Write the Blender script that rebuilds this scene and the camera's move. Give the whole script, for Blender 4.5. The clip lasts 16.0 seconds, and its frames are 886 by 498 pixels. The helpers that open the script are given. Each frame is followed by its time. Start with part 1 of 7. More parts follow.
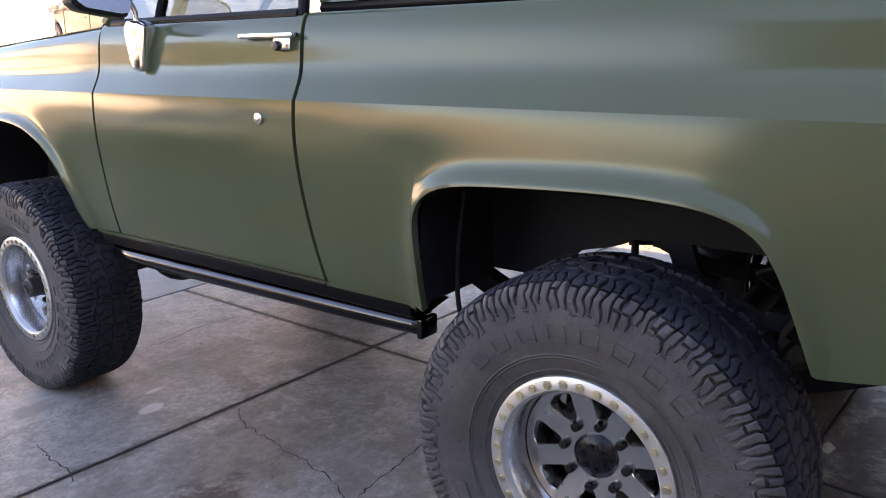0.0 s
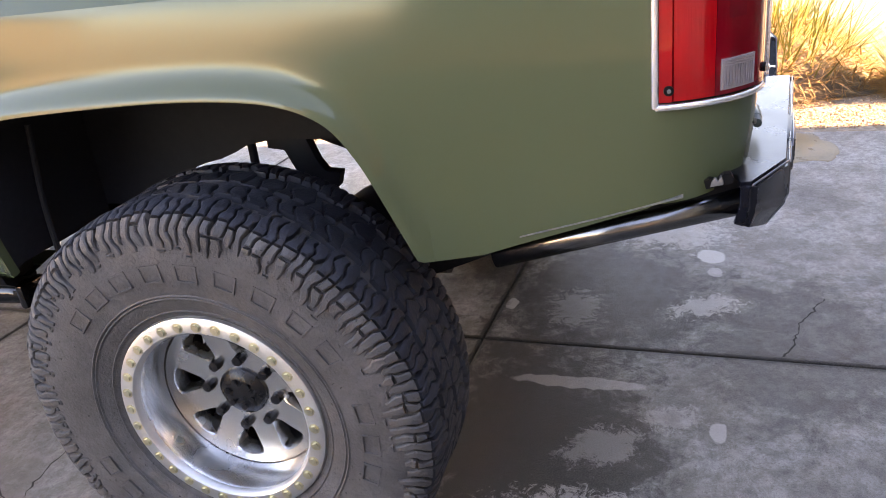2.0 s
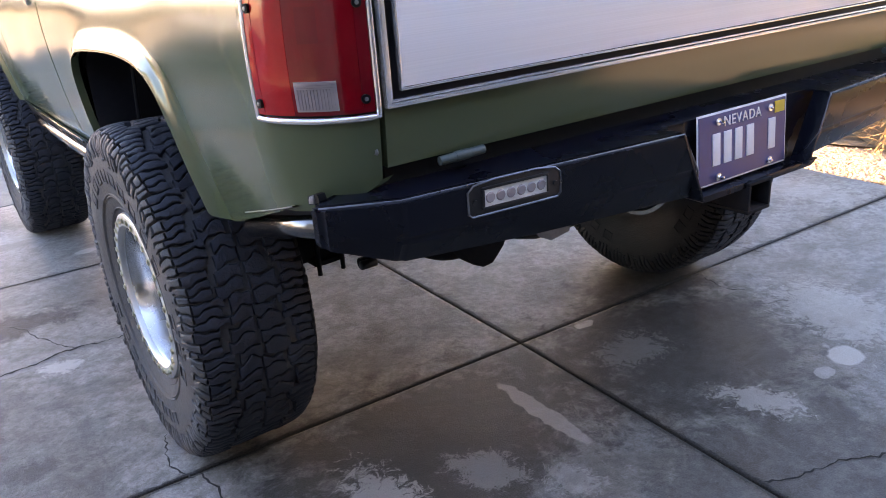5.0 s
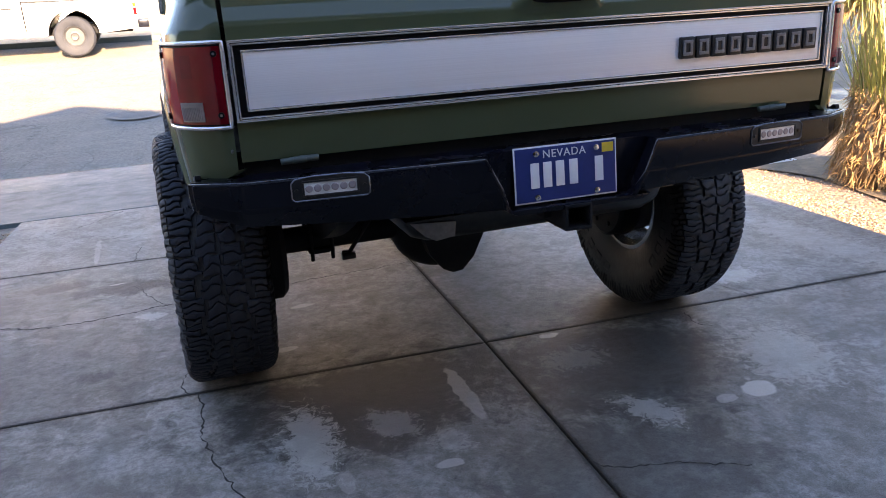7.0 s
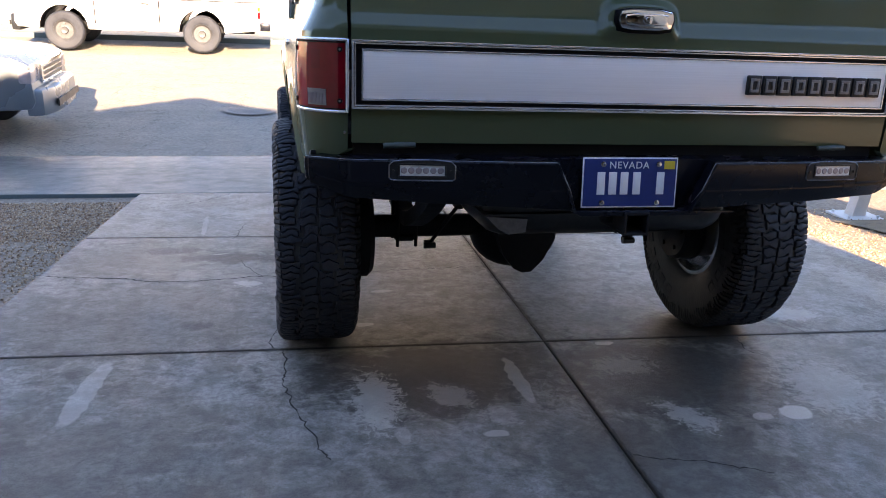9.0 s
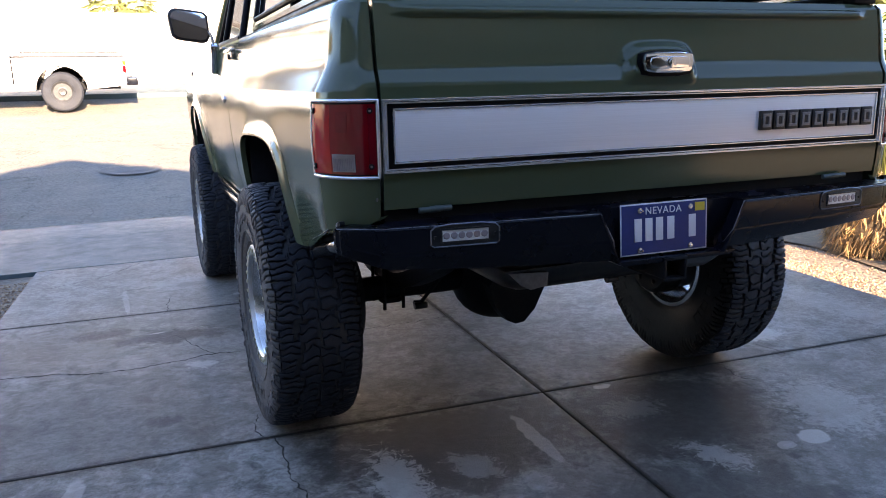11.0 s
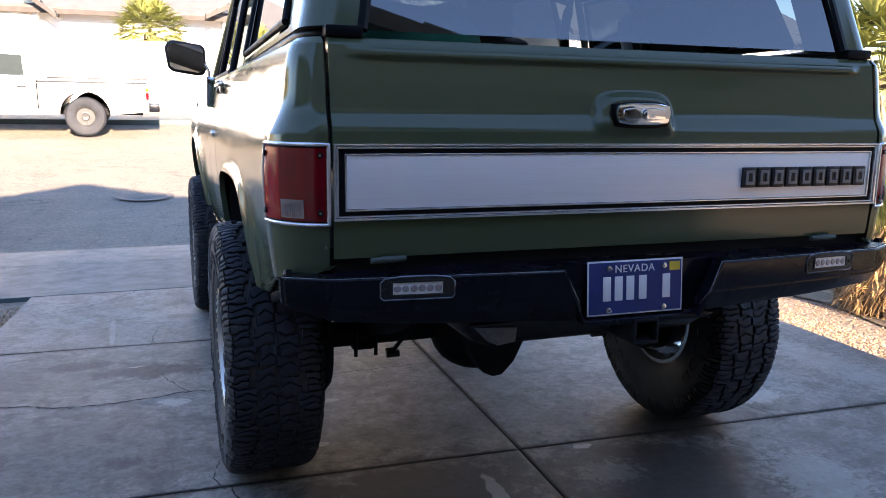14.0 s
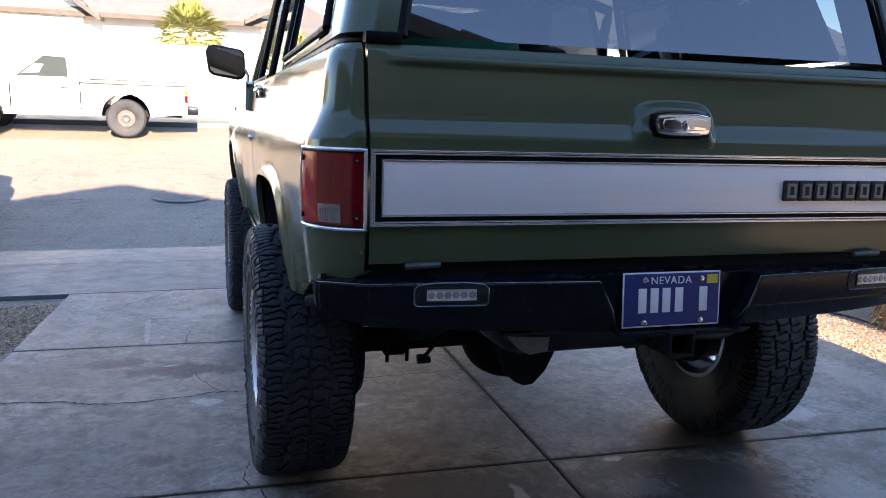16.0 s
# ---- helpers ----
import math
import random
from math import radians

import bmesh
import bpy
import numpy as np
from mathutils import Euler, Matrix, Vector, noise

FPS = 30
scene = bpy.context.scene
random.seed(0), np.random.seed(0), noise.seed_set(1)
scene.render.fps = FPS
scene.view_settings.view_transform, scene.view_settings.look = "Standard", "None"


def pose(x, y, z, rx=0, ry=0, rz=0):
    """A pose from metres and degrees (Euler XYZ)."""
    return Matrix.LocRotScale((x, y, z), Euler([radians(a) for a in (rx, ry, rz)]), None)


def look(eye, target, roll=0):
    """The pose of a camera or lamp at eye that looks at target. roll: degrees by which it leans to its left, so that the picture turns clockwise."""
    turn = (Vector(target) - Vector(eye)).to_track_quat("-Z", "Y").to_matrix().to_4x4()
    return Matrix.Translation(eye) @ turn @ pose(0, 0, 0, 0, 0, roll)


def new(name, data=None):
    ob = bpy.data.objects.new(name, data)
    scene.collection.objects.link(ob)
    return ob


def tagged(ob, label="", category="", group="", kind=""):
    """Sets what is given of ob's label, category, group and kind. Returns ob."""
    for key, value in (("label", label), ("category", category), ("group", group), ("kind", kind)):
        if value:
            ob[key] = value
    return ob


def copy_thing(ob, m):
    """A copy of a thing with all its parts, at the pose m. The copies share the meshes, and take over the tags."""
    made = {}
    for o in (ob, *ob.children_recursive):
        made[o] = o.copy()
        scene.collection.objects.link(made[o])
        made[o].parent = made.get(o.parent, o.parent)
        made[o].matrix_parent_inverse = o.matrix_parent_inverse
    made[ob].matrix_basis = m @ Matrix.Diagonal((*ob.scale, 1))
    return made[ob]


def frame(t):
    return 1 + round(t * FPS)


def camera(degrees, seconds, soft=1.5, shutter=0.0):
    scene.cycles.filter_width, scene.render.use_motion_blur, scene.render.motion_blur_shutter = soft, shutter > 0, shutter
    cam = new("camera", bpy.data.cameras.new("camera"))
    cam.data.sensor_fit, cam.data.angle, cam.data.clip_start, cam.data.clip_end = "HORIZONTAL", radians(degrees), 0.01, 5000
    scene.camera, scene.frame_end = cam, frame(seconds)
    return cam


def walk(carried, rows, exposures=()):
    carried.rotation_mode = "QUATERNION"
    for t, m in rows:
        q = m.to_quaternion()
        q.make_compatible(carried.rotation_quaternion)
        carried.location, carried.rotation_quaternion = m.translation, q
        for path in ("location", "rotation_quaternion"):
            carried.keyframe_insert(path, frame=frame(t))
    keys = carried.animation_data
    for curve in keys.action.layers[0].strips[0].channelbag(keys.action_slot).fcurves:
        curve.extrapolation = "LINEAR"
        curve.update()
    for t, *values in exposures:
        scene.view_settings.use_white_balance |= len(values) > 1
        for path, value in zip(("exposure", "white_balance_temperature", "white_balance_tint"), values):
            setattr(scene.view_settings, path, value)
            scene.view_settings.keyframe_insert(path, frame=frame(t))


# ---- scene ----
S_TILT = 4.5  # degrees by which the driveway falls towards the street
SLOPE = Matrix.Rotation(radians(-S_TILT), 4, "X")
cam = camera(60.0, 16.0, soft=0.9)
PATH = [
    (0, (-2.508, 0.325, 1.426), (-0.968, 1.494, 0.917), -1.0),
    (0.5, (-2.466, 0.291, 1.42), (-0.828, 1.301, 0.877), -1.5),
    (1, (-2.446, 0.233, 1.385), (-0.772, 1.127, 0.754), -2.8),
    (1.3, (-2.438, 0.193, 1.359), (-0.741, 1.003, 0.678), -4.4),
    (1.5, (-2.378, 0.147, 1.37), (-0.677, 0.902, 0.636), -5.9),
    (2, (-2.18, 0.133, 1.37), (-0.444, 0.725, 0.571), -7.1),
    (2.5, (-2.036, 0.025, 1.375), (-0.291, 0.539, 0.545), -8.0),
    (3, (-1.875, -0.206, 1.358), (-0.189, 0.505, 0.553), -6.2),
    (3.5, (-1.692, -0.289, 1.348), (-0.113, 0.646, 0.553), -6.0),
    (4, (-1.518, -0.495, 1.307), (-0.31, 0.901, 0.537), -5.4),
    (4.5, (-1.474, -0.695, 1.301), (-0.369, 0.788, 0.539), -5.0),
    (5, (-1.487, -1.02, 1.308), (-0.433, 0.513, 0.573), -4.3),
    (5.2, (-1.436, -1.13, 1.307), (-0.376, 0.41, 0.596), -4.9),
    (7.3, (-0.945, -2.021, 1.301), (-0.403, -0.183, 0.727), -2.6),
    (7.5, (-0.906, -2.116, 1.291), (-0.392, -0.265, 0.737), -2.0),
    (8, (-0.881, -2.287, 1.278), (-0.438, -0.41, 0.748), 0.5),
    (8.5, (-0.891, -2.245, 1.271), (-0.481, -0.362, 0.737), 1.6),
    (8.7, (-0.95, -2.233, 1.273), (-0.553, -0.347, 0.739), 1.9),
    (10.8, (-1.502, -1.904, 1.319), (-0.781, -0.092, 0.872), -0.8),
    (11, (-1.474, -1.891, 1.319), (-0.743, -0.081, 0.882), -1.2),
    (11.5, (-1.342, -1.849, 1.328), (-0.632, -0.022, 0.929), -1.1),
    (12, (-1.267, -1.848, 1.342), (-0.605, 0.005, 0.982), -1.8),
    (12.5, (-1.224, -1.879, 1.341), (-0.551, -0.028, 0.993), -3.2),
    (13, (-1.225, -1.881, 1.34), (-0.515, -0.044, 0.991), -3.1),
    (13.5, (-1.246, -1.857, 1.345), (-0.533, -0.022, 0.993), -1.5),
    (14, (-1.268, -1.849, 1.344), (-0.582, -0.002, 0.995), 0.7),
    (14.5, (-1.273, -1.853, 1.345), (-0.611, 0.003, 1.002), 1.2),
    (15, (-1.281, -1.85, 1.344), (-0.637, 0.012, 1.004), 1.3),
    (15.5, (-1.281, -1.845, 1.345), (-0.657, 0.025, 1.006), 1.4),
    (16, (-1.277, -1.843, 1.344), (-0.666, 0.033, 1.011), 1.6),
]
EXPOSURES = [(0.0, 3.5, 10900, 31), (0.5, 4.1, 11200, 32), (1.0, 4.3, 11700, 32), (1.5, 4.25, 12800, 32), (2.5, 4.2, 14400, 32), (3.5, 4.16, 13500, 31), (4.0, 4.32, 11000, 29), (4.5, 4.2, 10450, 28), (5.0, 3.88, 10000, 27), (7.5, 3.08, 9000, 22), (8.5, 3.02, 8800, 21), (11.0, 2.88, 8000, 20), (16.0, 2.72, 7700, 19)]
walk(cam, [(t, SLOPE @ look(eye, target, roll)) for t, eye, target, roll in PATH], exposures=EXPOSURES)

GARAGE_X0, GARAGE_X1, GARAGE_FRONT, GARAGE_EAVE, GARAGE_PITCH = -6.5, 2.38, -2.8, 2.95, 0.355
# ---- world and light ----
world = bpy.data.worlds.new("sky")
scene.world = world
world.use_nodes = True
wn = world.node_tree.nodes
sky = wn.new("ShaderNodeTexSky")
sky.sky_type = "NISHITA"
sky.sun_disc = False
SUN_ELEV, SUN_AZ = 22.5, 1.0  # degrees; the sun stands behind the garage
sky.sun_elevation = radians(SUN_ELEV)
sky.sun_rotation = radians(180.0 - SUN_AZ)
sky.air_density, sky.dust_density, sky.ozone_density = 0.85, 0.0, 4.3
sky.altitude = 700.0
wn["Background"].inputs["Strength"].default_value = 0.13
world.node_tree.links.new(sky.outputs["Color"], wn["Background"].inputs["Color"])
sun_data = bpy.data.lights.new("sun", "SUN")
sun_data.energy, sun_data.angle, sun_data.color = 5.0, radians(0.5), (1.0, 0.9, 0.76)
sun = new("sun", sun_data)
SUN_FROM = Vector((math.sin(radians(SUN_AZ)) * math.cos(radians(SUN_ELEV)), -math.cos(radians(SUN_AZ)) * math.cos(radians(SUN_ELEV)), math.sin(radians(SUN_ELEV))))
sun.matrix_world = look(SUN_FROM * 60, (0, 0, 0))


# ---- materials ----
class Mat:
    """A node material under construction, with short calls for its nodes."""

    def __init__(self, name, color=(0.5, 0.5, 0.5), rough=0.5, metal=0.0):
        self.m = bpy.data.materials.new(name)
        self.m.use_nodes = True
        self.t = self.m.node_tree
        self.b = self.t.nodes["Principled BSDF"]
        self.set("Base Color", (*color, 1))
        self.set("Roughness", rough)
        self.set("Metallic", metal)

    def set(self, key, value):
        self.b.inputs[key].default_value = value
        return self

    def n(self, kind, **props):
        node = self.t.nodes.new(kind)
        for k, v in props.items():
            if k in node.inputs:
                node.inputs[k].default_value = v
        return node

    def link(self, a, b):
        self.t.links.new(a, b)

    def coords(self):
        return self.n("ShaderNodeTexCoord").outputs["Object"]

    def noise(self, scale, detail=4.0, rough=0.55, vec=None, stretch=None, distort=0.0):
        node = self.n("ShaderNodeTexNoise", Scale=scale, Detail=detail, Roughness=rough, Distortion=distort)
        src = vec or self.coords()
        if stretch:
            mp = self.n("ShaderNodeMapping")
            mp.inputs["Scale"].default_value = stretch
            self.link(src, mp.inputs["Vector"])
            src = mp.outputs["Vector"]
        self.link(src, node.inputs["Vector"])
        return node.outputs["Fac"]

    def ramp(self, fac, stops):
        node = self.n("ShaderNodeValToRGB")
        el = node.color_ramp.elements
        while len(el) < len(stops):
            el.new(0.5)
        for e, (p, c) in zip(el, stops):
            e.position = p
            e.color = (*c, 1) if len(c) == 3 else c
        self.link(fac, node.inputs["Fac"])
        return node.outputs["Color"]

    def grey(self, fac, lo, hi, a=0.0, b=1.0):
        return self.ramp(fac, [(lo, (a, a, a)), (hi, (b, b, b))])

    def math(self, op, a, b=0.0):
        node = self.n("ShaderNodeMath")
        node.operation = op
        for i, v in enumerate((a, b)):
            if isinstance(v, (int, float)):
                node.inputs[i].default_value = v
            else:
                self.link(v, node.inputs[i])
        return node.outputs[0]

    def mix(self, fac, a, b, mode="MIX"):
        node = self.n("ShaderNodeMix")
        node.data_type, node.blend_type = "RGBA", mode
        f, ia, ib = node.inputs[0], node.inputs[6], node.inputs[7]
        for sock, v in ((f, fac), (ia, a), (ib, b)):
            if isinstance(v, (int, float)):
                sock.default_value = v
            elif isinstance(v, tuple):
                sock.default_value = (*v, 1)
            else:
                self.link(v, sock)
        return node.outputs[2]

    def color(self, out):
        self.link(out, self.b.inputs["Base Color"])
        return self

    def rough(self, out):
        self.link(out, self.b.inputs["Roughness"])
        return self

    def bump(self, height, strength=0.3, dist=0.01):
        node = self.n("ShaderNodeBump", Strength=strength, Distance=dist)
        self.link(height, node.inputs["Height"])
        self.link(node.outputs["Normal"], self.b.inputs["Normal"])
        return self


def varied(name, color, rough, metal=0.0, scale=6.0, amount=0.15, bump=0.0, fine=80.0, spec=0.5):
    """A plain surface with broad and fine variation of its colour and roughness."""
    q = Mat(name, color, rough, metal)
    broad, grain = q.noise(scale, 4), q.noise(fine, 3)
    dark = tuple(c * (1 - amount) for c in color)
    light = tuple(min(1, c * (1 + amount)) for c in color)
    q.color(q.mix(0.35, q.ramp(broad, [(0.3, dark), (0.7, light)]), q.ramp(grain, [(0.3, dark), (0.7, light)])))
    q.rough(q.grey(broad, 0.3, 0.7, max(0.02, rough * 0.85), min(1, rough * 1.15)))
    q.set("Specular IOR Level", spec)
    if bump:
        q.bump(grain, bump, 0.002)
    return q.m


def paint_material():
    q = Mat("olive_satin_paint", (0.07, 0.078, 0.047), 0.16)
    fine, broad = q.noise(900, 2), q.noise(2.2, 3)
    q.color(q.mix(0.5, q.ramp(fine, [(0.3, (0.0565, 0.0735, 0.0385)), (0.7, (0.0675, 0.087, 0.0465))]), q.ramp(broad, [(0.3, (0.0595, 0.0765, 0.0405)), (0.7, (0.066, 0.085, 0.0455))])))
    q.rough(q.grey(broad, 0.3, 0.7, 0.12, 0.155))
    q.set("Specular IOR Level", 0.39)
    return q.m


def rubber_material(name, clean, dusty, lo, hi):
    q = Mat(name, clean, 0.6)
    dust, grain, scuff = q.noise(6, 6, 0.6), q.noise(160, 3), q.noise(40, 5, 0.7)
    mask = q.math("MULTIPLY", q.grey(dust, lo, hi), q.grey(scuff, 0.3, 0.6, 0.5, 1.0))
    col = q.mix(mask, clean, dusty)
    speck = q.math("MULTIPLY", q.grey(q.noise(95, 2, 0.5), 0.66, 0.7), q.grey(q.noise(7, 3), 0.45, 0.6))
    q.color(q.mix(speck, col, tuple(c * 0.35 for c in clean)))
    q.rough(q.grey(dust, 0.3, 0.7, 0.5, 0.8))
    q.bump(q.math("ADD", grain, scuff), 0.6, 0.003)
    q.set("Specular IOR Level", 0.36)
    return q.m


def brushed_material():
    q = Mat("brushed_aluminium", (0.87, 0.86, 0.86), 0.4, 0.22)
    q.set("Anisotropic", 0.6)
    lines = q.noise(60, 4, 0.6, stretch=(0.04, 1, 12))
    broad = q.noise(3, 3)
    q.color(q.ramp(lines, [(0.3, (0.82, 0.815, 0.82)), (0.7, (0.9, 0.895, 0.9))]))
    q.rough(q.grey(broad, 0.3, 0.7, 0.34, 0.46))
    q.bump(lines, 0.12, 0.001)
    return q.m


def concrete_material():
    """Worn driveway concrete: pale film over a brown stain, grit, and a few pale spots."""
    q = Mat("driveway_concrete", (0.25, 0.22, 0.2), 0.5)
    co = q.coords()
    broad, mid, fine, grit = q.noise(0.7, 5, 0.6, co, None, 0.4), q.noise(3.2, 8, 0.7, co, None, 0.15), q.noise(26, 5, 0.65, co), q.noise(240, 3, 0.6, co)
    base = q.ramp(broad, [(0.32, (0.202, 0.187, 0.166)), (0.5, (0.282, 0.265, 0.241)), (0.68, (0.345, 0.33, 0.305))])
    base = q.mix(q.grey(mid, 0.47, 0.66, 0.0, 0.65), base, (0.14, 0.115, 0.094))
    base = q.mix(q.grey(q.noise(11, 8, 0.7, co, None, 0.15), 0.5, 0.64, 0.0, 0.5), base, (0.11, 0.096, 0.08))
    film = q.math("MULTIPLY", q.grey(q.noise(1.3, 4, 0.6, co, None, 1.0), 0.54, 0.68), q.grey(q.noise(9, 7, 0.72, co, None, 0.8), 0.5, 0.56))
    base = q.mix(q.math("MULTIPLY", film, 0.5), base, (0.4, 0.375, 0.345))
    crumbs = q.math("MULTIPLY", q.grey(q.noise(48, 5, 0.6, co, None, 0.6), 0.62, 0.66), q.grey(q.noise(2.1, 4, 0.6, co), 0.45, 0.62))
    base = q.mix(q.math("MULTIPLY", crumbs, 0.6), base, (0.38, 0.355, 0.325))
    spray = q.math("MULTIPLY", q.grey(q.noise(75, 6, 0.7, co, None, 0.4), 0.565, 0.61), q.grey(q.noise(1.7, 5, 0.65, co, None, 0.5), 0.47, 0.57))
    base = q.mix(q.math("MULTIPLY", spray, 0.5), base, (0.38, 0.355, 0.325))
    base = q.mix(q.math("MULTIPLY", q.grey(q.noise(70, 3, 0.5, co), 0.64, 0.68), 0.4), base, (0.06, 0.048, 0.038))
    base = q.mix(q.math("MULTIPLY", q.grey(q.noise(6.5, 9, 0.72, co, None, 0.25), 0.5, 0.56), 0.35), base, (0.1, 0.085, 0.07))
    base = q.mix(q.grey(q.noise(34, 9, 0.78, co, None, 0.3), 0.44, 0.58, 0.0, 0.5), base, (0.1, 0.085, 0.072))
    base = q.mix(q.grey(q.noise(150, 4, 0.7, co), 0.56, 0.66, 0.0, 0.55), base, (0.075, 0.064, 0.055))
    # pale dried spots and one streak, each with a ragged rim
    warp = q.n("ShaderNodeTexNoise", Scale=14.0, Detail=4.0)
    q.link(co, warp.inputs["Vector"])
    add = q.n("ShaderNodeVectorMath")
    add.operation = "MULTIPLY_ADD"
    q.link(warp.outputs["Color"], add.inputs[0])
    add.inputs[1].default_value = (0.05, 0.05, 0.05)
    q.link(co, add.inputs[2])
    flakes = q.noise(24, 12, 0.8, co, None, 0.9)
    ragged = q.noise(8, 10, 0.76, co, None, 0.3)
    for cx, cy, rx, ry, turn, power in sorted(SPOTS, key=lambda s: -max(s[5], 1.0)):
        mp = q.n("ShaderNodeMapping")
        mp.vector_type = "TEXTURE"
        mp.inputs["Location"].default_value = (cx + 0.025, cy + 0.025, 0.025)
        mp.inputs["Rotation"].default_value = (0, 0, radians(turn))
        mp.inputs["Scale"].default_value = (rx, ry, 1)
        q.link(add.outputs[0], mp.inputs["Vector"])
        ln = q.n("ShaderNodeVectorMath")
        ln.operation = "LENGTH"
        q.link(mp.outputs["Vector"], ln.inputs[0])
        if power < 0:  # a ragged film: broad at its heart, broken into flakes towards the rim
            flake = q.math("ADD", q.math("MULTIPLY", flakes, 2.4), ln.outputs["Value"])
            mask = q.grey(q.math("MULTIPLY", flake, 0.5), 0.80, 0.88, min(0.95, -power * 0.95), 0.0)
        else:
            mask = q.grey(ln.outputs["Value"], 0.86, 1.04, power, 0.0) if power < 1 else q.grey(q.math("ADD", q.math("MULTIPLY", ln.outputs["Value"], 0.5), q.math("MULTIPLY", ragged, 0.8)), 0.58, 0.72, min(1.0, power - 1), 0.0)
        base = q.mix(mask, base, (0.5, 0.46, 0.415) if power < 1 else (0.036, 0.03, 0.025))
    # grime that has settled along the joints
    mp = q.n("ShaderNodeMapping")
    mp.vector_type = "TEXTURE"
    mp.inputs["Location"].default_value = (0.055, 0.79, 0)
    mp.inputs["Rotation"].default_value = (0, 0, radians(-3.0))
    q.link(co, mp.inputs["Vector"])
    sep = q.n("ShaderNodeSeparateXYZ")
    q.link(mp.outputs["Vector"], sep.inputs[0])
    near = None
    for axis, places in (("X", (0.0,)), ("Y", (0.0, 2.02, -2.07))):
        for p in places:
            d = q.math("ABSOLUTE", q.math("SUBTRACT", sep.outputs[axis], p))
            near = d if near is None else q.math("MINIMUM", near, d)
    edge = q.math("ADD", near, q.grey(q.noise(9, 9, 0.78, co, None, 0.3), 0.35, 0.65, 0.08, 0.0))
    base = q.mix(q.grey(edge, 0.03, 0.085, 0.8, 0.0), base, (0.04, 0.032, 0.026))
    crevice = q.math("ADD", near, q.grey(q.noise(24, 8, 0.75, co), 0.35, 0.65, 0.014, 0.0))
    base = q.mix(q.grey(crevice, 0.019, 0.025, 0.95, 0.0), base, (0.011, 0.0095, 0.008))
    base = q.mix(0.14, base, q.ramp(grit, [(0.3, (0.03, 0.027, 0.024)), (0.7, (0.36, 0.335, 0.3))]))
    q.color(base)
    q.rough(q.grey(q.math("ADD", q.math("MULTIPLY", fine, 0.5), q.math("MULTIPLY", broad, 0.5)), 0.35, 0.65, 0.38, 0.66))
    q.set("Specular IOR Level", 0.12)
    q.bump(q.math("ADD", q.math("MULTIPLY", fine, 0.6), q.math("MULTIPLY", grit, 0.4)), 0.6, 0.007)
    return q.m


SPOTS = [  # x, y, half length, half width, turn, strength; below nought for flaking films, above one for dark stains and painted shade
    (0.755, 0.015, 0.07, 0.056, 0, 0.8), (0.612, 0.004, 0.042, 0.028, 10, 0.45), (-0.178, 0.43, 0.034, 0.22, -2, 0.5), (0.315, 0.735, 0.045, 0.022, 0, 0.85),
    (-0.375, 0.03, 0.05, 0.026, 0, 0.6), (-0.70, 1.11, 0.045, 0.026, 10, 0.6), (-0.56, 1.6, 0.06, 0.024, 0, 0.5), (-1.775, 0.55, 0.042, 0.29, -5, 0.42), (-1.59, 3.26, 0.02, 0.36, 2, 0.3), (-0.88, 3.13, 0.06, 0.04, 0, 0.55), (-0.77, 3.28, 0.04, 0.025, 0, 0.5), (-1.43, 2.45, 0.045, 0.014, 5, 0.5),
    (-0.75, 0.33, 0.17, 0.46, -4, -0.62), (-0.47, 0.33, 0.14, 0.2, 35, -0.35), (-0.33, 0.16, 0.1, 0.16, 25, -0.4), (-0.69, 0.06, 0.03, 0.06, 0, 0.3), (0.34, 0.05, 0.13, 0.24, 20, -0.6), (1.02, 0.2, 0.34, 0.5, -20, -0.42), (0.3, 0.5, 0.25, 0.18, 0, -0.3), (1.43, 0.98, 0.26, 0.2, 0, -0.6), (-1.255, 1.82, 0.13, 0.1, 0, -0.6), (-1.2, 3.6, 0.6, 0.4, 0, -0.35), (1.8, 2.3, 0.6, 0.5, 0, -0.4), (2.2, 1.2, 0.3, 1.2, 0, -0.3),
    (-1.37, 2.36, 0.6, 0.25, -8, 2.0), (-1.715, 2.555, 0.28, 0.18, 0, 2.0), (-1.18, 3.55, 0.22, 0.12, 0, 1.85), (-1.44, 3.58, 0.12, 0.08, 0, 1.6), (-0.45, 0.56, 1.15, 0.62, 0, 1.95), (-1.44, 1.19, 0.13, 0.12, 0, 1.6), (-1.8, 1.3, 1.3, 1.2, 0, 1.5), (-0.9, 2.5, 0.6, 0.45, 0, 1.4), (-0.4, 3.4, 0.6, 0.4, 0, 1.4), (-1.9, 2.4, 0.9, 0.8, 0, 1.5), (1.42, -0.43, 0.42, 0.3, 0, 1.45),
    # the first, broad patch paints shade over the near left; the rest are stains
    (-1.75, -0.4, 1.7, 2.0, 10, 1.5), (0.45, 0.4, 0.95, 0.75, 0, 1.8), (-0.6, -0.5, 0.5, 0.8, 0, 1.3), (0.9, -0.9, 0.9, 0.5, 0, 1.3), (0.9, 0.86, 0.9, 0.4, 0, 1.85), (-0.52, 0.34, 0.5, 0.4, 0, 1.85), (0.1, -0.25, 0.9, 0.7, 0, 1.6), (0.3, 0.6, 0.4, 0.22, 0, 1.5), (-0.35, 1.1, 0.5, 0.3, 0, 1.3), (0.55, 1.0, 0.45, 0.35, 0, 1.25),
]


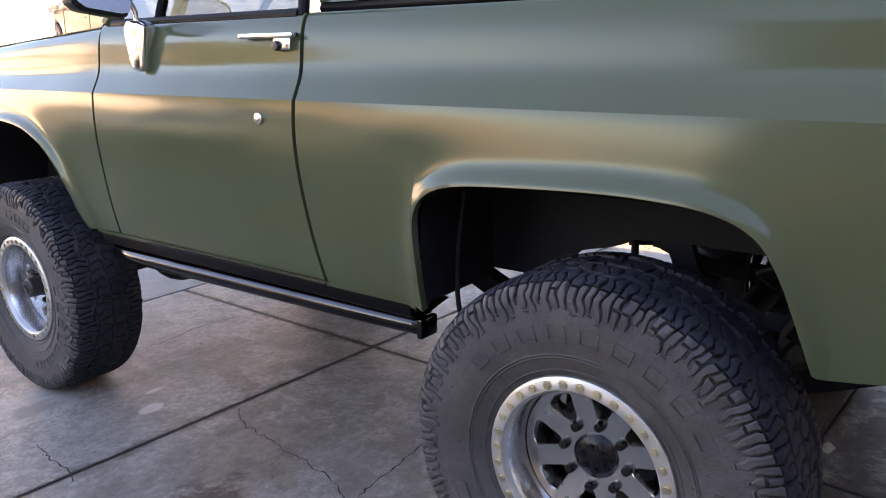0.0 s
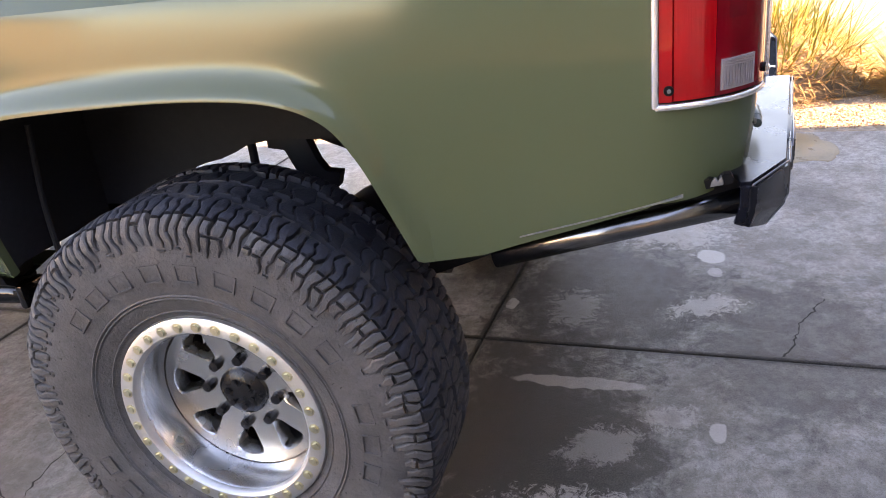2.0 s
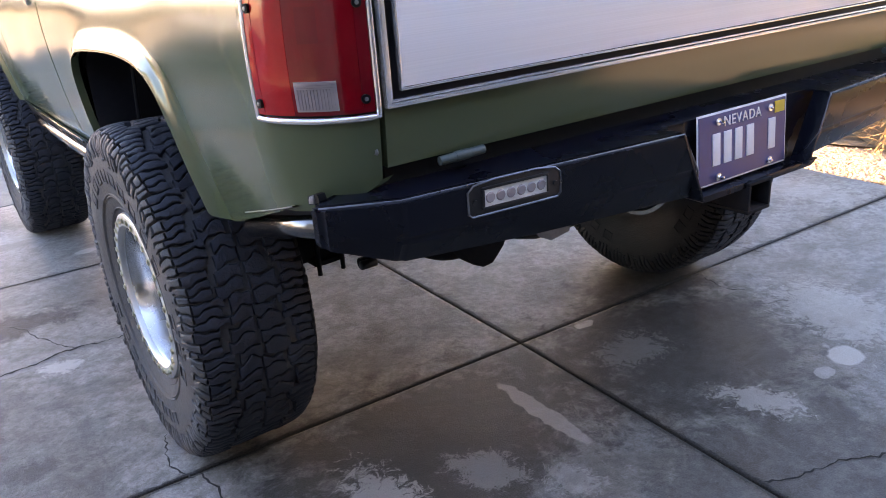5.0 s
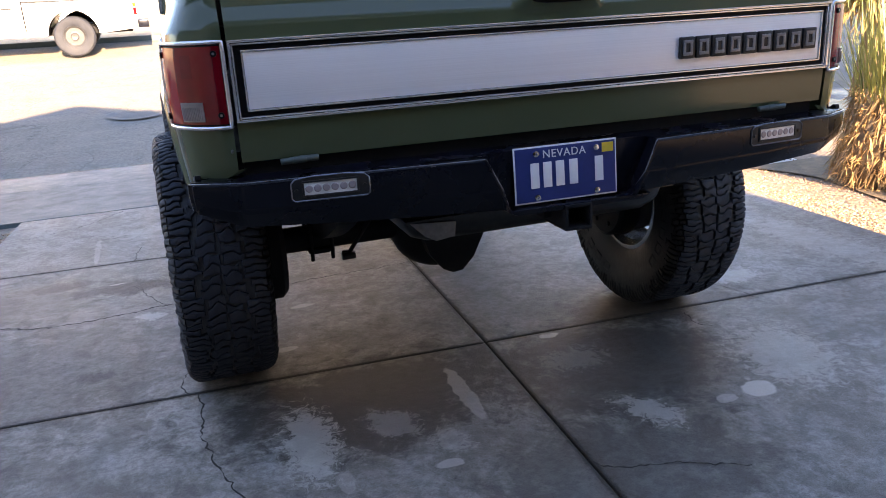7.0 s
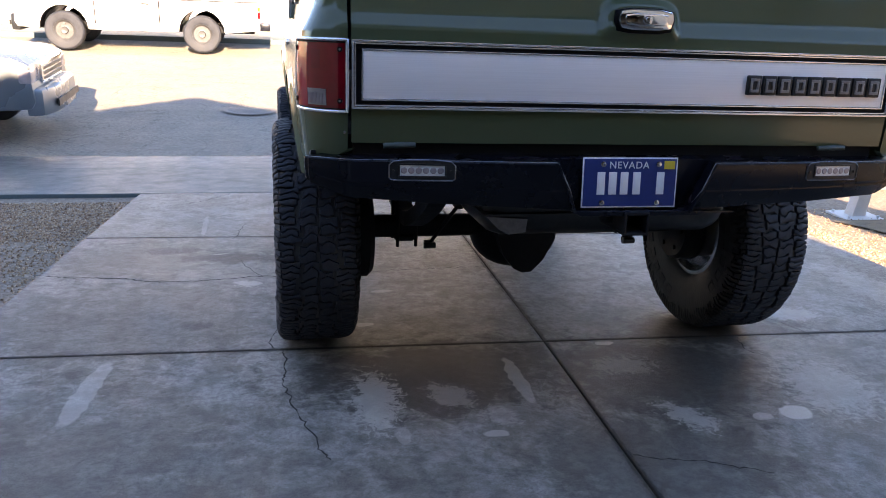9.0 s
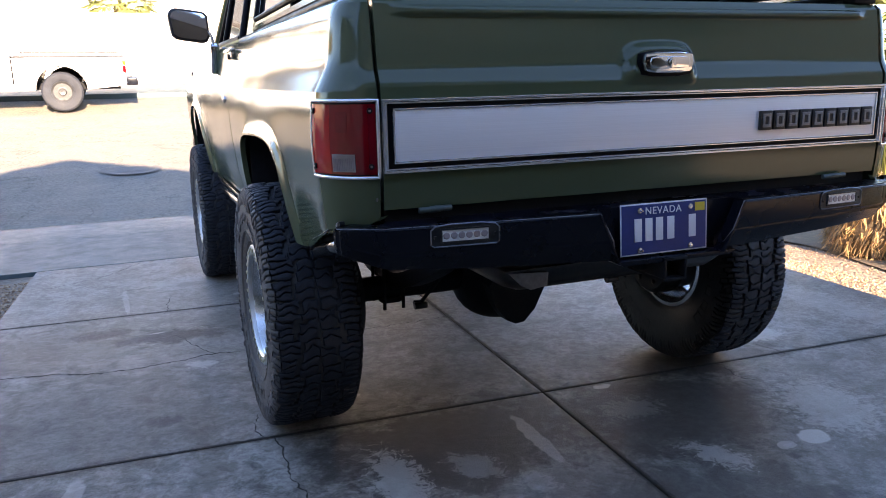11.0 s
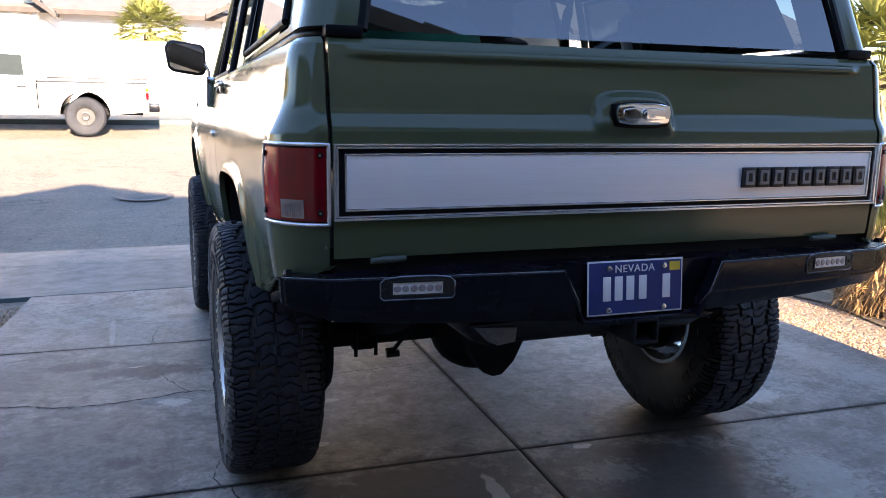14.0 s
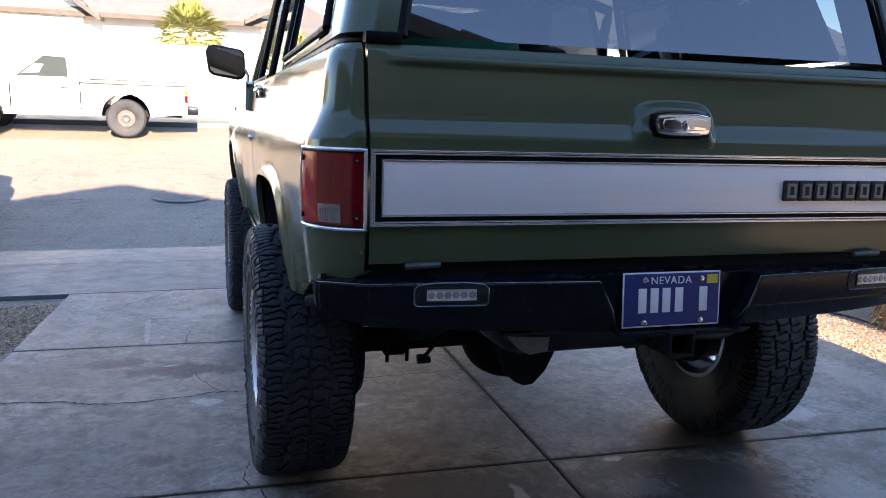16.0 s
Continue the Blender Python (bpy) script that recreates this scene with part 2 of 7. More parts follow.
def plain_concrete(name, pale, dark, rough):
    """Concrete with long stains that run along the street, blotches and grit."""
    q = Mat(name, pale, rough)
    runs, blot, grit = q.noise(1.6, 6, 0.65, None, (0.35, 2.6, 1)), q.noise(5, 8, 0.7), q.noise(200, 3)
    base = q.ramp(runs, [(0.3, dark), (0.68, pale)])
    base = q.mix(q.grey(blot, 0.5, 0.64, 0.0, 0.5), base, tuple(c * 0.8 for c in dark))
    base = q.mix(0.2, base, q.ramp(grit, [(0.3, tuple(c * 0.4 for c in dark)), (0.7, tuple(min(1, c * 1.5) for c in pale))]))
    q.color(base)
    q.rough(q.grey(blot, 0.35, 0.65, rough * 0.85, rough * 1.2))
    q.set("Specular IOR Level", 0.3)
    q.bump(q.math("ADD", blot, grit), 0.35, 0.004)
    return q.m


def asphalt_material():
    q = Mat("worn_asphalt", (0.16, 0.15, 0.13), 0.85)
    broad, grit, band = q.noise(0.5, 5), q.noise(120, 4), q.noise(1.2, 4, 0.6, None, (0.25, 2.2, 1))
    base = q.ramp(broad, [(0.3, (0.185, 0.15, 0.11)), (0.7, (0.25, 0.205, 0.152))])
    base = q.mix(0.5, base, q.ramp(band, [(0.35, (0.16, 0.132, 0.1)), (0.65, (0.255, 0.208, 0.155))]))
    base = q.mix(0.3, base, q.ramp(grit, [(0.3, (0.05, 0.05, 0.05)), (0.7, (0.34, 0.31, 0.28))]))
    # coarse stones laid bare, patchy wear and thin sealed cracks
    stones, wear, vein = q.noise(28, 6, 0.75), q.noise(2.6, 7, 0.7), q.noise(0.9, 6, 0.6, None, None, 1.2)
    base = q.mix(0.35, base, q.ramp(stones, [(0.38, (0.08, 0.07, 0.058)), (0.62, (0.34, 0.29, 0.225))]))
    base = q.mix(q.grey(wear, 0.5, 0.62, 0.0, 0.35), base, (0.12, 0.105, 0.085))
    line = q.math("ABSOLUTE", q.math("SUBTRACT", vein, 0.5))
    base = q.mix(q.grey(line, 0.001, 0.006, 0.7, 0.0), base, (0.05, 0.045, 0.04))
    q.color(base)
    q.bump(q.math("ADD", grit, stones), 0.5, 0.008)
    return q.m


def ground_material():
    q = Mat("desert_gravel", (0.32, 0.26, 0.2), 0.9)
    vor = q.n("ShaderNodeTexVoronoi", Scale=38.0)
    q.link(q.coords(), vor.inputs["Vector"])
    broad = q.noise(0.8, 4)
    stone = q.ramp(q.math("FRACT", q.math("MULTIPLY", vor.outputs["Color"], 1.0)), [(0.0, (0.15, 0.105, 0.07)), (0.5, (0.25, 0.18, 0.125)), (1.0, (0.36, 0.28, 0.21))])
    q.color(q.mix(0.35, stone, q.ramp(broad, [(0.3, (0.16, 0.115, 0.08)), (0.7, (0.28, 0.21, 0.155))])))
    q.bump(q.math("SUBTRACT", 1.0, vor.outputs["Distance"]), 0.8, 0.012)
    return q.m


def glass_material(name, tint, gloss_rough=0.01, ior=1.5):
    m = bpy.data.materials.new(name)
    m.use_nodes = True
    t = m.node_tree
    t.nodes.clear()
    out, mixer, tr, gl, fr = (t.nodes.new(k) for k in ("ShaderNodeOutputMaterial", "ShaderNodeMixShader", "ShaderNodeBsdfTransparent", "ShaderNodeBsdfGlossy", "ShaderNodeFresnel"))
    tr.inputs["Color"].default_value = (*tint, 1)
    gl.inputs["Roughness"].default_value = gloss_rough
    fr.inputs["IOR"].default_value = ior
    t.links.new(fr.outputs[0], mixer.inputs[0])
    t.links.new(tr.outputs[0], mixer.inputs[1])
    t.links.new(gl.outputs[0], mixer.inputs[2])
    t.links.new(mixer.outputs[0], out.inputs["Surface"])
    return m


def lens_material(name, color, rough=0.12):
    q = Mat(name, color, rough)
    ribs, broad = q.noise(260, 2, 0.5, None, (1, 1, 0.02)), q.noise(9, 3)
    q.color(q.ramp(broad, [(0.3, tuple(c * 0.72 for c in color)), (0.7, tuple(min(1, c * 1.2) for c in color))]))
    q.bump(ribs, 0.25, 0.001)
    q.set("Coat Weight", 0.45)
    q.set("Coat Roughness", 0.04)
    q.set("Specular IOR Level", 0.3)
    return q.m


PAINT = paint_material()
RUBBER = rubber_material("tread_rubber", (0.0125, 0.0142, 0.02), (0.034, 0.037, 0.046), 0.4, 0.7)
DUSTY_RUBBER = rubber_material("dusty_sidewall", (0.03, 0.029, 0.0305), (0.085, 0.08, 0.078), 0.28, 0.64)
# tyre rubber darkened for the shade on the wheel's inner side
INNER_RUBBER = rubber_material("shaded_inner_rubber", (0.006, 0.0063, 0.0075), (0.014, 0.0138, 0.0145), 0.45, 0.8)
BRUSHED = brushed_material()
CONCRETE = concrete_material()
ASPHALT = asphalt_material()
GRAVEL = ground_material()
CHROME = varied("chrome", (0.86, 0.86, 0.86), 0.11, 1.0, 5, 0.06)
BRIGHT_TRIM = varied("bright_trim", (0.78, 0.78, 0.79), 0.2, 0.75, 12, 0.06)
ALLOY = varied("machined_alloy", (0.57, 0.567, 0.56), 0.25, 1.0, 9, 0.1, 0.1, 200)
RING_ALLOY = varied("satin_ring_alloy", (0.52, 0.517, 0.505), 0.42, 0.85, 9, 0.08, 0.15, 200)
BOLT_GOLD = varied("zinc_bolt", (0.52, 0.47, 0.33), 0.34, 0.9, 20, 0.2)
BLACK_STEEL = varied("black_powder_coat", (0.0045, 0.0056, 0.0098), 0.27, 0.0, 8, 0.2, 0.03, 260, 0.24)
CHASSIS = varied("chassis_black", (0.011, 0.0112, 0.0128), 0.65, 0.0, 8, 0.35, 0.2, 60, 0.15)
DARK_METAL = varied("dark_tank_steel", (0.045, 0.044, 0.042), 0.36, 0.7, 4, 0.3, 0.1, 50)
DULL_STEEL = varied("dull_bare_steel", (0.2, 0.2, 0.2), 0.45, 0.6, 30, 0.3)
PALE_EDGE = varied("pale_edge_steel", (0.16, 0.165, 0.18), 0.3, 0.8, 30, 0.5)
BARE_TUBE = varied("satin_black_tube", (0.055, 0.055, 0.057), 0.15, 1.0, 6, 0.2)
GLOSS_TUBE = varied("glossy_black_tube", (0.15, 0.15, 0.15), 0.2, 1.0, 6, 0.25)
BLACK_PLASTIC = varied("black_plastic", (0.012, 0.012, 0.013), 0.45, 0.0, 10, 0.2)
BLACK_NUT = varied("black_nut", (0.005, 0.005, 0.006), 0.28, 0.0, 40, 0.3, 0.2, 300, 0.35)
PALE_SEALANT = varied("pale_raw_edge", (0.085, 0.085, 0.075), 0.6, 0.0, 60, 0.5, 0.5, 120)
RIM_GREY = varied("dull_grey_rim", (0.05, 0.05, 0.052), 0.5, 0.2, 12, 0.3)
BLACK_TRIM = varied("black_rubber_trim", (0.005, 0.005, 0.006), 0.45, 0.0, 10, 0.2, 0.0, 80, 0.1)
RED_LENS = lens_material("red_lens", (0.42, 0.005, 0.008), 0.1)
MID_RED_LENS = lens_material("mid_red_lens", (0.21, 0.003, 0.008), 0.1)
DEEP_RED_LENS = lens_material("deep_red_lens", (0.17, 0.003, 0.009), 0.1)
CLEAR_LENS = lens_material("ribbed_clear_lens", (0.3, 0.25, 0.25), 0.2)
AMBER_LENS = lens_material("amber_lens", (0.7, 0.3, 0.02))
LED_LENS = lens_material("led_lens", (0.6, 0.59, 0.56), 0.15)
TINTED = glass_material("tinted_glass", (0.14, 0.17, 0.18), 0.01, 1.9)
DARK_GLASS = glass_material("dark_privacy_glass", (0.1, 0.12, 0.125), 0.006, 2.0)
PLATE_BLUE = varied("plate_blue", (0.009, 0.032, 0.155), 0.35, 0.0, 10, 0.15)
PLATE_WHITE = varied("plate_white", (0.75, 0.76, 0.78), 0.4, 0.0, 10, 0.06)
STICKER = varied("yellow_sticker", (0.72, 0.5, 0.05), 0.5, 0.0, 10, 0.1)
EMBLEM_GREY = varied("emblem_grey", (0.2, 0.2, 0.2), 0.4, 0.3, 20, 0.2)
GREEN_PRIMER = varied("grey_green_hinge", (0.05, 0.072, 0.066), 0.5, 0.0, 40, 0.2)
WHITE_PAINT = varied("white_car_paint", (0.8, 0.8, 0.79), 0.25, 0.0, 3, 0.04)
SILVER_PAINT = varied("silver_car_paint", (0.17, 0.18, 0.19), 0.28, 0.5, 3, 0.08)
GREY_PAINT = varied("dark_car_paint", (0.02, 0.02, 0.022), 0.3, 0.0, 3, 0.1)
STUCCO = varied("stucco", (0.36, 0.31, 0.25), 0.9, 0.0, 1.2, 0.1, 0.5, 90)
GARAGE_WALL = varied("tan_garage_stucco", (0.3, 0.25, 0.2), 0.9, 0.0, 1.2, 0.1, 0.5, 90)
# darker tone for walls out of view, set to dim their reflection in the paint
TAN_WALL = varied("tan_stucco", (0.3, 0.24, 0.18), 0.9, 0.0, 1.2, 0.1, 0.5, 90)
VEHICLE_GLASS = varied("vehicle_glass", (0.03, 0.035, 0.028), 0.03, 0.0, 4, 0.1)
SHADE_BLUE = varied("blue_sunshade", (0.004, 0.07, 0.2), 0.4, 0.0, 20, 0.2)
MIRROR_GLASS = varied("mirror_glass", (0.8, 0.82, 0.85), 0.02, 1.0, 5, 0.03)
WHITE_WALL = varied("white_block_paint", (0.76, 0.73, 0.68), 0.85, 0.0, 1.5, 0.07, 0.4, 60)
ROOF_TILE = varied("roof_tile", (0.115, 0.11, 0.108), 0.85, 0.0, 3, 0.25, 0.4, 40)
BROWN_TRIM = varied("brown_fascia", (0.045, 0.036, 0.032), 0.7, 0.0, 4, 0.2, 0.2, 40)
# tan base colour stands for the sunlit grass mirrored in the puddle
PUDDLE = varied("puddle_tan_reflection", (0.19, 0.135, 0.08), 0.3, 0.0, 9, 0.25, 0.0, 80, 0.08)
CRACK = varied("crack_dirt", (0.016, 0.014, 0.012), 0.95, 0.0, 20, 0.4)
SEAT_CLOTH = varied("grey_seat_cloth", (0.12, 0.12, 0.12), 0.9, 0.0, 30, 0.2, 0.3, 300)
TEAL_CLOTH = varied("teal_cloth", (0.02, 0.42, 0.38), 0.6, 0.0, 14, 0.25, 0.3, 120)
LEAF = varied("grass_leaf", (0.19, 0.2, 0.055), 0.6, 0.0, 9, 0.45)
DRY_LEAF = varied("dry_leaf_skirt", (0.36, 0.215, 0.09), 0.8, 0.0, 9, 0.45)
PALM_LEAF = varied("palm_leaf", (0.27, 0.28, 0.09), 0.55, 0.0, 5, 0.4)
BARK = varied("palm_bark", (0.2, 0.13, 0.08), 0.9, 0.0, 8, 0.4, 0.6, 30)
MULCH = varied("dark_mulch", (0.18, 0.13, 0.08), 0.95, 0.0, 10, 0.5, 0.8, 60)
PLUME = varied("pale_plume", (0.62, 0.55, 0.42), 0.9, 0.0, 20, 0.2)
IRON = varied("cast_iron", (0.135, 0.118, 0.098), 0.75, 0.0, 8, 0.3, 0.3, 60)
POST_PAINT = varied("pale_post_paint", (0.6, 0.58, 0.54), 0.5, 0.0, 8, 0.1)
# both concretes carry the reflected sky's blue in their base colour
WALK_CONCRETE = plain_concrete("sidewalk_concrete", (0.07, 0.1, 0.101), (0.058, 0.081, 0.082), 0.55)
GUTTER_CONCRETE = plain_concrete("damp_sky_tinted_gutter", (0.066, 0.097, 0.1), (0.052, 0.075, 0.078), 0.5)


# ---- mesh helpers ----
def part(name, bm, material, parent=None, label="", sharp=32, bevel=0.0):
    """Links a bmesh as one mesh object, shaded smooth but for edges sharper than the given angle."""
    if bevel:
        edges = [e for e in bm.edges if len(e.link_faces) == 2 and e.calc_face_angle(0) > radians(30)]
        bmesh.ops.bevel(bm, geom=edges, offset=bevel, segments=2, profile=0.6, affect="EDGES", clamp_overlap=True)
    for f in bm.faces:
        f.smooth = True
    for e in bm.edges:
        if len(e.link_faces) == 2 and e.calc_face_angle(0) > radians(sharp):
            e.smooth = False
    me = bpy.data.meshes.new(name)
    bm.to_mesh(me)
    bm.free()
    me.materials.append(material)
    ob = new(name, me)
    if parent:
        ob.parent = parent
    if label:
        ob["label"] = label
    return ob


def box(bm, x0, x1, y0, y1, z0, z1, m=None):
    ret = bmesh.ops.create_cube(bm, size=1.0)
    mat = Matrix.Translation(((x0 + x1) / 2, (y0 + y1) / 2, (z0 + z1) / 2)) @ Matrix.Diagonal((x1 - x0, y1 - y0, z1 - z0, 1))
    bmesh.ops.transform(bm, matrix=(m @ mat) if m else mat, verts=ret["verts"])


def rod(bm, a, b, r, seg=16, r2=None, caps=True):
    a, b = Vector(a), Vector(b)
    d = b - a
    m = Matrix.Translation((a + b) / 2) @ d.to_track_quat("Z", "Y").to_matrix().to_4x4()
    bmesh.ops.create_cone(bm, cap_ends=caps, segments=seg, radius1=r, radius2=r if r2 is None else r2, depth=d.length, matrix=m)


def tube(bm, pts, r, seg=12, caps=True):
    """A round bar along a line of points; r may be a list."""
    pts = [Vector(p) for p in pts]
    rings = []
    up = None
    for i, p in enumerate(pts):
        d = (pts[min(i + 1, len(pts) - 1)] - pts[max(i - 1, 0)]).normalized()
        if up is None:
            up = d.orthogonal().normalized()
        up = (up - d * up.dot(d)).normalized()
        side = d.cross(up)
        rr = r[i] if isinstance(r, (list, tuple)) else r
        rings.append([bm.verts.new(p + (up * math.cos(2 * math.pi * k / seg) + side * math.sin(2 * math.pi * k / seg)) * rr) for k in range(seg)])
    for a, b in zip(rings, rings[1:]):
        for k in range(seg):
            bm.faces.new((a[k], a[(k + 1) % seg], b[(k + 1) % seg], b[k]))
    if caps:
        bm.faces.new(list(reversed(rings[0])))
        bm.faces.new(rings[-1])


def lathe(bm, profile, seg=64, closed=False):
    """Turns a profile of (radius, x) round the x axis."""
    rings = []
    for k in range(seg):
        a = 2 * math.pi * k / seg
        rings.append([bm.verts.new((x, r * math.cos(a), r * math.sin(a))) for r, x in profile])
    n = len(profile)
    for k in range(seg):
        a, b = rings[k], rings[(k + 1) % seg]
        for i in range(n if closed else n - 1):
            j = (i + 1) % n
            bm.faces.new((a[i], a[j], b[j], b[i]))


def sheet(bm, rows, flip=False):
    """A surface through rows of points; returns its vertices."""
    vs = [[bm.verts.new(p) for p in row] for row in rows]
    for a, b in zip(vs, vs[1:]):
        for i in range(len(a) - 1):
            q = (a[i], a[i + 1], b[i + 1], b[i])
            bm.faces.new(tuple(reversed(q)) if flip else q)
    return vs


def prism(bm, outline, a, b, axis="x"):
    """An outline of two coordinates, drawn out along an axis from a to b."""
    place = {"x": lambda u, v, w: (w, u, v), "y": lambda u, v, w: (u, w, v), "z": lambda u, v, w: (u, v, w)}[axis]
    lo = [bm.verts.new(place(u, v, a)) for u, v in outline]
    hi = [bm.verts.new(place(u, v, b)) for u, v in outline]
    n = len(outline)
    bm.faces.new(lo)
    bm.faces.new(list(reversed(hi)))
    for i in range(n):
        bm.faces.new((lo[i], hi[i], hi[(i + 1) % n], lo[(i + 1) % n]))
    bmesh.ops.recalc_face_normals(bm, faces=bm.faces)


def smooth_line(pts, step):
    """Points about a step apart on a smooth line through the given ones."""
    pts = [Vector(p) for p in pts]
    out = []
    for i in range(len(pts) - 1):
        p0, p1, p2, p3 = pts[max(i - 1, 0)], pts[i], pts[i + 1], pts[min(i + 2, len(pts) - 1)]
        n = max(1, round((p2 - p1).length / step))
        for k in range(n):
            t = k / n
            m1, m2 = (p2 - p0) * 0.5, (p3 - p1) * 0.5
            out.append(p1 * (2 * t**3 - 3 * t**2 + 1) + m1 * (t**3 - 2 * t**2 + t) + p2 * (-2 * t**3 + 3 * t**2) + m2 * (t**3 - t**2))
    return out + [pts[-1]]


def thing(name, label, category, group="", kind="", at=None):
    ob = tagged(new(name), label, category, group, kind)
    ob.empty_display_size = 0.2
    if at is not None:
        ob.matrix_basis = at
    return ob


def bmnew():
    return bmesh.new()


ON_SLOPE = []  # what stands on the sloping driveway is built level and tipped with it at the end


# ---- the off-road SUV ----
suv = thing("suv", "olive green lifted two-door off-road SUV parked on a concrete driveway", "car")
ON_SLOPE.append(suv)

HALF_WIDTH = [(0.70, 0.948), (0.80, 0.972), (0.90, 0.989), (1.00, 1.0), (1.06, 1.005), (1.12, 1.0085), (1.17, 1.009), (1.22, 1.0075), (1.26, 1.0045), (1.287, 1.0015), (1.294, 0.997), (1.31, 0.989), (1.33, 0.979), (1.35, 0.969), (1.37, 0.963), (1.40, 0.96), (1.45, 0.955), (1.49, 0.949), (1.51, 0.942), (1.522, 0.93), (1.526, 0.915)]
REAR_LEAN = [(0.90, 0.034), (1.0, 0.022), (1.06, 0.018), (1.275, 0.018), (1.298, 0.0188), (1.31, 0.023), (1.34, 0.0385), (1.352, 0.042), (1.37, 0.0445), (1.42, 0.051), (1.48, 0.061), (1.51, 0.067), (1.526, 0.085)]
LOW_ROW = 1.19
UPPER_ROWS = [1.19, 1.21, 1.23, 1.25, 1.265, 1.278, 1.287, 1.294, 1.302, 1.31, 1.32, 1.33, 1.34, 1.35, 1.36, 1.37, 1.385, 1.40, 1.425, 1.45, 1.47, 1.49, 1.50, 1.51, 1.517, 1.522, 1.526]
REAR_ARCH = [(1.556, 0.735), (1.555, 0.85), (1.552, 0.975), (1.538, 1.03), (1.50, 1.07), (1.43, 1.095), (1.30, 1.108), (1.05, 1.118), (0.87, 1.113), (0.77, 1.096), (0.705, 1.062), (0.665, 1.005), (0.633, 0.93), (0.588, 0.80)]
FRONT_ARCH = [(4.26, 0.78), (4.20, 0.93), (4.13, 1.05), (4.02, 1.125), (3.88, 1.155), (3.72, 1.155), (3.56, 1.125), (3.43, 1.055), (3.345, 0.95), (3.285, 0.82), (3.245, 0.755)]


def lookup(table, z):
    return float(np.interp(z, [a for a, _ in table], [b for _, b in table]))


def softened(table, keep):
    """A table resampled finely and rounded, but for the sharp crease at the kept height."""
    zs = np.arange(table[0][0], table[-1][0] + 1e-6, 0.004)
    v = np.interp(zs, [a for a, _ in table], [b for _, b in table])
    out = v.copy()
    for i in range(len(zs)):
        w = 7
        lo, hi = max(0, i - w), min(len(zs), i + w + 1)
        if zs[i] <= keep:
            hi = max(lo + 1, min(hi, int(np.searchsorted(zs, keep, "right"))))
        else:
            lo = min(hi - 1, max(lo, int(np.searchsorted(zs, keep, "right"))))
        r = min(i - lo, hi - 1 - i)
        out[i] = v[i - r:i + r + 1].mean() if r > 0 else v[i]
    return list(zip(zs.tolist(), out.tolist()))


HALF_WIDTH = softened(HALF_WIDTH, 1.287)


def arch_line(points):
    return [Vector((y, z)) for y, z, _ in smooth_line([(y, z, 0) for y, z in points], 0.012)]


def to_line(line, y, z):
    p = Vector((y, z))
    return min((p - q).length for q in line)


def flare(d):
    """How far a wheel arch's lip stands out at a distance from its edge."""
    return 0.019 * math.exp(-((d / 0.03) ** 2)) + 0.006 * math.exp(-((d / 0.075) ** 2))


def side_rows(columns, line, top=lambda y: 1.526):
    """Rows of points for an outer panel: columns are (y, lowest z)."""
    rows = []
    for y, low in columns:
        zs = [low + (LOW_ROW - low) * (k / 14) ** 1.0 for k in range(14)] + UPPER_ROWS
        row = []
        for z in zs:
            out = lookup(HALF_WIDTH, z)
            if line and z < 1.3:
                out += flare(to_line(line, y, z))
            zz = z if z <= 1.287 else 1.287 + (z - 1.287) * (top(y) - 1.287) / (1.526 - 1.287)
            out += 0.0011 * math.sin(y * 5.3 + 1.0) * math.sin(z * 9.0) + 0.0007 * math.sin(y * 11.7 + z * 6.0)
            row.append((out, y, zz))
        rows.append(row)
    return rows


def panel(name, rows, side, parent, label="", lip=0.022, front_lip=True, rear_lip=True):
    """A pressed panel on one side of the car, with its edges turned inwards."""
    bm = bmnew()
    vs = sheet(bm, [[(side * x, y, z) for x, y, z in row] for row in rows], flip=side > 0)

    def turned(edge, inward):
        inner = [bm.verts.new(v.co + Vector(inward)) for v in edge]
        for i in range(len(edge) - 1):
            bm.faces.new((edge[i], edge[i + 1], inner[i + 1], inner[i]))

    turned([c[0] for c in vs], (-side * lip, 0, 0.004))
    if front_lip:
        turned(vs[-1], (-side * lip, 0, 0))
    if rear_lip:
        turned(vs[0], (-side * lip, 0, 0))
    bmesh.ops.recalc_face_normals(bm, faces=bm.faces)
    return part(name, bm, PAINT, parent, label, sharp=14)


def corner(z, s, out=0.0):
    """A point on the rounded rear corner (right side): s 0 at the side, 1 at the tailgate's seam."""
    lean, half = lookup(REAR_LEAN, z), lookup(HALF_WIDTH, z)
    a = s * math.pi / 2
    x = 0.876 + (half - 0.876) * math.cos(a) ** 1.15
    y = lean + (0.172 - lean) * (1 - math.sin(a) ** 1.15)
    nx, ny = math.cos(a), -math.sin(a)
    return Vector((x + out * nx, y + out * ny, z))


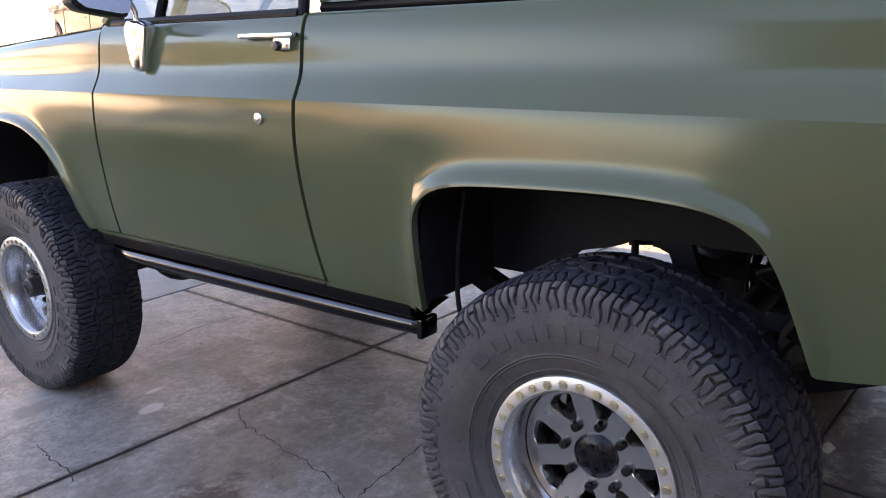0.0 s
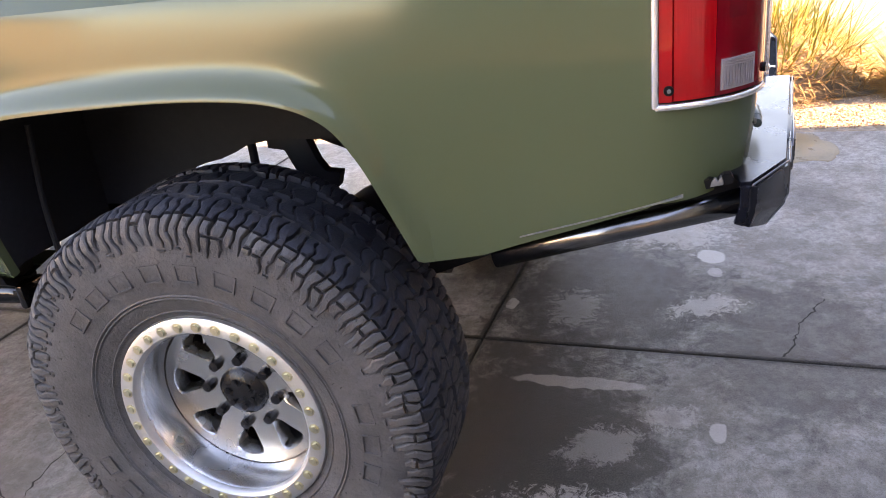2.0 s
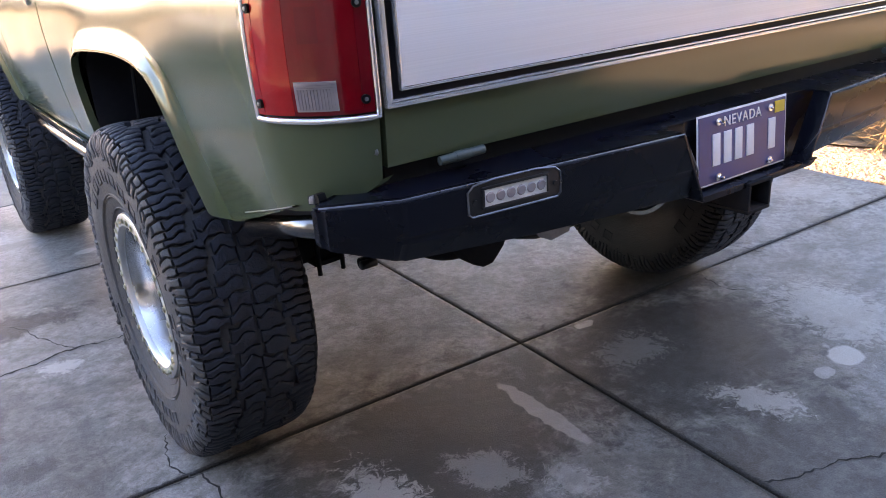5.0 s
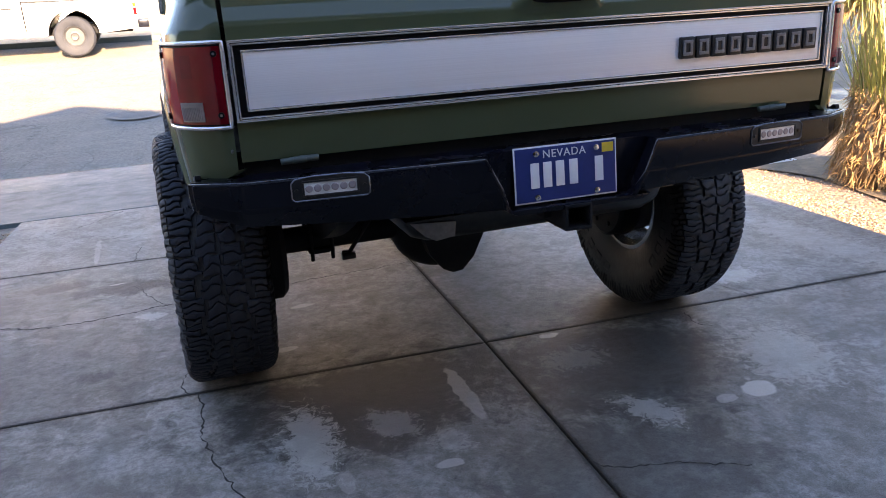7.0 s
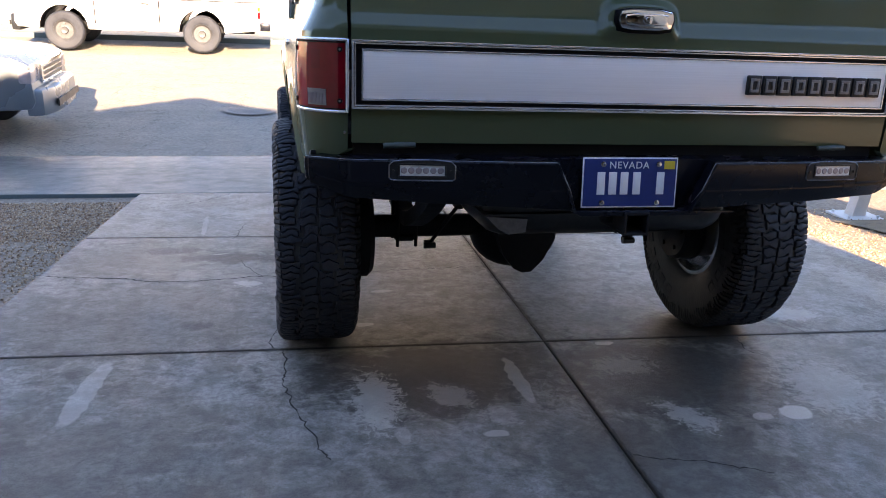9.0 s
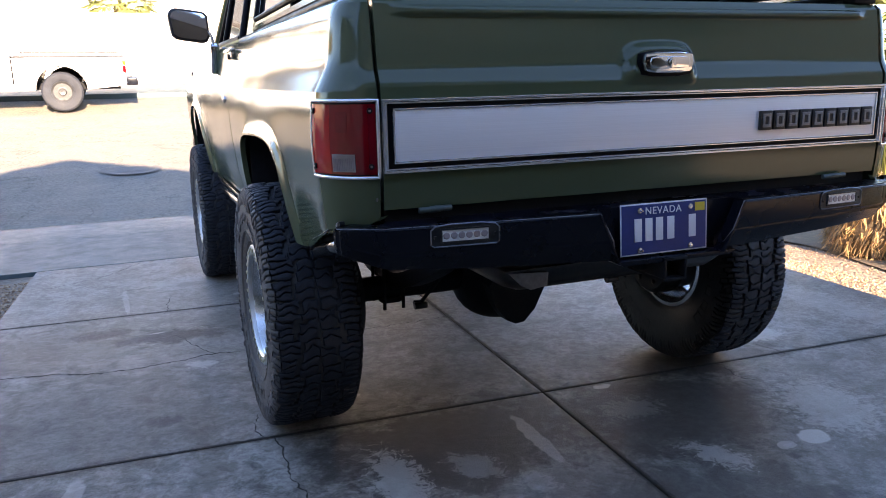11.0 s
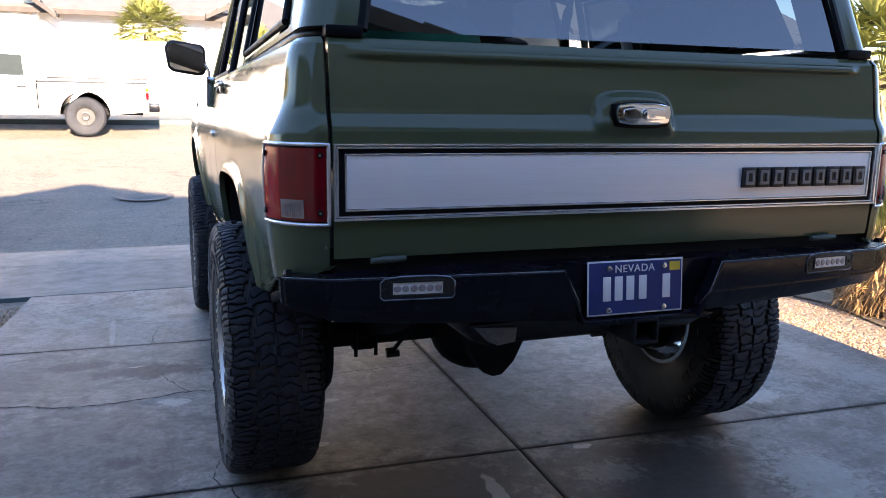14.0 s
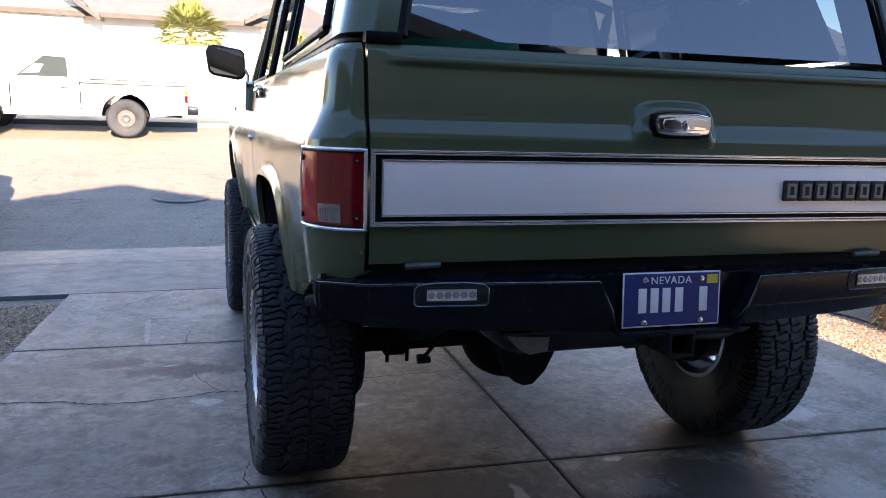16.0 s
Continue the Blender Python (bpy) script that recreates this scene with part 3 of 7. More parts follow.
def quarter_rows():
    line = arch_line(REAR_ARCH)
    rows = []
    for s in [1 - k / 12 for k in range(13)]:
        low = 0.905 + 0.055 * s ** 2
        zs = [low + (LOW_ROW - low) * k / 14 for k in range(14)] + UPPER_ROWS
        rows.append([tuple(corner(z, s)) for z in zs])
    back = [(0.185, 0.898), (0.24, 0.88), (0.32, 0.853), (0.40, 0.827), (0.47, 0.803), (0.52, 0.795), (0.56, 0.793), (0.578, 0.795)]
    rest = back + [(p.x, p.y) for p in reversed(line)]
    rest += [(1.558, 0.735)] + [(1.558 + (1.983 - 1.558) * k / 14, 0.738 + 0.012 * k / 14) for k in range(1, 15)]
    rows += side_rows(rest, line)
    # the seam's edge leans forward towards the sill
    for row in rows[-6:]:
        for i, (x, y, z) in enumerate(row):
            bend = 0.05 * max(0.0, (1.2 - z) / 0.45) ** 1.5
            row[i] = (x, y - bend * (y - 1.80) / 0.19 if y > 1.8 else y, z)
    return rows


def door_rows():
    cols = [(1.998 + (3.052 - 1.998) * k / 30, 0.752) for k in range(31)]
    rows = side_rows(cols, None)
    for row in rows:
        for i, (x, y, z) in enumerate(row):
            bend = 0.05 * max(0.0, (1.2 - z) / 0.45) ** 1.5
            row[i] = (x, y - bend * max(0.0, 1 - (y - 1.998) / 0.25), z)
    return rows


def fender_rows():
    line = arch_line(FRONT_ARCH)
    cols = [(3.064 + (3.236 - 3.064) * k / 6, 0.752) for k in range(7)]
    cols += [(p.x, p.y) for p in reversed(line)]
    cols += [(4.275, 0.78), (4.35, 0.80), (4.45, 0.83), (4.55, 0.86), (4.62, 0.88)]
    return side_rows(cols, line, top=lambda y: 1.526 - 0.065 * max(0.0, y - 2.9))


for side in (-1, 1):
    panel("quarter_panel", quarter_rows(), side, suv, "", rear_lip=False)
    panel("front_fender", fender_rows(), side, suv)
    door = panel("door", door_rows(), side, suv)
    # push-button handle on its chrome pad
    bm = bmnew()
    box(bm, side * 0.955, side * 0.985, 2.00, 2.235, 1.458, 1.474)
    box(bm, side * 0.945, side * 0.975, 2.02, 2.09, 1.425, 1.465)
    part("door_handle", bm, CHROME, door, "chrome door handle", bevel=0.006)
    bm = bmnew()
    rod(bm, (side * 0.95, 2.075, 1.437), (side * 0.985, 2.075, 1.437), 0.014)
    part("handle_button", bm, BLACK_PLASTIC, door, "dark push button", bevel=0.003)
    bm = bmnew()
    rod(bm, (side * 0.998, 2.135, 1.231), (side * 1.016, 2.135, 1.231), 0.017, 24)
    rod(bm, (side * 1.0, 2.135, 1.231), (side * 1.019, 2.135, 1.231), 0.009, 20)
    part("lock", bm, CHROME, door, "round chrome door lock", bevel=0.002)
    # window frame of the door
    bm = bmnew()
    for a, b in (((0.915, 2.02, 1.52), (0.80, 2.08, 2.02)), ((0.80, 2.08, 2.02), (0.80, 2.62, 2.02)), ((0.80, 2.62, 2.02), (0.905, 3.02, 1.52)), ((0.91, 2.74, 1.52), (0.825, 2.67, 1.9)), ((0.918, 2.03, 1.524), (0.918, 3.0, 1.524))):
        rod(bm, (side * a[0], a[1], a[2]), (side * b[0], b[1], b[2]), 0.017, 10)
    part("window_frame", bm, BLACK_TRIM, door, "black window frame")
    bm = bmnew()
    quad = [(side * 0.912, 2.03, 1.525), (side * 0.80, 2.08, 2.02), (side * 0.80, 2.62, 2.02), (side * 0.905, 3.0, 1.525)]
    bm.faces.new([bm.verts.new(p) for p in quad])
    part("window_glass", bm, TINTED, door, "clear side glass").visible_shadow = False
    # mirror on a bent arm
    bm = bmnew()
    tube(bm, smooth_line([(side * 0.955, 2.76, 1.40), (side * 0.972, 2.765, 1.44), (side * 0.975, 2.765, 1.50), (side * 0.975, 2.77, 1.56), (side * 1.0, 2.775, 1.60), (side * 1.05, 2.78, 1.62)], 0.03), 0.0085, 10)
    mirror = part("mirror", bm, CHROME, suv, "chrome mirror arm with a black mirror head")
    bm = bmnew()
    outline = [(2.70, 1.515), (2.735, 1.53), (2.80, 1.53), (2.825, 1.51), (2.81, 1.40), (2.79, 1.365), (2.745, 1.36), (2.725, 1.385)]
    prism(bm, outline, side * 0.945, side * 0.995)
    part("mirror_bracket", bm, CHROME, mirror, "tapered chrome mirror bracket", bevel=0.012)
    bm = bmnew()
    head = [(-1.205, 1.685), (-1.19, 1.715), (-1.16, 1.725), (-1.01, 1.705), (-0.99, 1.685), (-0.985, 1.57), (-1.0, 1.54), (-1.03, 1.535), (-1.165, 1.555), (-1.19, 1.575)]
    prism(bm, [(side * -x, z) for x, z in head], 2.77, 2.83, "y")
    part("mirror_head", bm, BLACK_PLASTIC, mirror, bevel=0.012)
    bm = bmnew()
    cx, cz = -1.095, 1.63
    prism(bm, [(side * -(cx + (x - cx) * 0.88), cz + (z - cz) * 0.86) for x, z in head], 2.757, 2.7595, "y")
    bmesh.ops.rotate(bm, cent=(0, 2.758, cz), matrix=Matrix.Rotation(radians(-9), 3, "X"), verts=bm.verts)
    part("mirror_glass", bm, MIRROR_GLASS, mirror, "mirror glass")
    # sill under the door
    bm = bmnew()
    sheet(bm, [[(side * x, y, z) for x, z in ((0.965, 0.752), (0.962, 0.738), (0.945, 0.715), (0.90, 0.70), (0.80, 0.72))] for y in np.linspace(1.60, 3.22, 12)], flip=side > 0)
    part("rocker_panel", bm, PAINT, suv)
    bm = bmnew()
    box(bm, side * 0.972, side * 0.978, 1.93, 2.86, 0.742, 0.750)
    part("sill_strip", bm, BARE_TUBE, suv, "thin dark sill strip", bevel=0.001)
    bm = bmnew()
    prism(bm, [(side * 0.962, 0.738), (side * 0.952, 0.70), (side * 0.93, 0.684), (side * 0.86, 0.684), (side * 0.86, 0.738)], 1.62, 3.2, "y")
    part("rocker_guard", bm, BLACK_TRIM, suv, "black guard under the sill", bevel=0.004)
    # step bar under the sill, with brackets to the frame
    bm = bmnew()
    tube(bm, smooth_line([(side * 0.905, 1.605, 0.662), (side * 0.915, 1.75, 0.662), (side * 0.925, 2.3, 0.66), (side * 0.925, 3.05, 0.655), (side * 0.90, 3.17, 0.66), (side * 0.80, 3.24, 0.68)], 0.06), 0.030, 20)
    step = part("step_bar", bm, BARE_TUBE, suv, "glossy black tubular step bar")
    for y in (1.72, 2.4, 3.0):
        bm = bmnew()
        rod(bm, (side * 0.91, y, 0.66), (side * 0.45, y, 0.80), 0.022, 12)
        part("bracket", bm, CHASSIS, step)
    bm = bmnew()
    box(bm, side * 0.868, side * 0.944, 1.592, 1.612, 0.632, 0.692)
    part("end_cap", bm, BARE_TUBE, step, bevel=0.008)
    # corner bar behind the rear wheel
    bm = bmnew()
    tube(bm, [(side * (0.946 if side < 0 else 0.953), 0.455, 0.79), (side * (0.953 if side < 0 else 0.948), 0.036, 0.898)], 0.0225, 24)
    part("corner_bar", bm, GLOSS_TUBE, suv, "glossy black tube under the trimmed quarter panel")
    bm = bmnew()
    sheet(bm, [[(side * (x + dx), y, z + dz) for dx, dz in ((-0.06, 0.003), (0.002, 0.003), (0.0032, 0.0042), (0.002, 0.0058), (-0.06, 0.007))] for x, y, z in ((0.978, 0.40, 0.8375), (0.982, 0.33, 0.857), (0.986, 0.26, 0.8765), (0.990, 0.19, 0.897), (0.993, 0.13, 0.9145))], flip=side > 0)
    bmesh.ops.recalc_face_normals(bm, faces=bm.faces)
    part("corner_filler", bm, PALE_SEALANT, suv, "pale ragged sealant over the corner bar")
    # black strip added as the shade in the gap above the bar
    bm = bmnew()
    sheet(bm, [[(side * (x + dx), y, z + dz) for dx, dz in ((-0.07, 0.004), (-0.03, 0.004), (-0.034, -0.045), (-0.07, -0.045))] for x, y, z in ((0.974, 0.45, 0.812), (0.982, 0.33, 0.857), (0.988, 0.19, 0.897), (0.99, 0.11, 0.919), (0.985, 0.045, 0.936))], flip=side > 0)
    bmesh.ops.recalc_face_normals(bm, faces=bm.faces)
    part("gap_shade", bm, BLACK_TRIM, suv, "black strip for the shaded gap between the panel and the bar")
    # torn body mount at the bumper's end
    bm = bmnew()
    prism(bm, [(0.07, 0.934), (0.09, 0.93), (0.088, 0.939), (0.083, 0.946), (0.079, 0.94), (0.074, 0.949), (0.071, 0.941)], side * 0.972, side * 0.9835)
    part("torn_bracket", bm, DULL_STEEL, suv, "torn bare metal bracket", bevel=0.003)
    bm = bmnew()
    prism(bm, [(0.056, 0.936), (0.096, 0.926), (0.099, 0.938), (0.092, 0.943), (0.08, 0.941), (0.07, 0.951), (0.06, 0.952), (0.056, 0.945)], side * 0.966, side * 0.98)
    part("rust_hole", bm, BLACK_TRIM, suv, "dark hole torn in the panel's corner")
    # dark inner panel that shows in the door gaps
    bm = bmnew()
    sheet(bm, [[(side * (lookup(HALF_WIDTH, z) - 0.028), y, z) for z in np.linspace(0.77, 1.49, 10)] for y in (1.62, 2.0, 2.5, 3.0, 3.22)])
    part("inner_panel", bm, CHASSIS, suv)

# hood, cowl, grille and roof of the cab
bm = bmnew()
rows = []
for y in np.linspace(3.02, 4.6, 14):
    zt = 1.53 - 0.065 * max(0.0, y - 2.9)
    rows.append([(x, y, zt + 0.03 * (1 - (x / 0.92) ** 2) + (0.012 if abs(x) < 0.55 else 0)) for x in np.linspace(-0.925, 0.925, 25)])
sheet(bm, rows, flip=True)
part("hood", bm, PAINT, suv, sharp=40)
bm = bmnew()
box(bm, -0.96, 0.96, 4.58, 4.66, 0.90, 1.40)
grille = part("grille", bm, BLACK_PLASTIC, suv, "front grille", bevel=0.01)
bm = bmnew()
box(bm, -0.98, 0.98, 4.66, 4.82, 0.78, 0.95)
part("front_bumper", bm, BLACK_STEEL, suv, bevel=0.02)
bm = bmnew()
rows = []
for x in np.linspace(-0.80, 0.80, 14):
    rows.append([(x, 2.02 + (2.66 - 2.02) * t, 2.04 + 0.03 * (1 - (x / 0.8) ** 4) - 0.02 * abs(2 * t - 1) ** 3) for t in np.linspace(0, 1, 10)])
sheet(bm, rows, flip=True)
part("cab_roof", bm, PAINT, suv)
bm = bmnew()
bm.faces.new([bm.verts.new(p) for p in ((-0.88, 3.05, 1.54), (0.88, 3.05, 1.54), (0.77, 2.66, 2.02), (-0.77, 2.66, 2.02))])
part("windshield", bm, TINTED, suv, "curved windshield").visible_shadow = False
bm = bmnew()
for s in (-1, 1):
    rod(bm, (s * 0.91, 3.05, 1.53), (s * 0.79, 2.65, 2.03), 0.03, 10)
rod(bm, (-0.79, 2.65, 2.03), (0.79, 2.65, 2.03), 0.025, 10)
part("windshield_frame", bm, PAINT, suv)

# removable hardtop: pillars, quarter windows, rear glass
top = thing("hardtop", "", "")
top.parent = suv


def cap_point(y, z, side):
    return (side * (0.925 - 0.22 * (z - 1.53)), y, z)


def cap_back(z):
    return 0.085 + 0.27 * (z - 1.53)


for side in (-1, 1):
    bm = bmnew()
    # the rear pillar: a rounded corner in plan that runs into the rear window's frame
    rows = []
    for z in np.linspace(1.555, 2.05, 12):
        back = cap_back(z)
        half = 0.925 - 0.22 * (z - 1.53)
        row = [(0.40 + 0.25 * (z - 1.55), half)]
        for k in range(9):
            a = k / 8 * math.pi / 2
            row.append((back + 0.11 * (1 - math.sin(a)), half - 0.10 * (1 - math.cos(a))))
        row.append((back, half - 0.155))
        row.append((back + 0.03, half - 0.16))
        rows.append([(side * h, y, z) for y, h in row])
    sheet(bm, rows, flip=side > 0)
    # side skin round the quarter window
    for y0, y1, z0, z1 in ((0.40, 2.0, 1.555, 1.575), (0.40, 2.0, 1.93, 2.05), (1.92, 2.0, 1.575, 1.93)):
        rows = []
        for y in np.linspace(y0, y1, 8):
            rows.append([(side * (0.925 - 0.22 * (z - 1.53)), y + (0.25 * (z - 1.55) if y0 < 0.5 and y == y0 else 0), z) for z in np.linspace(z0, z1, 4)])
        sheet(bm, rows, flip=side > 0)
    bmesh.ops.recalc_face_normals(bm, faces=bm.faces)
    part("rear_pillar", bm, PAINT, top, "olive hardtop pillar", sharp=40)
    # base flange that sits on the body rail
    bm = bmnew()
    path = [(side * 0.905, 2.0, 1.54), (side * 0.905, 0.30, 1.54), (side * 0.89, 0.19, 1.54), (side * 0.84, 0.125, 1.54), (side * 0.79, 0.11, 1.54)]
    for dz, r in ((0.0, 0.016), (0.02, 0.012)):
        tube(bm, [(x, y, z + dz) for x, y, z in path], r, 8)
    part("rubber_seal", bm, BLACK_TRIM, top, "black rubber seal under the hardtop")
    bm = bmnew()
    q = [cap_point(0.47, 1.60, side), cap_point(1.90, 1.60, side), cap_point(1.90, 1.92, side), cap_point(0.62, 1.92, side)]
    bm.faces.new([bm.verts.new((x + side * 0.004, y, z)) for x, y, z in q])
    part("quarter_glass", bm, DARK_GLASS, top, "fixed quarter window").visible_shadow = False
    bm = bmnew()
    for a, b in zip(q, q[1:] + q[:1]):
        rod(bm, (a[0] + side * 0.004, a[1], a[2]), (b[0] + side * 0.004, b[1], b[2]), 0.012, 8)
    part("quarter_window_frame", bm, BLACK_TRIM, top, "black quarter window frame")
bm = bmnew()
rows = []
for x in np.linspace(-0.82, 0.82, 14):
    rows.append([(x, y, 2.05 + 0.035 * (1 - (x / 0.82) ** 4)) for y in np.linspace(cap_back(2.05), 2.02, 12)])
sheet(bm, rows, flip=True)
part("roof_panel", bm, PAINT, top)
bm = bmnew()
q = [(-0.775, cap_back(1.548) + 0.012, 1.548), (0.775, cap_back(1.548) + 0.012, 1.548), (0.69, cap_back(2.0) + 0.012, 2.0), (-0.69, cap_back(2.0) + 0.012, 2.0)]
bm.faces.new([bm.verts.new(p) for p in q])
part("rear_glass", bm, DARK_GLASS, top, "dark tinted rear window").visible_shadow = False
bm = bmnew()
for a, b in zip(q[1:], q[2:] + q[:1]):
    rod(bm, a, b, 0.018, 8)
part("rear_window_frame", bm, BLACK_TRIM, top, "black rear window frame")
for side in (-1, 1):
    bm = bmnew()
    box(bm, side * 0.775, side * 0.87, 0.075, 0.125, 1.528, 1.556)
    part("pillar_foot", bm, BLACK_TRIM, top, bevel=0.006)

# tailgate
bm = bmnew()
zs = [0.978, 0.988, 1.0, 1.03, 1.06, 1.09, 1.15, 1.2, 1.25] + list(np.arange(1.272, 1.421, 0.0037)) + [1.43, 1.445, 1.458] + list(np.arange(1.466, 1.5285, 0.0032))
xs = np.concatenate([np.linspace(-0.866, -0.20, 34), np.linspace(-0.19, 0.166, 84), np.linspace(0.176, 0.866, 34)])



def soft(v, lo, hi, w):
    a = min(1.0, max(0.0, (v - lo) / w))
    b = min(1.0, max(0.0, (hi - v) / w))
    return a * a * (3 - 2 * a) * b * b * (3 - 2 * b)


rows = []
for x in xs:
    row = []
    for z in zs:
        y = lookup(REAR_LEAN, z)
        y -= 0.015 * soft(z, 1.473, 1.508, 0.0125) * soft(x, -0.82, 0.82, 0.06)
        if z > 1.28:
            u, v = abs(x + 0.012) / 0.137, abs(z - 1.325) / 0.088
            far = (u**3.6 + v**3.6) ** (1 / 3.6)
            rise = min(1.0, max(0.0, (1.0 - far) / 0.3))
            y -= 0.028 * rise * rise * (3 - 2 * rise) * soft(z, 1.28, 1.6, 0.05)
        row.append((x, y, z))
    row.append((x, 0.12, 1.528))
    rows.append(row)
vs = sheet(bm, rows, flip=True)
for edge in (vs[0], vs[-1], [c[0] for c in vs]):
    inner = [bm.verts.new(v.co + Vector((0, 0.03, 0))) for v in edge]
    for i in range(len(edge) - 1):
        bm.faces.new((edge[i], edge[i + 1], inner[i + 1], inner[i]))
bmesh.ops.recalc_face_normals(bm, faces=bm.faces)
gate = part("tailgate", bm, PAINT, suv, "olive tailgate with a pressed ridge", sharp=62)


def frame_of(bm, x0, x1, z0, z1, w, y0, y1):
    """A flat rectangular frame on the tailgate."""
    for a, b, c, d in ((x0, x1, z1 - w, z1), (x0, x1, z0, z0 + w), (x0, x0 + w, z0 + w, z1 - w), (x1 - w, x1, z0 + w, z1 - w)):
        box(bm, a, b, y0, y1, c, d)


bm = bmnew()
frame_of(bm, -0.866, 0.866, 1.076, 1.267, 0.0065, 0.003, 0.022)
frame_of(bm, -0.858, 0.858, 1.084, 1.259, 0.0042, 0.007, 0.022)
part("chrome_frame", bm, BRIGHT_TRIM, gate, "chrome trim frame with a dark groove", bevel=0.0018)
bm = bmnew()
box(bm, -0.8615, 0.8615, 0.014, 0.022, 1.0805, 1.2625)
part("black_backing", bm, BLACK_TRIM, gate, "black border of the trim panel")
bm = bmnew()
frame_of(bm, -0.838, 0.838, 1.100, 1.243, 0.004, 0.006, 0.016)
part("inner_frame", bm, BRIGHT_TRIM, gate, "thin chrome inner border", bevel=0.0015)
bm = bmnew()
box(bm, -0.833, 0.833, 0.0095, 0.016, 1.105, 1.238)
part("trim_panel", bm, BRUSHED, gate, "brushed silver trim panel", bevel=0.002)
# emblem: plain outlined blocks in place of the maker's letters
for k in range(9):
    x0 = 0.349 + 0.0522 * k
    bm = bmnew()
    box(bm, x0, x0 + 0.047, -0.001, 0.011, 1.137, 1.197)
    part("emblem_block", bm, BLACK_PLASTIC, gate, "black emblem block", bevel=0.004)
    bm = bmnew()
    frame_of(bm, x0 + 0.008, x0 + 0.039, 1.146, 1.188, 0.0085, -0.004, 0.0)
    part("emblem_face", bm, EMBLEM_GREY, gate, "dull grey inlay of an emblem block", bevel=0.001)
# latch handle
bm = bmnew()
outline = [(-0.086, 1.322), (-0.05, 1.317), (0.035, 1.317), (0.071, 1.322), (0.078, 1.348), (0.074, 1.372), (0.035, 1.378), (-0.05, 1.378), (-0.089, 1.372), (-0.093, 1.348)]
prism(bm, outline, -0.014, 0.03, "y")
latch = part("latch_handle", bm, CHROME, gate, "chrome tailgate latch", bevel=0.008)
bm = bmnew()
prism(bm, [(-0.0075 + (x + 0.0075) * 0.8, 1.348 + (z - 1.348) * 0.55) for x, z in outline], -0.017, -0.012, "y")
part("latch_face", bm, CHROME, latch, bevel=0.003)
bm = bmnew()
prism(bm, [(-0.0075 + (x + 0.0075) * 1.1, 1.344 + (z - 1.347) * 1.2) for x, z in outline], 0.0, 0.03, "y")
part("latch_bezel", bm, BLACK_TRIM, latch, bevel=0.004)
bm = bmnew()
rod(bm, (-0.007, -0.012, 1.348), (-0.007, -0.021, 1.348), 0.0145, 24)
rod(bm, (-0.007, -0.012, 1.348), (-0.007, -0.0235, 1.348), 0.0085, 16)
part("latch_lock", bm, CHROME, latch, "round lock", bevel=0.002)
for x in (-0.728, 0.68):
    bm = bmnew()
    rod(bm, (x - 0.047, 0.01, 0.972), (x + 0.047, 0.01, 0.975), 0.0082, 14)
    rod(bm, (x - 0.015, 0.01, 0.973), (x + 0.015, 0.01, 0.974), 0.0094, 14)
    part("gate_hinge", bm, GREEN_PRIMER, gate, "grey-green barrel hinge", bevel=0.002)

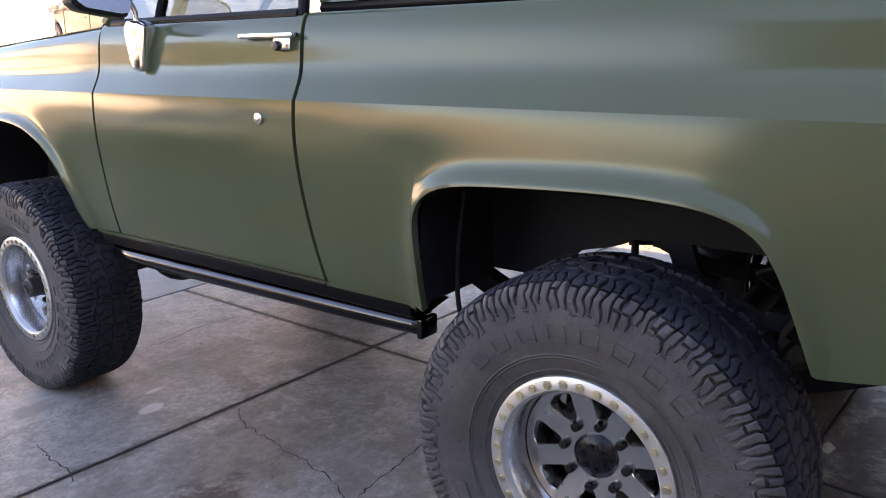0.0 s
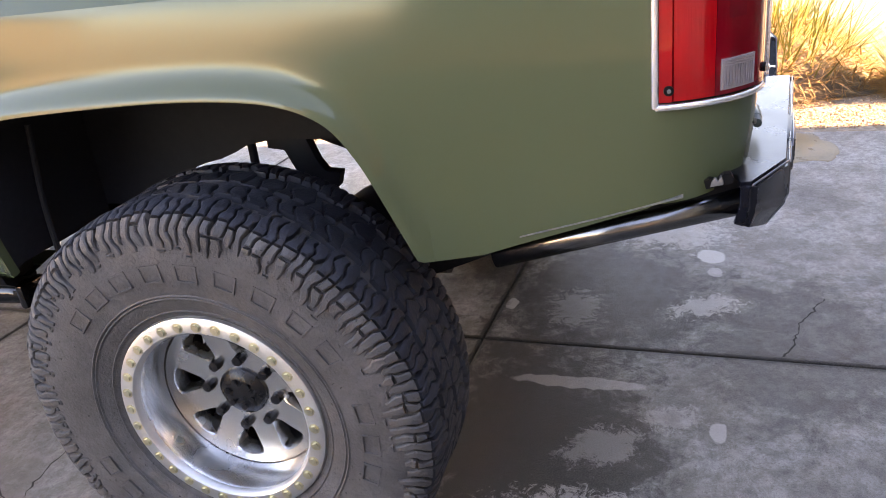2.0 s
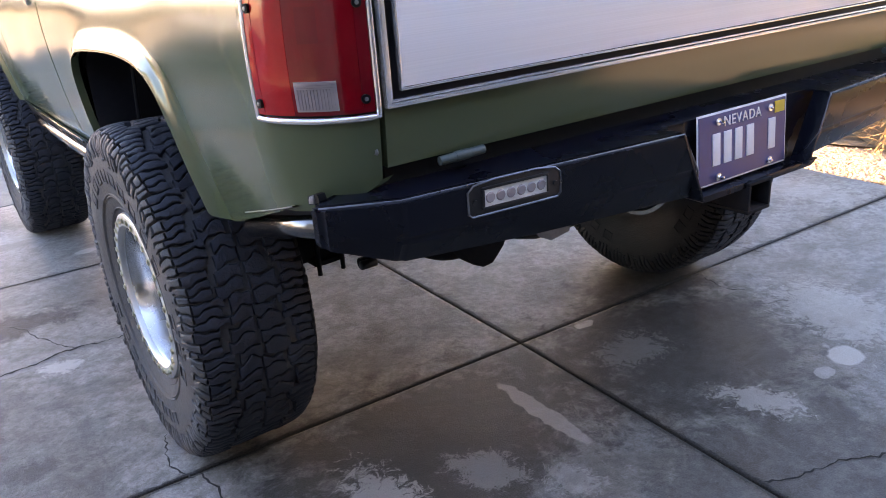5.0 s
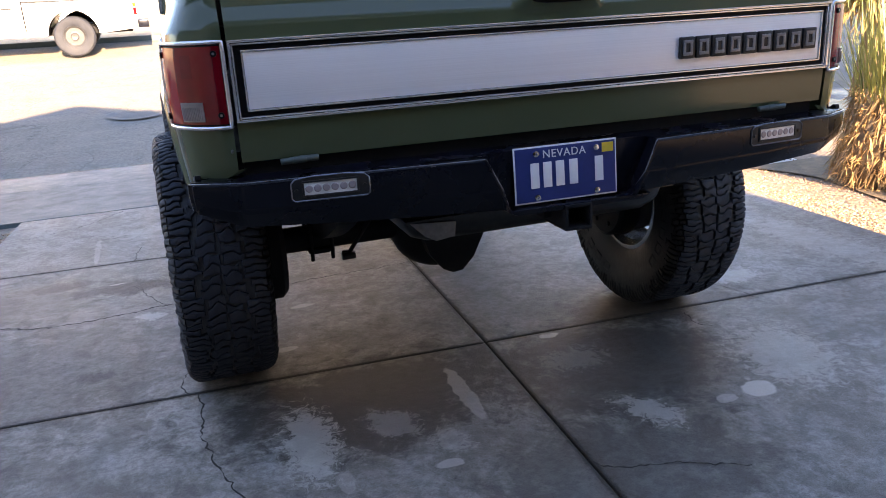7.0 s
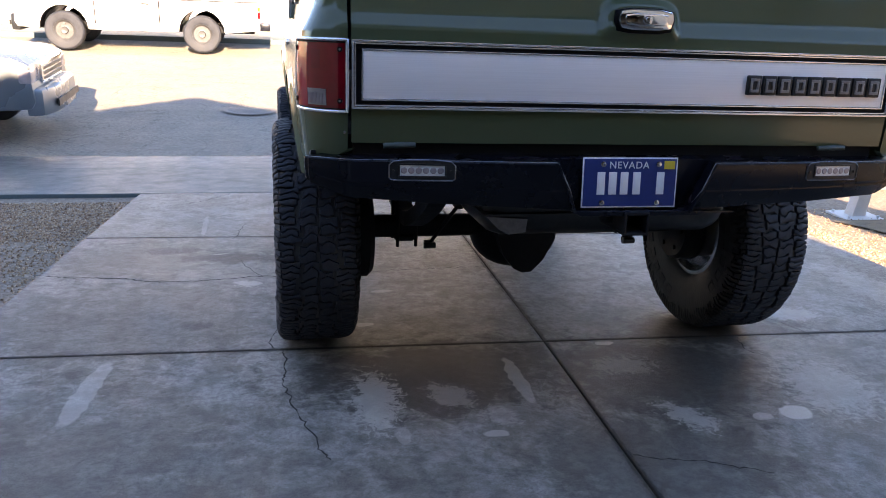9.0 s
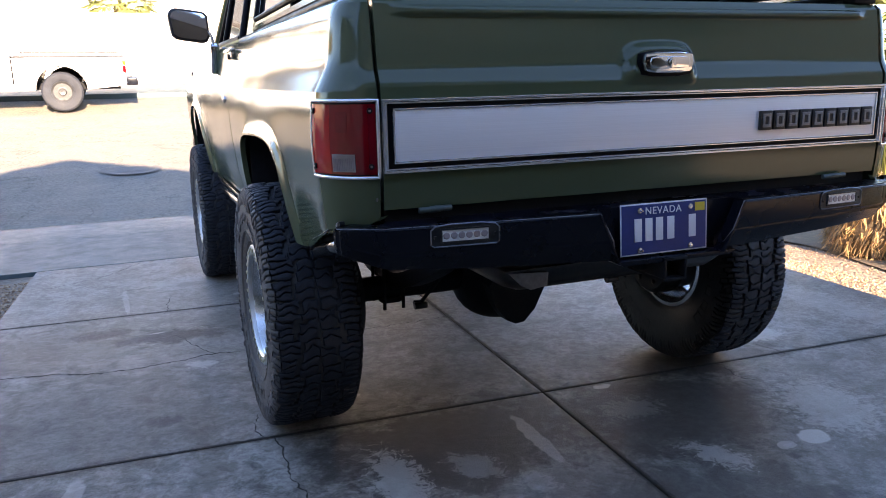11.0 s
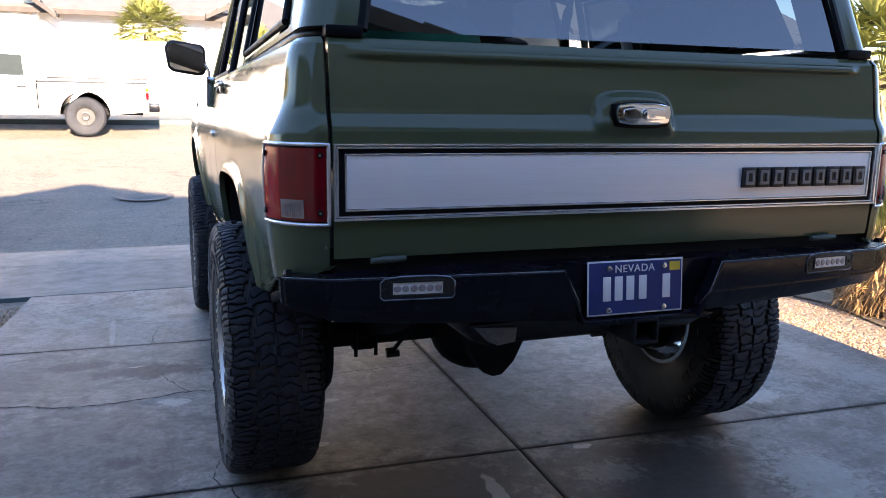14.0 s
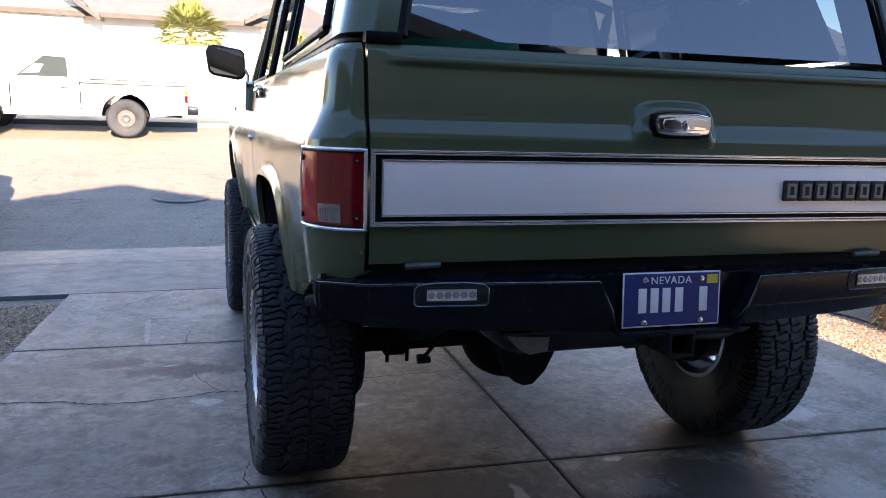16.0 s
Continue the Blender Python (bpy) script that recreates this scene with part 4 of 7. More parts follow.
# tail lamps wrap round the rear corners
for side in (-1, 1):
    def wrap(s0, s1, z0, z1, out, name, mat, parent, label="", ns=14, nz=8, depth=0.012):
        bm = bmnew()
        rows = [[corner(z, s, out) for z in np.linspace(z0, z1, nz)] for s in np.linspace(s0, s1, ns)]
        rows = [[(side * p.x, p.y, p.z) for p in row] for row in rows]
        vs = sheet(bm, rows, flip=side < 0)
        ring = [c[0] for c in vs] + vs[-1][1:] + [c[-1] for c in reversed(vs[:-1])] + list(reversed(vs[0][1:-1]))
        cx = Vector((side * 0.9, 0.1, 1.16))
        inner = []
        for v in ring:
            d = Vector((cx.x - v.co.x, cx.y - v.co.y, 0)).normalized() * depth
            inner.append(bm.verts.new(v.co + d))
        for i in range(len(ring)):
            j = (i + 1) % len(ring)
            bm.faces.new((ring[i], ring[j], inner[j], inner[i]))
        bmesh.ops.recalc_face_normals(bm, faces=bm.faces)
        return part(name, bm, mat, parent, label, sharp=35)

    lamp = wrap(0.02, 0.965, 1.072, 1.26, 0.002, "tail_lamp", BLACK_TRIM, suv, "red wraparound tail lamp with chrome bezel")
    wrap(0.035, 0.122, 1.075, 1.257, 0.0065, "side_lens", RED_LENS, lamp, "bright red side lens", 5)
    wrap(0.132, 0.385, 1.076, 1.256, 0.0072, "turn_lens", RED_LENS, lamp, "bright red turn lens", 8)
    wrap(0.388, 0.845, 1.076, 1.256, 0.0072, "main_lens", MID_RED_LENS, lamp, "deep red main lens", 14)
    wrap(0.847, 0.945, 1.076, 1.256, 0.0074, "edge_lens", DEEP_RED_LENS, lamp, "dark red edge of the lens", 5)
    wrap(0.47, 0.60, 1.185, 1.238, 0.0076, "bulb_window", DEEP_RED_LENS, lamp, "darker window over the bulb", 6)
    wrap(0.388, 0.845, 1.076, 1.082, 0.0082, "lens_foot", DEEP_RED_LENS, lamp, "", 10, 2)
    window = wrap(0.415, 0.682, 1.083, 1.129, 0.0105, "reverse_lens", CLEAR_LENS, lamp, "ribbed clear reversing lens", 8, 5)
    for k in range(12):
        q = 0.428 + 0.0203 * k
        wrap(q, q + 0.008, 1.086, 1.117, 0.0122, "lens_rib", CLEAR_LENS, window, "", 2, 3, 0.004)
    for z in (1.118, 1.122, 1.126):
        wrap(0.425, 0.672, z, z + 0.0016, 0.0122, "lens_rib", CLEAR_LENS, window, "", 8, 2, 0.004)
    bm = bmnew()
    loop = [(s, 1.067) for s in np.linspace(0.0, 0.985, 14)] + [(0.985, z) for z in np.linspace(1.085, 1.245, 6)] + [(s, 1.265) for s in np.linspace(0.985, 0.0, 14)] + [(0.0, z) for z in np.linspace(1.245, 1.085, 6)]
    pts = [corner(z, s, 0.005) for s, z in loop]
    pts.append(pts[0])
    tube(bm, [(side * p.x, p.y, p.z) for p in pts], 0.0055, 8, caps=False)
    part("chrome_bezel", bm, BRIGHT_TRIM, lamp, "chrome lamp bezel")
    for s, z in ((0.10, 1.093), (0.10, 1.239), (0.87, 1.097), (0.87, 1.239)):
        bm = bmnew()
        a, b = corner(z, s, 0.004), corner(z, s, 0.013)
        rod(bm, (side * a.x, a.y, a.z), (side * b.x, b.y, b.z), 0.0034, 10)
        rim = part("screw", bm, DULL_STEEL, lamp, "small screw in a dark cup", bevel=0.0015)
        bm = bmnew()
        b = corner(z, s, 0.0115)
        rod(bm, (side * a.x, a.y, a.z), (side * b.x, b.y, b.z), 0.0075, 14)
        part("screw_cup", bm, BLACK_TRIM, rim)

# chipped paint on the rear corner over the bumper
bm = bmnew()
tube(bm, [(-p.x, p.y, p.z) for p in (corner(z, s, 0.001) for z, s in ((1.004, 0.925), (1.008, 0.94), (1.012, 0.93)))], 0.003, 8)
part("paint_chip", bm, PALE_SEALANT, suv, "pale chipped paint")

# plate-steel rear bumper: two wings and a recessed middle
def wing(side):
    bm = bmnew()
    inner, foot, reach = (0.275, 0.07, 1.0) if side < 0 else (0.224, 0.063, 0.972)
    # stations: x and y of the face, the back edge of the top, and the top, fold and bottom heights
    st = [(1.002, 0.042, 0.962, 0.046, 0.942, 0.905, 0.874), (0.997, 0.022, 0.925, 0.078, 0.942, 0.90, 0.866), (0.88, -0.038, 0.88, 0.075, 0.942, 0.868, 0.824), (0.62, -0.062, 0.62, 0.07, 0.942, 0.860, 0.808), (inner, -0.094, inner, 0.06, 0.942, 0.856, 0.792)]
    rows = []
    for x, y, xb, yb, zt, zf, zb in st:
        x, xb = (x * reach, xb * reach) if x > 0.5 else (x, xb)
        rows.append([(side * xb, yb, zt), (side * x, y, zt), (side * x, y, zf), (side * (x - 0.004), y + (0.03 if x < 0.9 else 0.008), zb)])
    # inner end leans towards the middle at its foot
    rows[-1] = [(side * (inner - d), y, z) for d, (_, y, z) in zip((0, 0, foot * 0.6, foot), rows[-1])]
    sheet(bm, rows, flip=side > 0)
    return bm


for side in (-1, 1):
    bm = wing(side)
    bm.normal_update()
    if sum(f.normal.z for f in bm.faces if abs(f.normal.z) > 0.7) < 0:
        bmesh.ops.reverse_faces(bm, faces=bm.faces[:])
    bm.normal_update()
    edges = [e for e in bm.edges if len(e.link_faces) == 2 and e.calc_face_angle(0) > radians(12)]
    bmesh.ops.bevel(bm, geom=edges, offset=0.0085, segments=5, affect="EDGES", clamp_overlap=False)
    bm.normal_update()
    # the plate's inner skin and its cut edge
    rim = [e for e in bm.edges if len(e.link_faces) == 1]
    outer = bm.faces[:]
    under = {v: bm.verts.new(v.co - v.normal * 0.006) for v in bm.verts[:]}
    for f in outer:
        bm.faces.new([under[v] for v in reversed(f.verts)])
    for e in rim:
        v, w = e.verts
        bm.faces.new((v, w, under[w], under[v]))
    bmesh.ops.recalc_face_normals(bm, faces=bm.faces)
    # plate that closes the outer end
    k = 1.0 if side < 0 else 0.972
    prism(bm, [(side * k * 0.935, 0.938), (side * k * 1.0, 0.938), (side * k * 1.0, 0.905), (side * k * 0.995, 0.876), (side * k * 0.935, 0.876)], 0.034, 0.0405, "y")
    skin = part("bumper_wing", bm, BLACK_STEEL, suv, "black plate-steel bumper wing", sharp=28)
    inner, foot, reach = (0.275, 0.07, 1.0) if side < 0 else (0.224, 0.063, 0.972)
    top_edge = [(side * x * (reach if x > 0.5 else 1), y + 0.0033, 0.9387) for x, y in ((0.997, 0.022), (0.88, -0.038), (0.62, -0.062), (inner, -0.094))]
    # thin pale bars stand in for the sky's highlight on the plate's edges
    bm = bmnew()
    tube(bm, top_edge, 0.0017, 6)
    tube(bm, [top_edge[-1], (side * (inner - foot * 0.6), -0.0945, 0.856), (side * (inner - foot), -0.066, 0.795)], 0.002, 6)
    part("edge_highlight", bm, PALE_EDGE, skin, "thin pale bar put in as the edge's highlight")
bm = bmnew()
prism(bm, [(-0.30, 0.942), (0.30, 0.942), (0.22, 0.785), (-0.22, 0.785)], -0.05, -0.044, "y")
box(bm, -0.275, 0.275, -0.05, 0.07, 0.936, 0.942)
prism(bm, [(-0.215, 0.79), (0.215, 0.79), (0.19, 0.776), (-0.19, 0.776)], -0.10, 0.05, "y")
part("bumper_centre", bm, BLACK_STEEL, suv, "recessed middle of the steel bumper", bevel=0.002)
for side in (-1, 1):
    bm = bmnew()
    k = 0.275 if side < 0 else 0.224
    prism(bm, [(side * k, 0.938), (side * (k + 0.007), 0.938), (side * (k - 0.063), 0.786), (side * (k - 0.07), 0.786)], -0.094, -0.048, "y")
    part("bumper_gusset", bm, BLACK_STEEL, suv, bevel=0.0015)
# dark cross member between the body and the bumper
bm = bmnew()
box(bm, -0.86, 0.86, 0.05, 0.10, 0.88, 0.992)
part("rear_cross_member", bm, CHASSIS, suv, bevel=0.006)

# flush lamps in the bumper
for cx, cy, tilt in ((-0.669, -0.056, 4.9), (0.645, -0.057, -4.9)):
    m = pose(cx, cy, 0.912, 0, 0, -tilt)
    bm = bmnew()
    outline = [(-0.095, -0.024), (-0.088, -0.03), (0.088, -0.03), (0.095, -0.024), (0.095, 0.014), (0.084, 0.024), (0.045, 0.029), (-0.045, 0.029), (-0.084, 0.024), (-0.095, 0.014)]
    prism(bm, outline, -0.003, 0.012, "y")
    bmesh.ops.transform(bm, matrix=m, verts=bm.verts)
    bl = part("bumper_lamp", bm, BLACK_PLASTIC, suv, "flush white LED reversing lamp in the bumper", bevel=0.002)
    bm = bmnew()
    tube(bm, [(x, -0.003, z) for x, z in outline + outline[:1]], 0.0022, 6, caps=False)
    bmesh.ops.transform(bm, matrix=m, verts=bm.verts)
    part("flange_rim", bm, PALE_EDGE, bl, "thin pale rim of the lamp's flange")
    bm = bmnew()
    frame_of(bm, -0.069, 0.069, -0.021, 0.019, 0.005, -0.0075, -0.002)
    bmesh.ops.transform(bm, matrix=m, verts=bm.verts)
    part("lens_rim", bm, BLACK_PLASTIC, bl, bevel=0.002)
    bm = bmnew()
    box(bm, -0.064, 0.064, -0.005, -0.002, -0.016, 0.014)
    bmesh.ops.transform(bm, matrix=m, verts=bm.verts)
    part("lens", bm, LED_LENS, bl, "pale LED lens")
    for k in range(6):
        bm = bmnew()
        rod(bm, (-0.0525 + 0.021 * k, -0.005, -0.001), (-0.0525 + 0.021 * k, -0.007, -0.001), 0.0095, 14, 0.0075)
        bmesh.ops.transform(bm, matrix=m, verts=bm.verts)
        part("led", bm, CLEAR_LENS, bl)
    for x in (-0.083, 0.083):
        bm = bmnew()
        rod(bm, (x, -0.002, -0.004), (x, -0.007, -0.004), 0.0045, 10)
        bmesh.ops.transform(bm, matrix=m, verts=bm.verts)
        part("screw", bm, DARK_METAL, bl)

# number plate, its characters as plain bars
pm = pose(-0.03, -0.068, 0.873, -4, 0, 0)
bm = bmnew()
box(bm, -0.1525, 0.1525, -0.001, 0.001, -0.076, 0.076)
bmesh.ops.transform(bm, matrix=pm, verts=bm.verts)
plate = part("number_plate", bm, PLATE_WHITE, suv, "blue and white number plate", bevel=0.0006)
bm = bmnew()
box(bm, -0.148, 0.148, -0.0022, 0.0, -0.0715, 0.0715)
bmesh.ops.transform(bm, matrix=pm, verts=bm.verts)
part("blue_field", bm, PLATE_BLUE, plate, "dark blue field")
for x in (-0.093, -0.056, -0.019, 0.021, 0.098):
    bm = bmnew()
    box(bm, x - 0.0125, x + 0.0125, -0.0042, -0.002, -0.036, 0.032)
    bmesh.ops.transform(bm, matrix=pm, verts=bm.verts)
    part("character_bar", bm, PLATE_WHITE, plate, "white bar", bevel=0.001)
fd = bpy.data.curves.new("state_name", "FONT")
fd.body, fd.size, fd.extrude, fd.align_x, fd.align_y, fd.space_character = "NEVADA", 0.03, 0.0008, "CENTER", "CENTER", 1.12
word = new("state_name", fd)
word.parent = plate
word.matrix_basis = pm @ pose(-0.005, -0.0032, 0.052, 90, 0, 0)
fd.materials.append(PLATE_WHITE)
bm = bmnew()
box(bm, 0.108, 0.142, -0.0042, -0.002, 0.041, 0.066)
bmesh.ops.transform(bm, matrix=pm, verts=bm.verts)
part("sticker", bm, STICKER, plate, "yellow sticker")
for x, z in ((-0.089, 0.056), (0.089, 0.056), (-0.089, -0.061), (0.089, -0.061)):
    bm = bmnew()
    rod(bm, (x, -0.001, z), (x, -0.007, z), 0.0085, 12)
    rod(bm, (x, -0.006, z), (x, -0.02 if x < 0 else -0.012, z), 0.0035, 10)
    bmesh.ops.transform(bm, matrix=pm, verts=bm.verts)
    part("plate_bolt", bm, CHROME, plate, bevel=0.001)

# hitch receiver
bm = bmnew()
frame_of(bm, -0.052, 0.028, 0.716, 0.788, 0.008, -0.09, 0.10)
part("hitch_receiver", bm, CHASSIS, suv, "square black hitch receiver", bevel=0.002)
bm = bmnew()
box(bm, -0.075, 0.055, 0.0, 0.06, 0.735, 0.79)
part("hitch_mount", bm, CHASSIS, suv, bevel=0.004)


# ---- wheels ----


PROFILE = [(0.0, 0.0, 0.461), (0.2, 0.045, 0.4605), (0.4, 0.088, 0.4587), (0.52, 0.112, 0.456), (0.6, 0.1275, 0.4519), (0.66, 0.1385, 0.4456), (0.72, 0.1475, 0.4361), (0.79, 0.1535, 0.4224), (0.87, 0.1562, 0.4052), (0.94, 0.1572, 0.3907), (1.0, 0.158, 0.378)]


def carcass(s, out=0.0):
    """Axial place and radius along the tyre's section from the crown (0) round the shoulder to the sidewall (1)."""
    def at(q):
        q = min(1.0, max(0.0, q))
        return np.array([np.interp(q, [p[0] for p in PROFILE], [p[k] for p in PROFILE]) for k in (1, 2)])

    a = at(abs(s))
    t = at(abs(s) + 0.03) - at(abs(s) - 0.03)
    t = t / np.hypot(*t)
    w, r = a + np.array([-t[1], t[0]]) * out
    return math.copysign(w, s) if s else w, r


LETTERS = [24 + 13.2 * k for k in range(9)] + [153 + 12.0 * k for k in range(3)] + [-130 + 12.4 * k for k in range(8)]


def letter_mesh(sgn):
    """A plain raised outline in place of one letter of the maker's name."""
    bm = bmnew()
    rings = []
    for x, grow in ((0.1555, 0.0), (0.1598, 0.0008), (0.1598, 0.0042), (0.1572, 0.005)):
        rings.append([])
        for sa, r in ((-1, 0.324 + grow), (1, 0.324 + grow), (1, 0.363 - grow), (-1, 0.363 - grow)):
            aa = sa * (radians(4.0) - grow / 0.34)
            rings[-1].append(bm.verts.new((sgn * x, r * math.cos(aa), r * math.sin(aa))))
    for p, q in zip(rings, rings[1:]):
        for i in range(4):
            bm.faces.new((p[i], p[(i + 1) % 4], q[(i + 1) % 4], q[i]))
    bmesh.ops.recalc_face_normals(bm, faces=bm.faces)
    return bm


def tyre_mesh(outer):
    """One half of the tyre's casing: the outer one with the crown, or the inner sidewall."""
    bm = bmnew()
    bead = [(0.215, -0.105), (0.235, -0.128), (0.262, -0.143), (0.30, -0.153), (0.345, -0.158), (0.365, -0.1585)]
    prof = list(bead) if outer else []
    for q in np.linspace(-1, 0.7, 35) if outer else np.linspace(0.7, 1, 7):
        w, r = carcass(q, -0.0015 * min(1.0, max(0.0, (0.95 - abs(q)) / 0.3)))
        prof.append((r, w))
    if not outer:
        prof += [(r, -x) for r, x in reversed(bead)]
    lathe(bm, prof, 120)
    bmesh.ops.recalc_face_normals(bm, faces=bm.faces)
    return bm


PITCHES = 42  # shoulder lugs round the tyre


def tread_mesh():
    """Mud-terrain tread: siped shoulder lugs that break into ragged ribs on the sidewall, and two rows of slanted middle blocks."""
    bm, outer_ribs, inner_ribs = bmnew(), bmnew(), bmnew()
    rng = random.Random(7)
    step = 2 * math.pi / PITCHES

    def line(a, slant, zig, freq, phase, rough):
        """The wavering angle of a block's edge at a place on the section."""
        p = [rng.uniform(-3, 3) for _ in range(2)]
        amp = [rng.uniform(0.4, 1.0) * rough, rng.uniform(0.3, 0.8) * rough]
        return lambda s: a + step * (slant * s + zig * math.sin(phase + s * freq) + amp[0] * math.sin(p[0] + s * 19) + amp[1] * math.sin(p[1] + s * 43))

    def block(lo_line, hi_line, s_lo, s_hi, rows, height, end_height=None, taper=0.0, jag=0.0, bm=bm):
        """A raised block between two edges that lies on the section from s_lo to s_hi."""
        feet, tops = [], []
        end_height = height if end_height is None else end_height
        for k in range(rows + 1):
            t = k / rows
            s = s_lo + (s_hi - s_lo) * t
            lo, hi = lo_line(s), hi_line(s)
            pinch = taper * max(0.0, t - 0.55) / 0.45 * (hi - lo) * 0.5
            lo, hi = lo + pinch + rng.uniform(0, jag) * step, hi - pinch - rng.uniform(0, jag) * step
            h = height + (end_height - height) * t - rng.uniform(0, 0.0007)
            inset = min(0.0045 / 0.46, 0.2 * (hi - lo))
            end = math.copysign(0.009, s_hi - s_lo) * (1 if k == 0 else (-1 if k == rows else 0))
            wf, rf = carcass(s, -0.005)
            wt, rt = carcass(s + end, h)
            wm, rm = carcass(s + end * 0.3, h - 0.0022)
            feet.append([(wf, rf * math.cos(a), rf * math.sin(a)) for a in (lo, hi)])
            tops.append([(wm, rm * math.cos(lo + inset * 0.25), rm * math.sin(lo + inset * 0.25))] + [(wt, rt * math.cos(a), rt * math.sin(a)) for a in (lo + inset, hi - inset)] + [(wm, rm * math.cos(hi - inset * 0.25), rm * math.sin(hi - inset * 0.25))])
        f = [[bm.verts.new(p) for p in row] for row in feet]
        q = [[bm.verts.new(p) for p in row] for row in tops]
        for k in range(rows):
            for m in range(3):
                bm.faces.new((q[k][m], q[k][m + 1], q[k + 1][m + 1], q[k + 1][m]))
            bm.faces.new((f[k][0], q[k][0], q[k + 1][0], f[k + 1][0]))
            bm.faces.new((q[k][3], f[k][1], f[k + 1][1], q[k + 1][3]))
        for k in (0, rows):
            bm.faces.new((f[k][0], f[k][1], q[k][3], q[k][2], q[k][1], q[k][0]))

    for sgn in (-1, 1):
        ribs_bm = outer_ribs if sgn < 0 else inner_ribs
        for k in range(PITCHES):
            a = (k + (0.5 if sgn > 0 else 0)) * step
            long = k % 2
            inner = (0.30 if long else 0.39) + rng.uniform(-0.015, 0.015)
            lo = line(a + 0.03 * step, 0.0, 0.05, 11.0, 0.6, 0.045)
            hi = line(a + 0.965 * step, 0.0, 0.05, 11.0, 0.6, 0.045)
            # three strips parted by wavering sipes; each runs over the shoulder and frays out on the sidewall
            cuts = [lo] + [line(a + q * step, 0.0, 0.06, 20.0, 1.0, 0.045) for q in ((0.33, 0.66) if long else (0.38, 0.69))] + [hi]
            slit = 0.017 * step
            start = inner
            for m in range(3):
                c0, c1 = cuts[m], cuts[m + 1]
                e0 = (lambda s, c=c0: c(s) + slit) if m else c0
                e1 = (lambda s, c=c1: c(s) - slit) if m < 2 else c1
                edge = 0.64 + rng.uniform(-0.03, 0.03)
                block(e0, e1, sgn * start, sgn * edge, 7, 0.0122, 0.0145, 0.0, 0.008)
                start = inner + rng.uniform(-0.03, 0.05)
                low, end = edge + 0.004, rng.uniform(0.82, 0.985)
                if rng.random() < 0.4:
                    mid = low + rng.uniform(0.07, 0.13)
                    block(e0, e1, sgn * low, sgn * mid, 3, 0.0135, 0.0115, 0.0, 0.015, ribs_bm)
                    block(e0, e1, sgn * (mid + 0.012), sgn * max(end, mid + 0.08), 4, 0.0105, 0.003, 0.35, 0.02, ribs_bm)
                else:
                    block(e0, e1, sgn * low, sgn * end, 7, 0.0135, 0.003, 0.35, 0.02, ribs_bm)
                if rng.random() < 0.3:  # a shallow stub farther in
                    block(e0, e1, sgn * min(0.985, end + 0.012), sgn * min(1.0, end + 0.05), 2, 0.004, 0.002, 0.3, 0.02, ribs_bm)
    # middle blocks: two slanted rows that interlock across a wavering groove
    for sgn in (-1, 1):
        for k in range(PITCHES):
            a = (k + (0.05 if sgn < 0 else 0.55)) * step
            lo = line(a + 0.03 * step, sgn * 0.35, 0.07, 14.0, rng.uniform(-0.8, 0.8), 0.055)
            hi = line(a + 0.965 * step, sgn * 0.35, 0.07, 14.0, rng.uniform(-0.8, 0.8), 0.055)
            cut = line(a + rng.uniform(0.4, 0.6) * step, sgn * 0.35, 0.12, 22.0, 1.0, 0.05)
            s0 = 0.022 - 0.03 * (k % 2) + rng.uniform(-0.006, 0.006)
            s1 = (0.27 if k % 2 else 0.345) + rng.uniform(-0.012, 0.012)
            slit = 0.014 * step
            block(lo, lambda s, c=cut: c(s) - slit, sgn * s0, sgn * (s1 - 0.03), 5, 0.0092)
            block(lambda s, c=cut: c(s) + slit, hi, sgn * (s0 + 0.02), sgn * s1, 5, 0.0092)
    for mesh in (bm, outer_ribs, inner_ribs):
        bmesh.ops.recalc_face_normals(mesh, faces=mesh.faces)
    return bm, outer_ribs, inner_ribs


